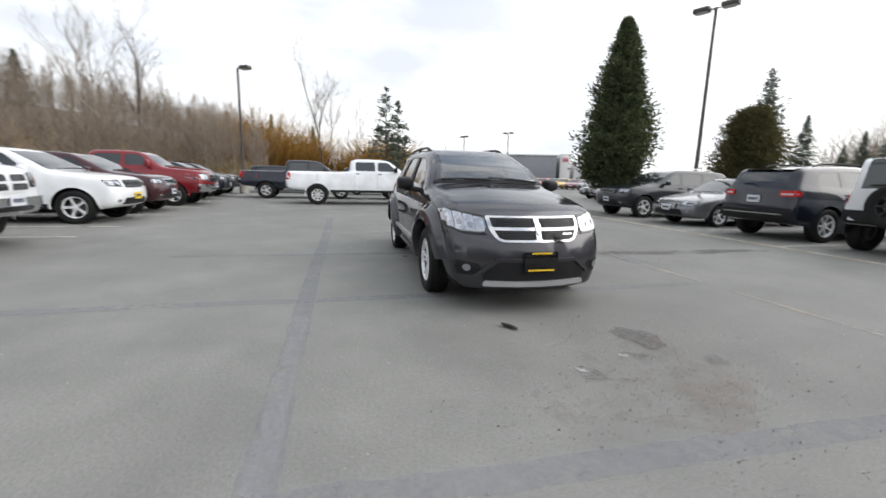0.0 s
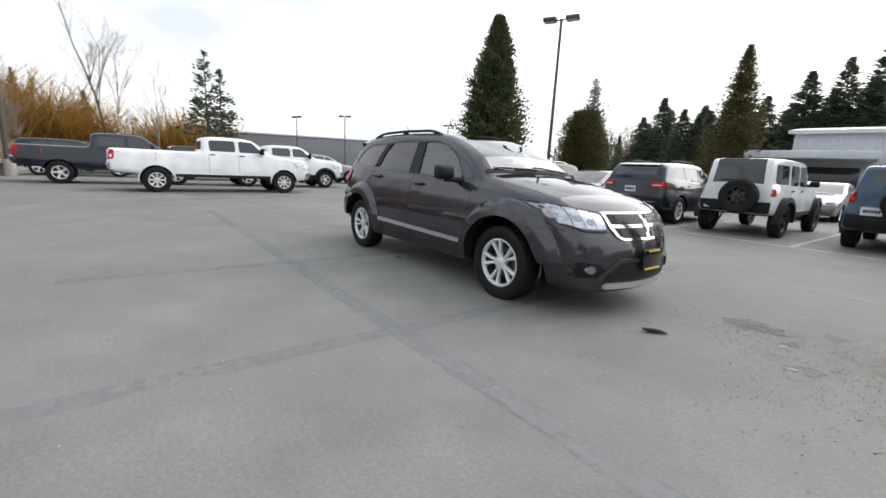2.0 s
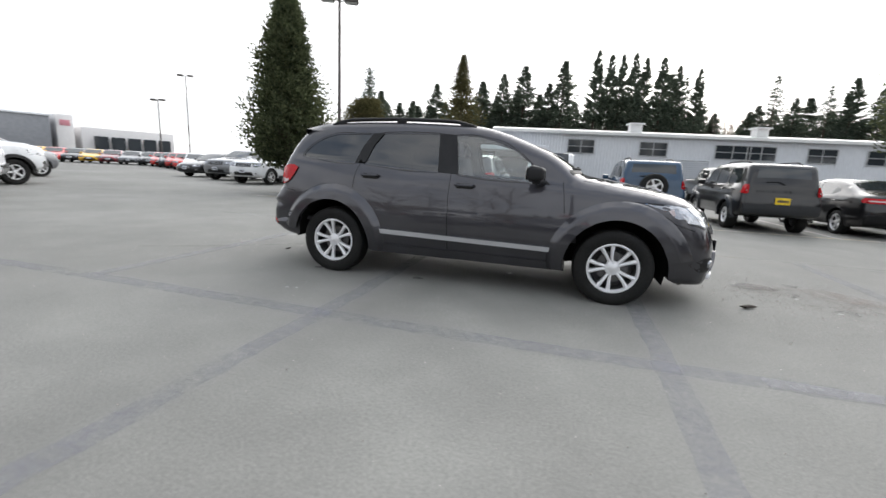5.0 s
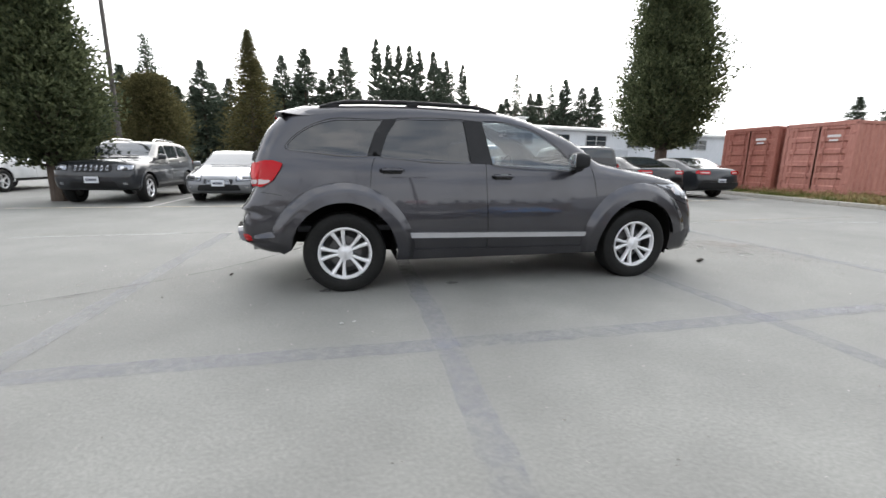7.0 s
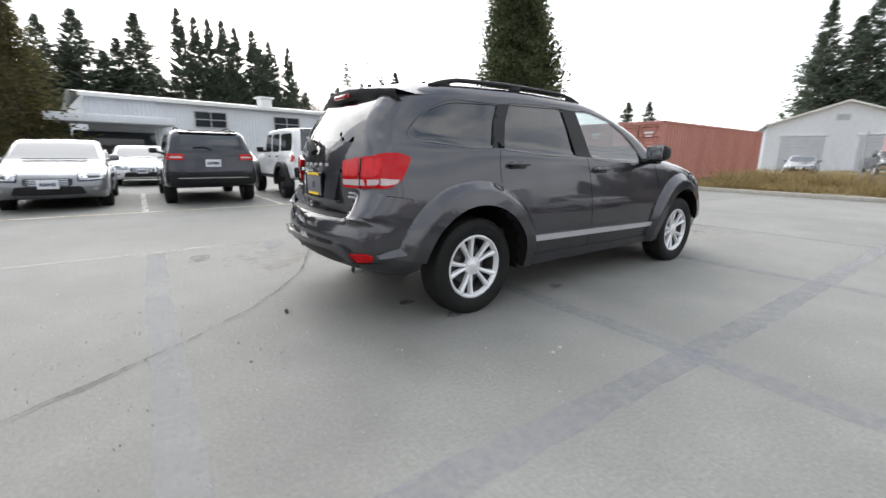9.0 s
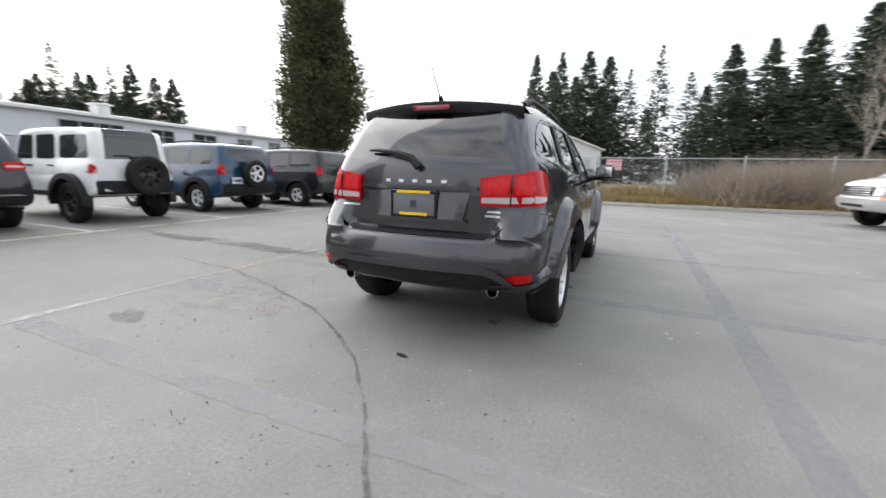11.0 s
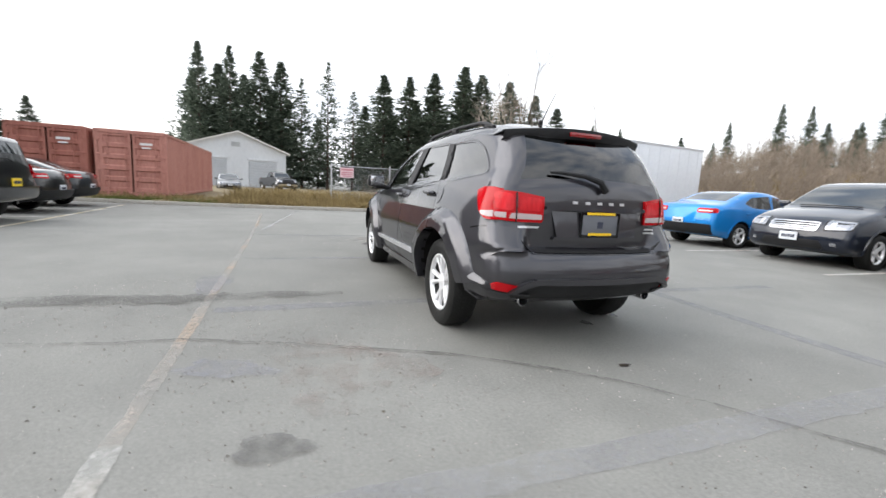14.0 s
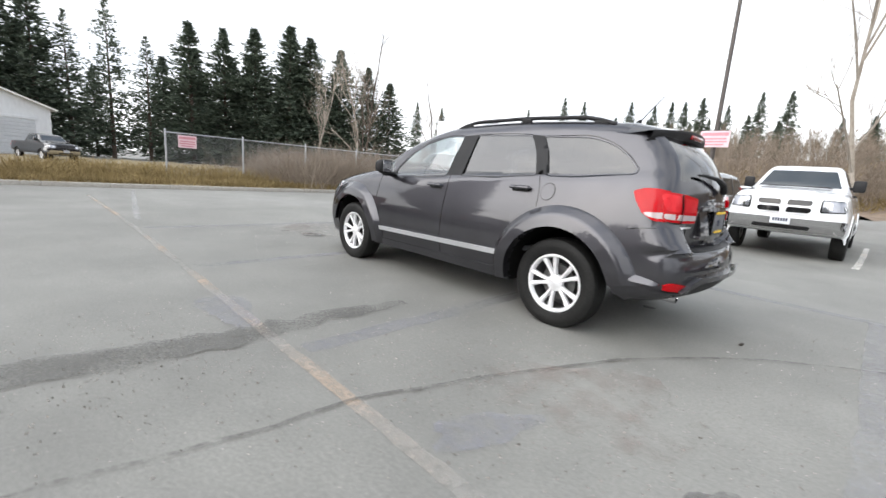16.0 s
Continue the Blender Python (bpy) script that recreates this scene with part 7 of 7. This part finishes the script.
def cargo_box(car):
    bm = bmesh.new()
    box(bm, (5.6, 2.36, 2.45), (-2.62, 0, 2.07), 0.03)
    b = part("cargo_box", bm, BOX_WHITE, car, "white smooth cargo box")
    for z in (0.87, 3.26):
        for s in (1, -1):
            bm = bmesh.new()
            box(bm, (5.62, 0.03, 0.09), (-2.62, s * 1.185, z), 0.008, seg=1)
            part("edge_rail", bm, SATIN_SILVER, b)
    for k in range(9):
        for s in (1, -1):
            bm = bmesh.new()
            box(bm, (0.012, 0.012, 2.3), (-5.1 + k * 0.60, s * 1.183, 2.02), 0.002, seg=1)
            part("panel_rib", bm, BOX_WHITE, b)
    bm = bmesh.new()
    for s in (1, -1):
        box(bm, (5.4, 0.08, 0.20), (-2.5, s * 0.42, 0.72), 0.01, seg=1)
    part("chassis_rail", bm, UNDER, car)
    for s in (1, -1):
        wheel(car, (-1.95, s * 0.86, .358), .37, .21, .24, "steel", turned=s < 0, material=SATIN_SILVER, sides=32)
    bm = bmesh.new()
    box(bm, (0.5, 2.2, 0.10), (-5.3, 0, 0.62), 0.02)
    part("rear_step", bm, BLACK_PLASTIC, car)


cargo_box(truck)

# ---- cars farther off ----
parked("sedan", "bright_red", 6.0, -25.0, 80, "red car seen between the parked vehicles", "car", "sedan", fine=.12)
parked("suv", "white", 2.4, -25.5, 80, "white suv seen between the parked vehicles", "suv", "suv", fine=.12)
parked("sedan", "bright_red", -1.2, -25.2, 80, "red car seen between the parked vehicles", "car", "sedan", fine=.12)
parked("suv", "red", -9.0, -24.5, 90, "dark red suv seen between the parked vehicles", "suv", "suv", fine=.12)
for k, (x, y, c) in enumerate(((-50, 25.2, "yellow"), (-48, 27.6, "black"), (-45, 29.2, "red"), (-42, 31, "black"), (-34.5, 27.5, "bright_red"), (-28.5, 23.8, "white"), (-49, 26.4, "bright_red"), (-46.5, 28.4, "yellow"), (-43.5, 30.1, "silver"), (-39.0, 29.8, "bright_red"), (-36.7, 28.7, "navy"), (-31.5, 25.6, "bright_red"))):
    parked("sedan", c, x, y, -48, f"{c.replace('_', ' ')} car in a far row across the lot", "car", "sedan", group="far row of cars", fine=.12)
for k, (x, y, c, kd) in enumerate(((-23.5, -5.0, "navy", "suv"), (-26.8, -4.6, "black", "suv"), (-30.0, -3.5, "charcoal", "suv"), (-22.0, .6, "charcoal", "small_suv"), (-25.5, 1.2, "silver", "sedan"), (-29.0, 2.0, "bright_red", "sedan"),
                                   (-21.5, 6.5, "silver", "suv"))):
    parked(kd, c, x, y, 90, f"{c.replace('_', ' ')} {'car' if kd == 'sedan' else 'suv'} behind the pickups", "car" if kd == "sedan" else "suv", "sedan" if kd == "sedan" else "suv", fine=.12)
for k, (x, y, c, kd) in enumerate(((-13.5, 14.0, "white", "suv"), (-16.5, 15.5, "silver", "suv"), (-20, 17.0, "black", "sedan"), (-3.2, 17.5, "white", "sedan"), (0.2, 18.2, "silver", "sedan"), (4.6, 19.0, "charcoal", "suv"), (8.6, 19.5, "black", "pickup"), (12.0, 20.0, "red", "suv"))):
    parked(kd, c, x, y, -90, f"{c.replace('_', ' ')} vehicle in the row by the building", "car", "parked_car", group="row by the building", fine=.12)
parked("pickup", "black", 40.0, 3.0, 200, "black pickup in front of the white shed", "pickup", "pickup_truck", fine=.12)
parked("sedan", "silver", 37.0, 7.0, 190, "silver car in front of the white shed", "car", "sedan", fine=.12)


# ---- marks on the asphalt ----
def worn(name, color, alpha_low, alpha_high, scale=9.0, rough=0.8, stain=None):
    """Thin worn paint or sealer: breaks up where it has rubbed away."""
    m = shader(name, color, rough)
    n, l = m.node_tree.nodes, m.node_tree.links
    b = n["Principled BSDF"]
    tc, a, c, mx, r = (n.new("ShaderNode" + k) for k in ("TexCoord", "TexNoise", "TexNoise", "Mix", "ValToRGB"))
    a.inputs["Scale"].default_value, a.inputs["Detail"].default_value, a.inputs["Roughness"].default_value = scale, 7, 0.7
    c.inputs["Scale"].default_value, c.inputs["Detail"].default_value = 1.3, 3
    l.new(tc.outputs["Object"], a.inputs["Vector"])
    l.new(tc.outputs["Object"], c.inputs["Vector"])
    mx.inputs[0].default_value = 0.45
    l.new(a.outputs["Fac"], mx.inputs[2])
    l.new(c.outputs["Fac"], mx.inputs[3])
    r.color_ramp.elements[0].position, r.color_ramp.elements[0].color = alpha_low, (0, 0, 0, 1)
    r.color_ramp.elements[1].position, r.color_ramp.elements[1].color = alpha_high, (1, 1, 1, 1)
    l.new(mx.outputs[0], r.inputs[0])
    l.new(r.outputs[0], b.inputs["Alpha"])
    if stain:
        cr = n.new("ShaderNodeValToRGB")
        cr.color_ramp.elements[0].position, cr.color_ramp.elements[0].color = 0.42, (*color, 1)
        cr.color_ramp.elements[1].position, cr.color_ramp.elements[1].color = 0.62, (*stain, 1)
        l.new(c.outputs["Fac"], cr.inputs[0])
        l.new(cr.outputs[0], b.inputs["Base Color"])
    return m


SEALER = worn("blue_grey_sealer", (0.170, 0.178, 0.248), 0.40, 0.95, 14, stain=(0.25, 0.25, 0.28))
PALE = worn("faded_pale_paint", (0.42, 0.42, 0.415), 0.35, 0.66, 16, stain=(0.30, 0.295, 0.29))
PALE_BAND = worn("rubbed_pale_sealer", (0.33, 0.33, 0.34), 0.37, 0.74, 16, stain=(0.23, 0.23, 0.235))
WHITE_LINE = worn("white_line_paint", (0.58, 0.58, 0.56), 0.33, 0.55, 20, stain=(0.44, 0.40, 0.35))
WHITE_WORN = worn("worn_white_line", (0.45, 0.45, 0.43), 0.35, 0.66, 18, stain=(0.34, 0.325, 0.30))
RUSTY_LINE = worn("rusty_line_paint", (0.35, 0.335, 0.315), 0.39, 0.68, 18, stain=(0.37, 0.295, 0.23))
YELLOW_LINE = worn("faded_yellow_line", (0.55, 0.46, 0.28), 0.33, 0.53, 18, stain=(0.54, 0.52, 0.48))
CRACK = worn("crack_filler", (0.078, 0.075, 0.070), 0.41, 0.63, 22, 0.9)
TAR = worn("rough_dark_patch", (0.080, 0.079, 0.075), 0.43, 0.60, 60, 0.95, stain=(0.13, 0.128, 0.12))
OIL = worn("oil_stain", (0.100, 0.098, 0.094), 0.38, 0.62, 12, 0.7)
PINK = worn("reddish_stain", (0.22, 0.175, 0.155), 0.48, 0.80, 6, 0.85)
LEAD = [0.0]


def strip(name, line, wide, material, label, jitter=0.0, seed=0, taper=False):
    """A thin band along a line on the ground, its edges a little uneven."""
    rng = np.random.default_rng(seed)
    p = evenly(rounded(line, 2) if len(line) > 2 else line, 0.12)
    d = np.gradient(p, axis=0)
    nn = np.c_[-d[:, 1], d[:, 0]] / (np.linalg.norm(d, axis=1)[:, None] + 1e-9)
    k = len(p)
    w = wide / 2 * (1 + jitter * rng.normal(size=(2, k)))
    if taper:
        w = w * np.sin(np.linspace(0.12, math.pi - 0.12, k)) ** 0.5
    mid = p + nn * (jitter * wide * 0.5 * rng.normal(size=k))[:, None]
    LEAD[0] += 0.0003
    z = 0.003 + LEAD[0]
    v = [(*q, z) for q in mid + nn * w[0][:, None]] + [(*q, z) for q in mid - nn * w[1][:, None]]
    f = [(k + i, k + i + 1, i + 1, i) for i in range(k - 1)]
    ob = place(name, v, f, material, sharp=0)
    ob.visible_shadow = False
    return tagged(ob, label, "ground mark", kind="structure")


def blot(name, x, y, rx, ry, turn, material, label, seed):
    rng = np.random.default_rng(seed)
    a = np.linspace(0, 2 * math.pi, 41)[:-1]
    r = 1 + 0.14 * np.sin(3 * a + rng.uniform(0, 6)) + 0.10 * np.sin(5 * a + rng.uniform(0, 6)) + 0.05 * rng.normal(size=40)
    c, s = math.cos(radians(turn)), math.sin(radians(turn))
    LEAD[0] += 0.0003
    z = 0.003 + LEAD[0]
    v = [(x, y, z)] + [(x + rx * q * math.cos(t) * c - ry * q * math.sin(t) * s, y + rx * q * math.cos(t) * s + ry * q * math.sin(t) * c, z) for t, q in zip(a, r)]
    ob = place(name, v, [(0, 1 + i, 1 + (i + 1) % 40) for i in range(40)], material, sharp=0)
    ob.visible_shadow = False
    return tagged(ob, label, "ground stain", kind="structure")


# old bay lines, sealed over
strip("sealed_line", [(-6.5, -2.06), (-3, -2.05), (0, -2.12), (3.4, -2.12), (6.5, -2.15)], .17, SEALER, "blue-grey sealed-over bay line", .06, 1)
strip("sealed_line", [(1.66, -5.2), (1.63, -3.2), (1.68, -2.0), (1.70, 2.6)], .16, SEALER, "blue-grey sealed-over bay line", .06, 2)
strip("sealed_line", [(-.90, -4.2), (-.85, -2.9), (-.80, -1.5), (-.80, 2.6)], .16, SEALER, "blue-grey sealed-over bay line", .06, 3)
strip("sealed_line", [(4.38, -2.1), (4.44, .2), (4.52, 2.6)], .17, SEALER, "blue-grey sealed-over bay line", .06, 4)
strip("pale_line", [(-3.27, 2.6), (-3.31, 1.2), (-3.31, -.3), (-3.33, -2.0)], .17, PALE_BAND, "faded pale bay line", .06, 5)
strip("bay_line", [(-6.2, 2.64), (-3.5, 2.68), (-2.7, 2.69)], .10, WHITE_WORN, "worn white bay line", .08, 16)
strip("bay_line", [(-2.7, 2.69), (2.4, 2.69), (6.0, 2.72), (10.2, 2.85)], .078, RUSTY_LINE, "worn pale line with rusty patches", .08, 6)
strip("pale_line", [(2.2, -2.12), (3.4, -2.12), (6.5, -2.15)], .12, PALE_BAND, "faded pale bay line", .08, 7)
strip("bay_line", [(5.4, 2.55), (9.7, 2.0), (12.0, 1.7)], .09, PALE, "faded pale bay line", .08, 8)
# the north and south rows
strip("edge_line", [(-9.0, 6.95), (0, 6.9), (6, 6.95), (12.6, 7.3)], .10, YELLOW_LINE, "faded yellow line along the row", .06, 10)
for k, x in enumerate((-6.1, -3.3, -.70, 1.95, 4.7, 7.4, 10.1)):
    strip("bay_line", [(x, 6.95), (x, 11.8)], .10, WHITE_LINE, "white bay line between parked cars", .04, 20 + k)
for k, x in enumerate((-19.5, -16.5, -13.5, -10.2, -7.4, -4.7, -3.1, -.45, 2.2, 4.9, 7.2)):
    strip("bay_line", [(x + .05, -6.45), (x, -8.2), (x - .05, -11.8)], .10, WHITE_LINE, "white bay line between parked cars", .04, 40 + k)
strip("bay_line", [(5.7, -6.9), (6.3, -6.8)], .10, WHITE_LINE, "short white bar by the truck", .04, 50)
strip("bay_line", [(3.0, -6.8), (3.4, -6.65)], .10, WHITE_LINE, "short white bar by the blue car", .04, 51)
# cracks and patches
strip("crack", [(-1.3, 4.0), (-1.40, 3.44), (-1.48, 3.1), (-1.46, 2.74), (-1.62, 2.3), (-1.72, 1.95), (-1.88, 1.58), (-2.15, .94), (-2.48, .46), (-2.76, .12), (-3.08, -.14), (-3.32, -.34), (-3.58, -.5), (-4.2, -.9)], .021, CRACK, "dark winding crack in the asphalt", .5, 60)
strip("rough_seam", [(-.25, 6.2), (-.36, 5.4), (-.28, 4.2), (-.36, 3.4), (-.42, 2.8), (-.34, 2.2), (-.42, 1.5)], .31, TAR, "rough dark strip of broken asphalt", .14, 61, True)
strip("crack", [(-9.0, -4.2), (-9.1, -2.4), (-10.0, -1.1), (-10.2, .8)], .05, CRACK, "dark crack across the lot", .5, 62)
blot("oil_stain", 3.14, .55, .23, .15, 10, OIL, "dark oval oil stain", 1)
blot("oil_stain", 3.64, -.22, .10, .085, 40, OIL, "small dark stain", 2)
blot("oil_stain", 3.63, .81, .085, .07, 0, OIL, "small dark stain", 3)
blot("oil_stain", 3.45, .30, .11, .03, 60, OIL, "small dark stain", 4)
blot("oil_stain", -2.89, 2.08, .15, .10, 80, OIL, "dark oil stain with ragged edges", 5)
blot("oil_stain", -1.76, -.42, .06, .045, 0, OIL, "fresh oil drip under the car", 6)
blot("oil_stain", -1.62, -.84, .05, .04, 0, OIL, "fresh oil drip under the car", 7)
blot("oil_stain", -.46, -.80, .06, .04, 0, OIL, "fresh oil drip under the car", 8)
blot("reddish_stain", 3.75, .1, .55, .75, 20, PINK, "faint reddish stain on worn asphalt", 11)
blot("reddish_stain", -2.2, 1.7, .6, .4, 30, PINK, "faint reddish stain on worn asphalt", 12)
blot("sealer_smear", -2.05, 2.36, .26, .12, 70, SEALER, "blue-grey smear of sealer", 13)
blot("sealer_smear", .15, 2.75, .42, .16, 0, SEALER, "blue-grey smear of sealer", 14)

# ---- litter and grit ----
BARKY = grain(shader("scrap_bark", (0.03, 0.022, 0.016), 0.9), (0.015, 0.012, 0.009), (0.05, 0.036, 0.026), (20, 90))
PAPER = grain(shader("paper_scrap", (0.4, 0.4, 0.38), 0.8), (0.34, 0.34, 0.32), (0.46, 0.46, 0.43), (20, 90))


def scrap(x, y, size, turn, material, name, label, seed, flat=0.2):
    rng = np.random.default_rng(seed)
    bm = bmesh.new()
    bmesh.ops.create_icosphere(bm, subdivisions=2, radius=1)
    for v in bm.verts:
        v.co *= 1 + 0.22 * rng.normal()
        v.co.x, v.co.y, v.co.z = v.co.x * size[0], v.co.y * size[1] + 0.3 * size[1] * math.sin(v.co.x * 3), v.co.z * size[0] * flat
    lo = min(v.co.z for v in bm.verts)
    for v in bm.verts:
        v.co.z -= lo
    ob = part(name, bm, material, None, m=pose(x, y, 0.001, 0, 0, turn), sharp=60)
    return tagged(ob, label, "litter")


scrap(2.74, -.41, (.085, .024), 25, BARKY, "bark_scrap", "dark curled strip of bark on asphalt", 1)
scrap(-2.57, -.08, (.04, .012), 75, BARKY, "wire_scrap", "small dark hooked scrap on asphalt", 2)
scrap(.44, -.10, (.03, .022), 10, PAPER, "paper_scrap", "small white scrap under the car", 3)
scrap(-1.48, -1.62, (.016, .012), 10, PAPER, "paper_scrap", "tiny white scrap on asphalt", 4)
scrap(3.57, -.24, (.045, .016), 30, PAPER, "flattened_scrap", "flattened white scrap on asphalt", 5, 0.06)
scrap(3.42, .2, (.034, .016), 50, PAPER, "flattened_scrap", "flattened white scrap on asphalt", 6, 0.06)
scrap(-1.39, -1.6, (.014, .01), 0, PAPER, "paper_scrap", "tiny white scrap on asphalt", 8)
scrap(4.3, -7.1, (.10, .06), 0, SIGN_RED, "red_scrap", "small red scrap behind the blue car", 9)


def grit():
    rng = np.random.default_rng(77)
    n = 1500
    x, y = rng.uniform(-7, 7, n), rng.uniform(-6.5, 6.5, n)
    # where the surface has broken up
    for cx, cy, wide, many in ((3.9, -.1, .75, 1500), (3.3, .5, .5, 500), (-2.1, 1.6, .70, 1300), (-1.2, 2.3, .6, 700), (-.35, 3.4, .45, 900), (-3.3, -.2, .6, 400)):
        x, y = np.r_[x, rng.normal(cx, wide, many)], np.r_[y, rng.normal(cy, wide, many)]
    keep = (np.abs(x) > 2.5) | (np.abs(y) > 0.95)
    x, y = x[keep], y[keep]
    n = len(x)
    s = rng.uniform(0.002, 0.0065, n) * np.where(rng.random(n) < 0.05, 1.7, 1)
    base = np.array([(1, 0, 0), (-0.5, 0.87, 0), (-0.5, -0.87, 0), (0.1, 0.1, 0.8)])
    a = rng.uniform(0, 6.3, n)
    c, q = np.cos(a), np.sin(a)
    v = np.stack([np.stack([x + s * (b[0] * c - b[1] * q), y + s * (b[0] * q + b[1] * c), s * b[2] + 0.002], 1) for b in base], 1).reshape(-1, 3)
    i = np.arange(n)[:, None] * 4
    f = np.concatenate([i + [0, 1, 3], i + [1, 2, 3], i + [2, 0, 3]])
    ob = place("grit", v, f, leafy("grit_stone", (0.16, 0.145, 0.13), (0.62, 0.58, 0.54)), sharp=0)
    tagged(ob, "loose pale grit on the asphalt", "grit", kind="stuff")


grit()
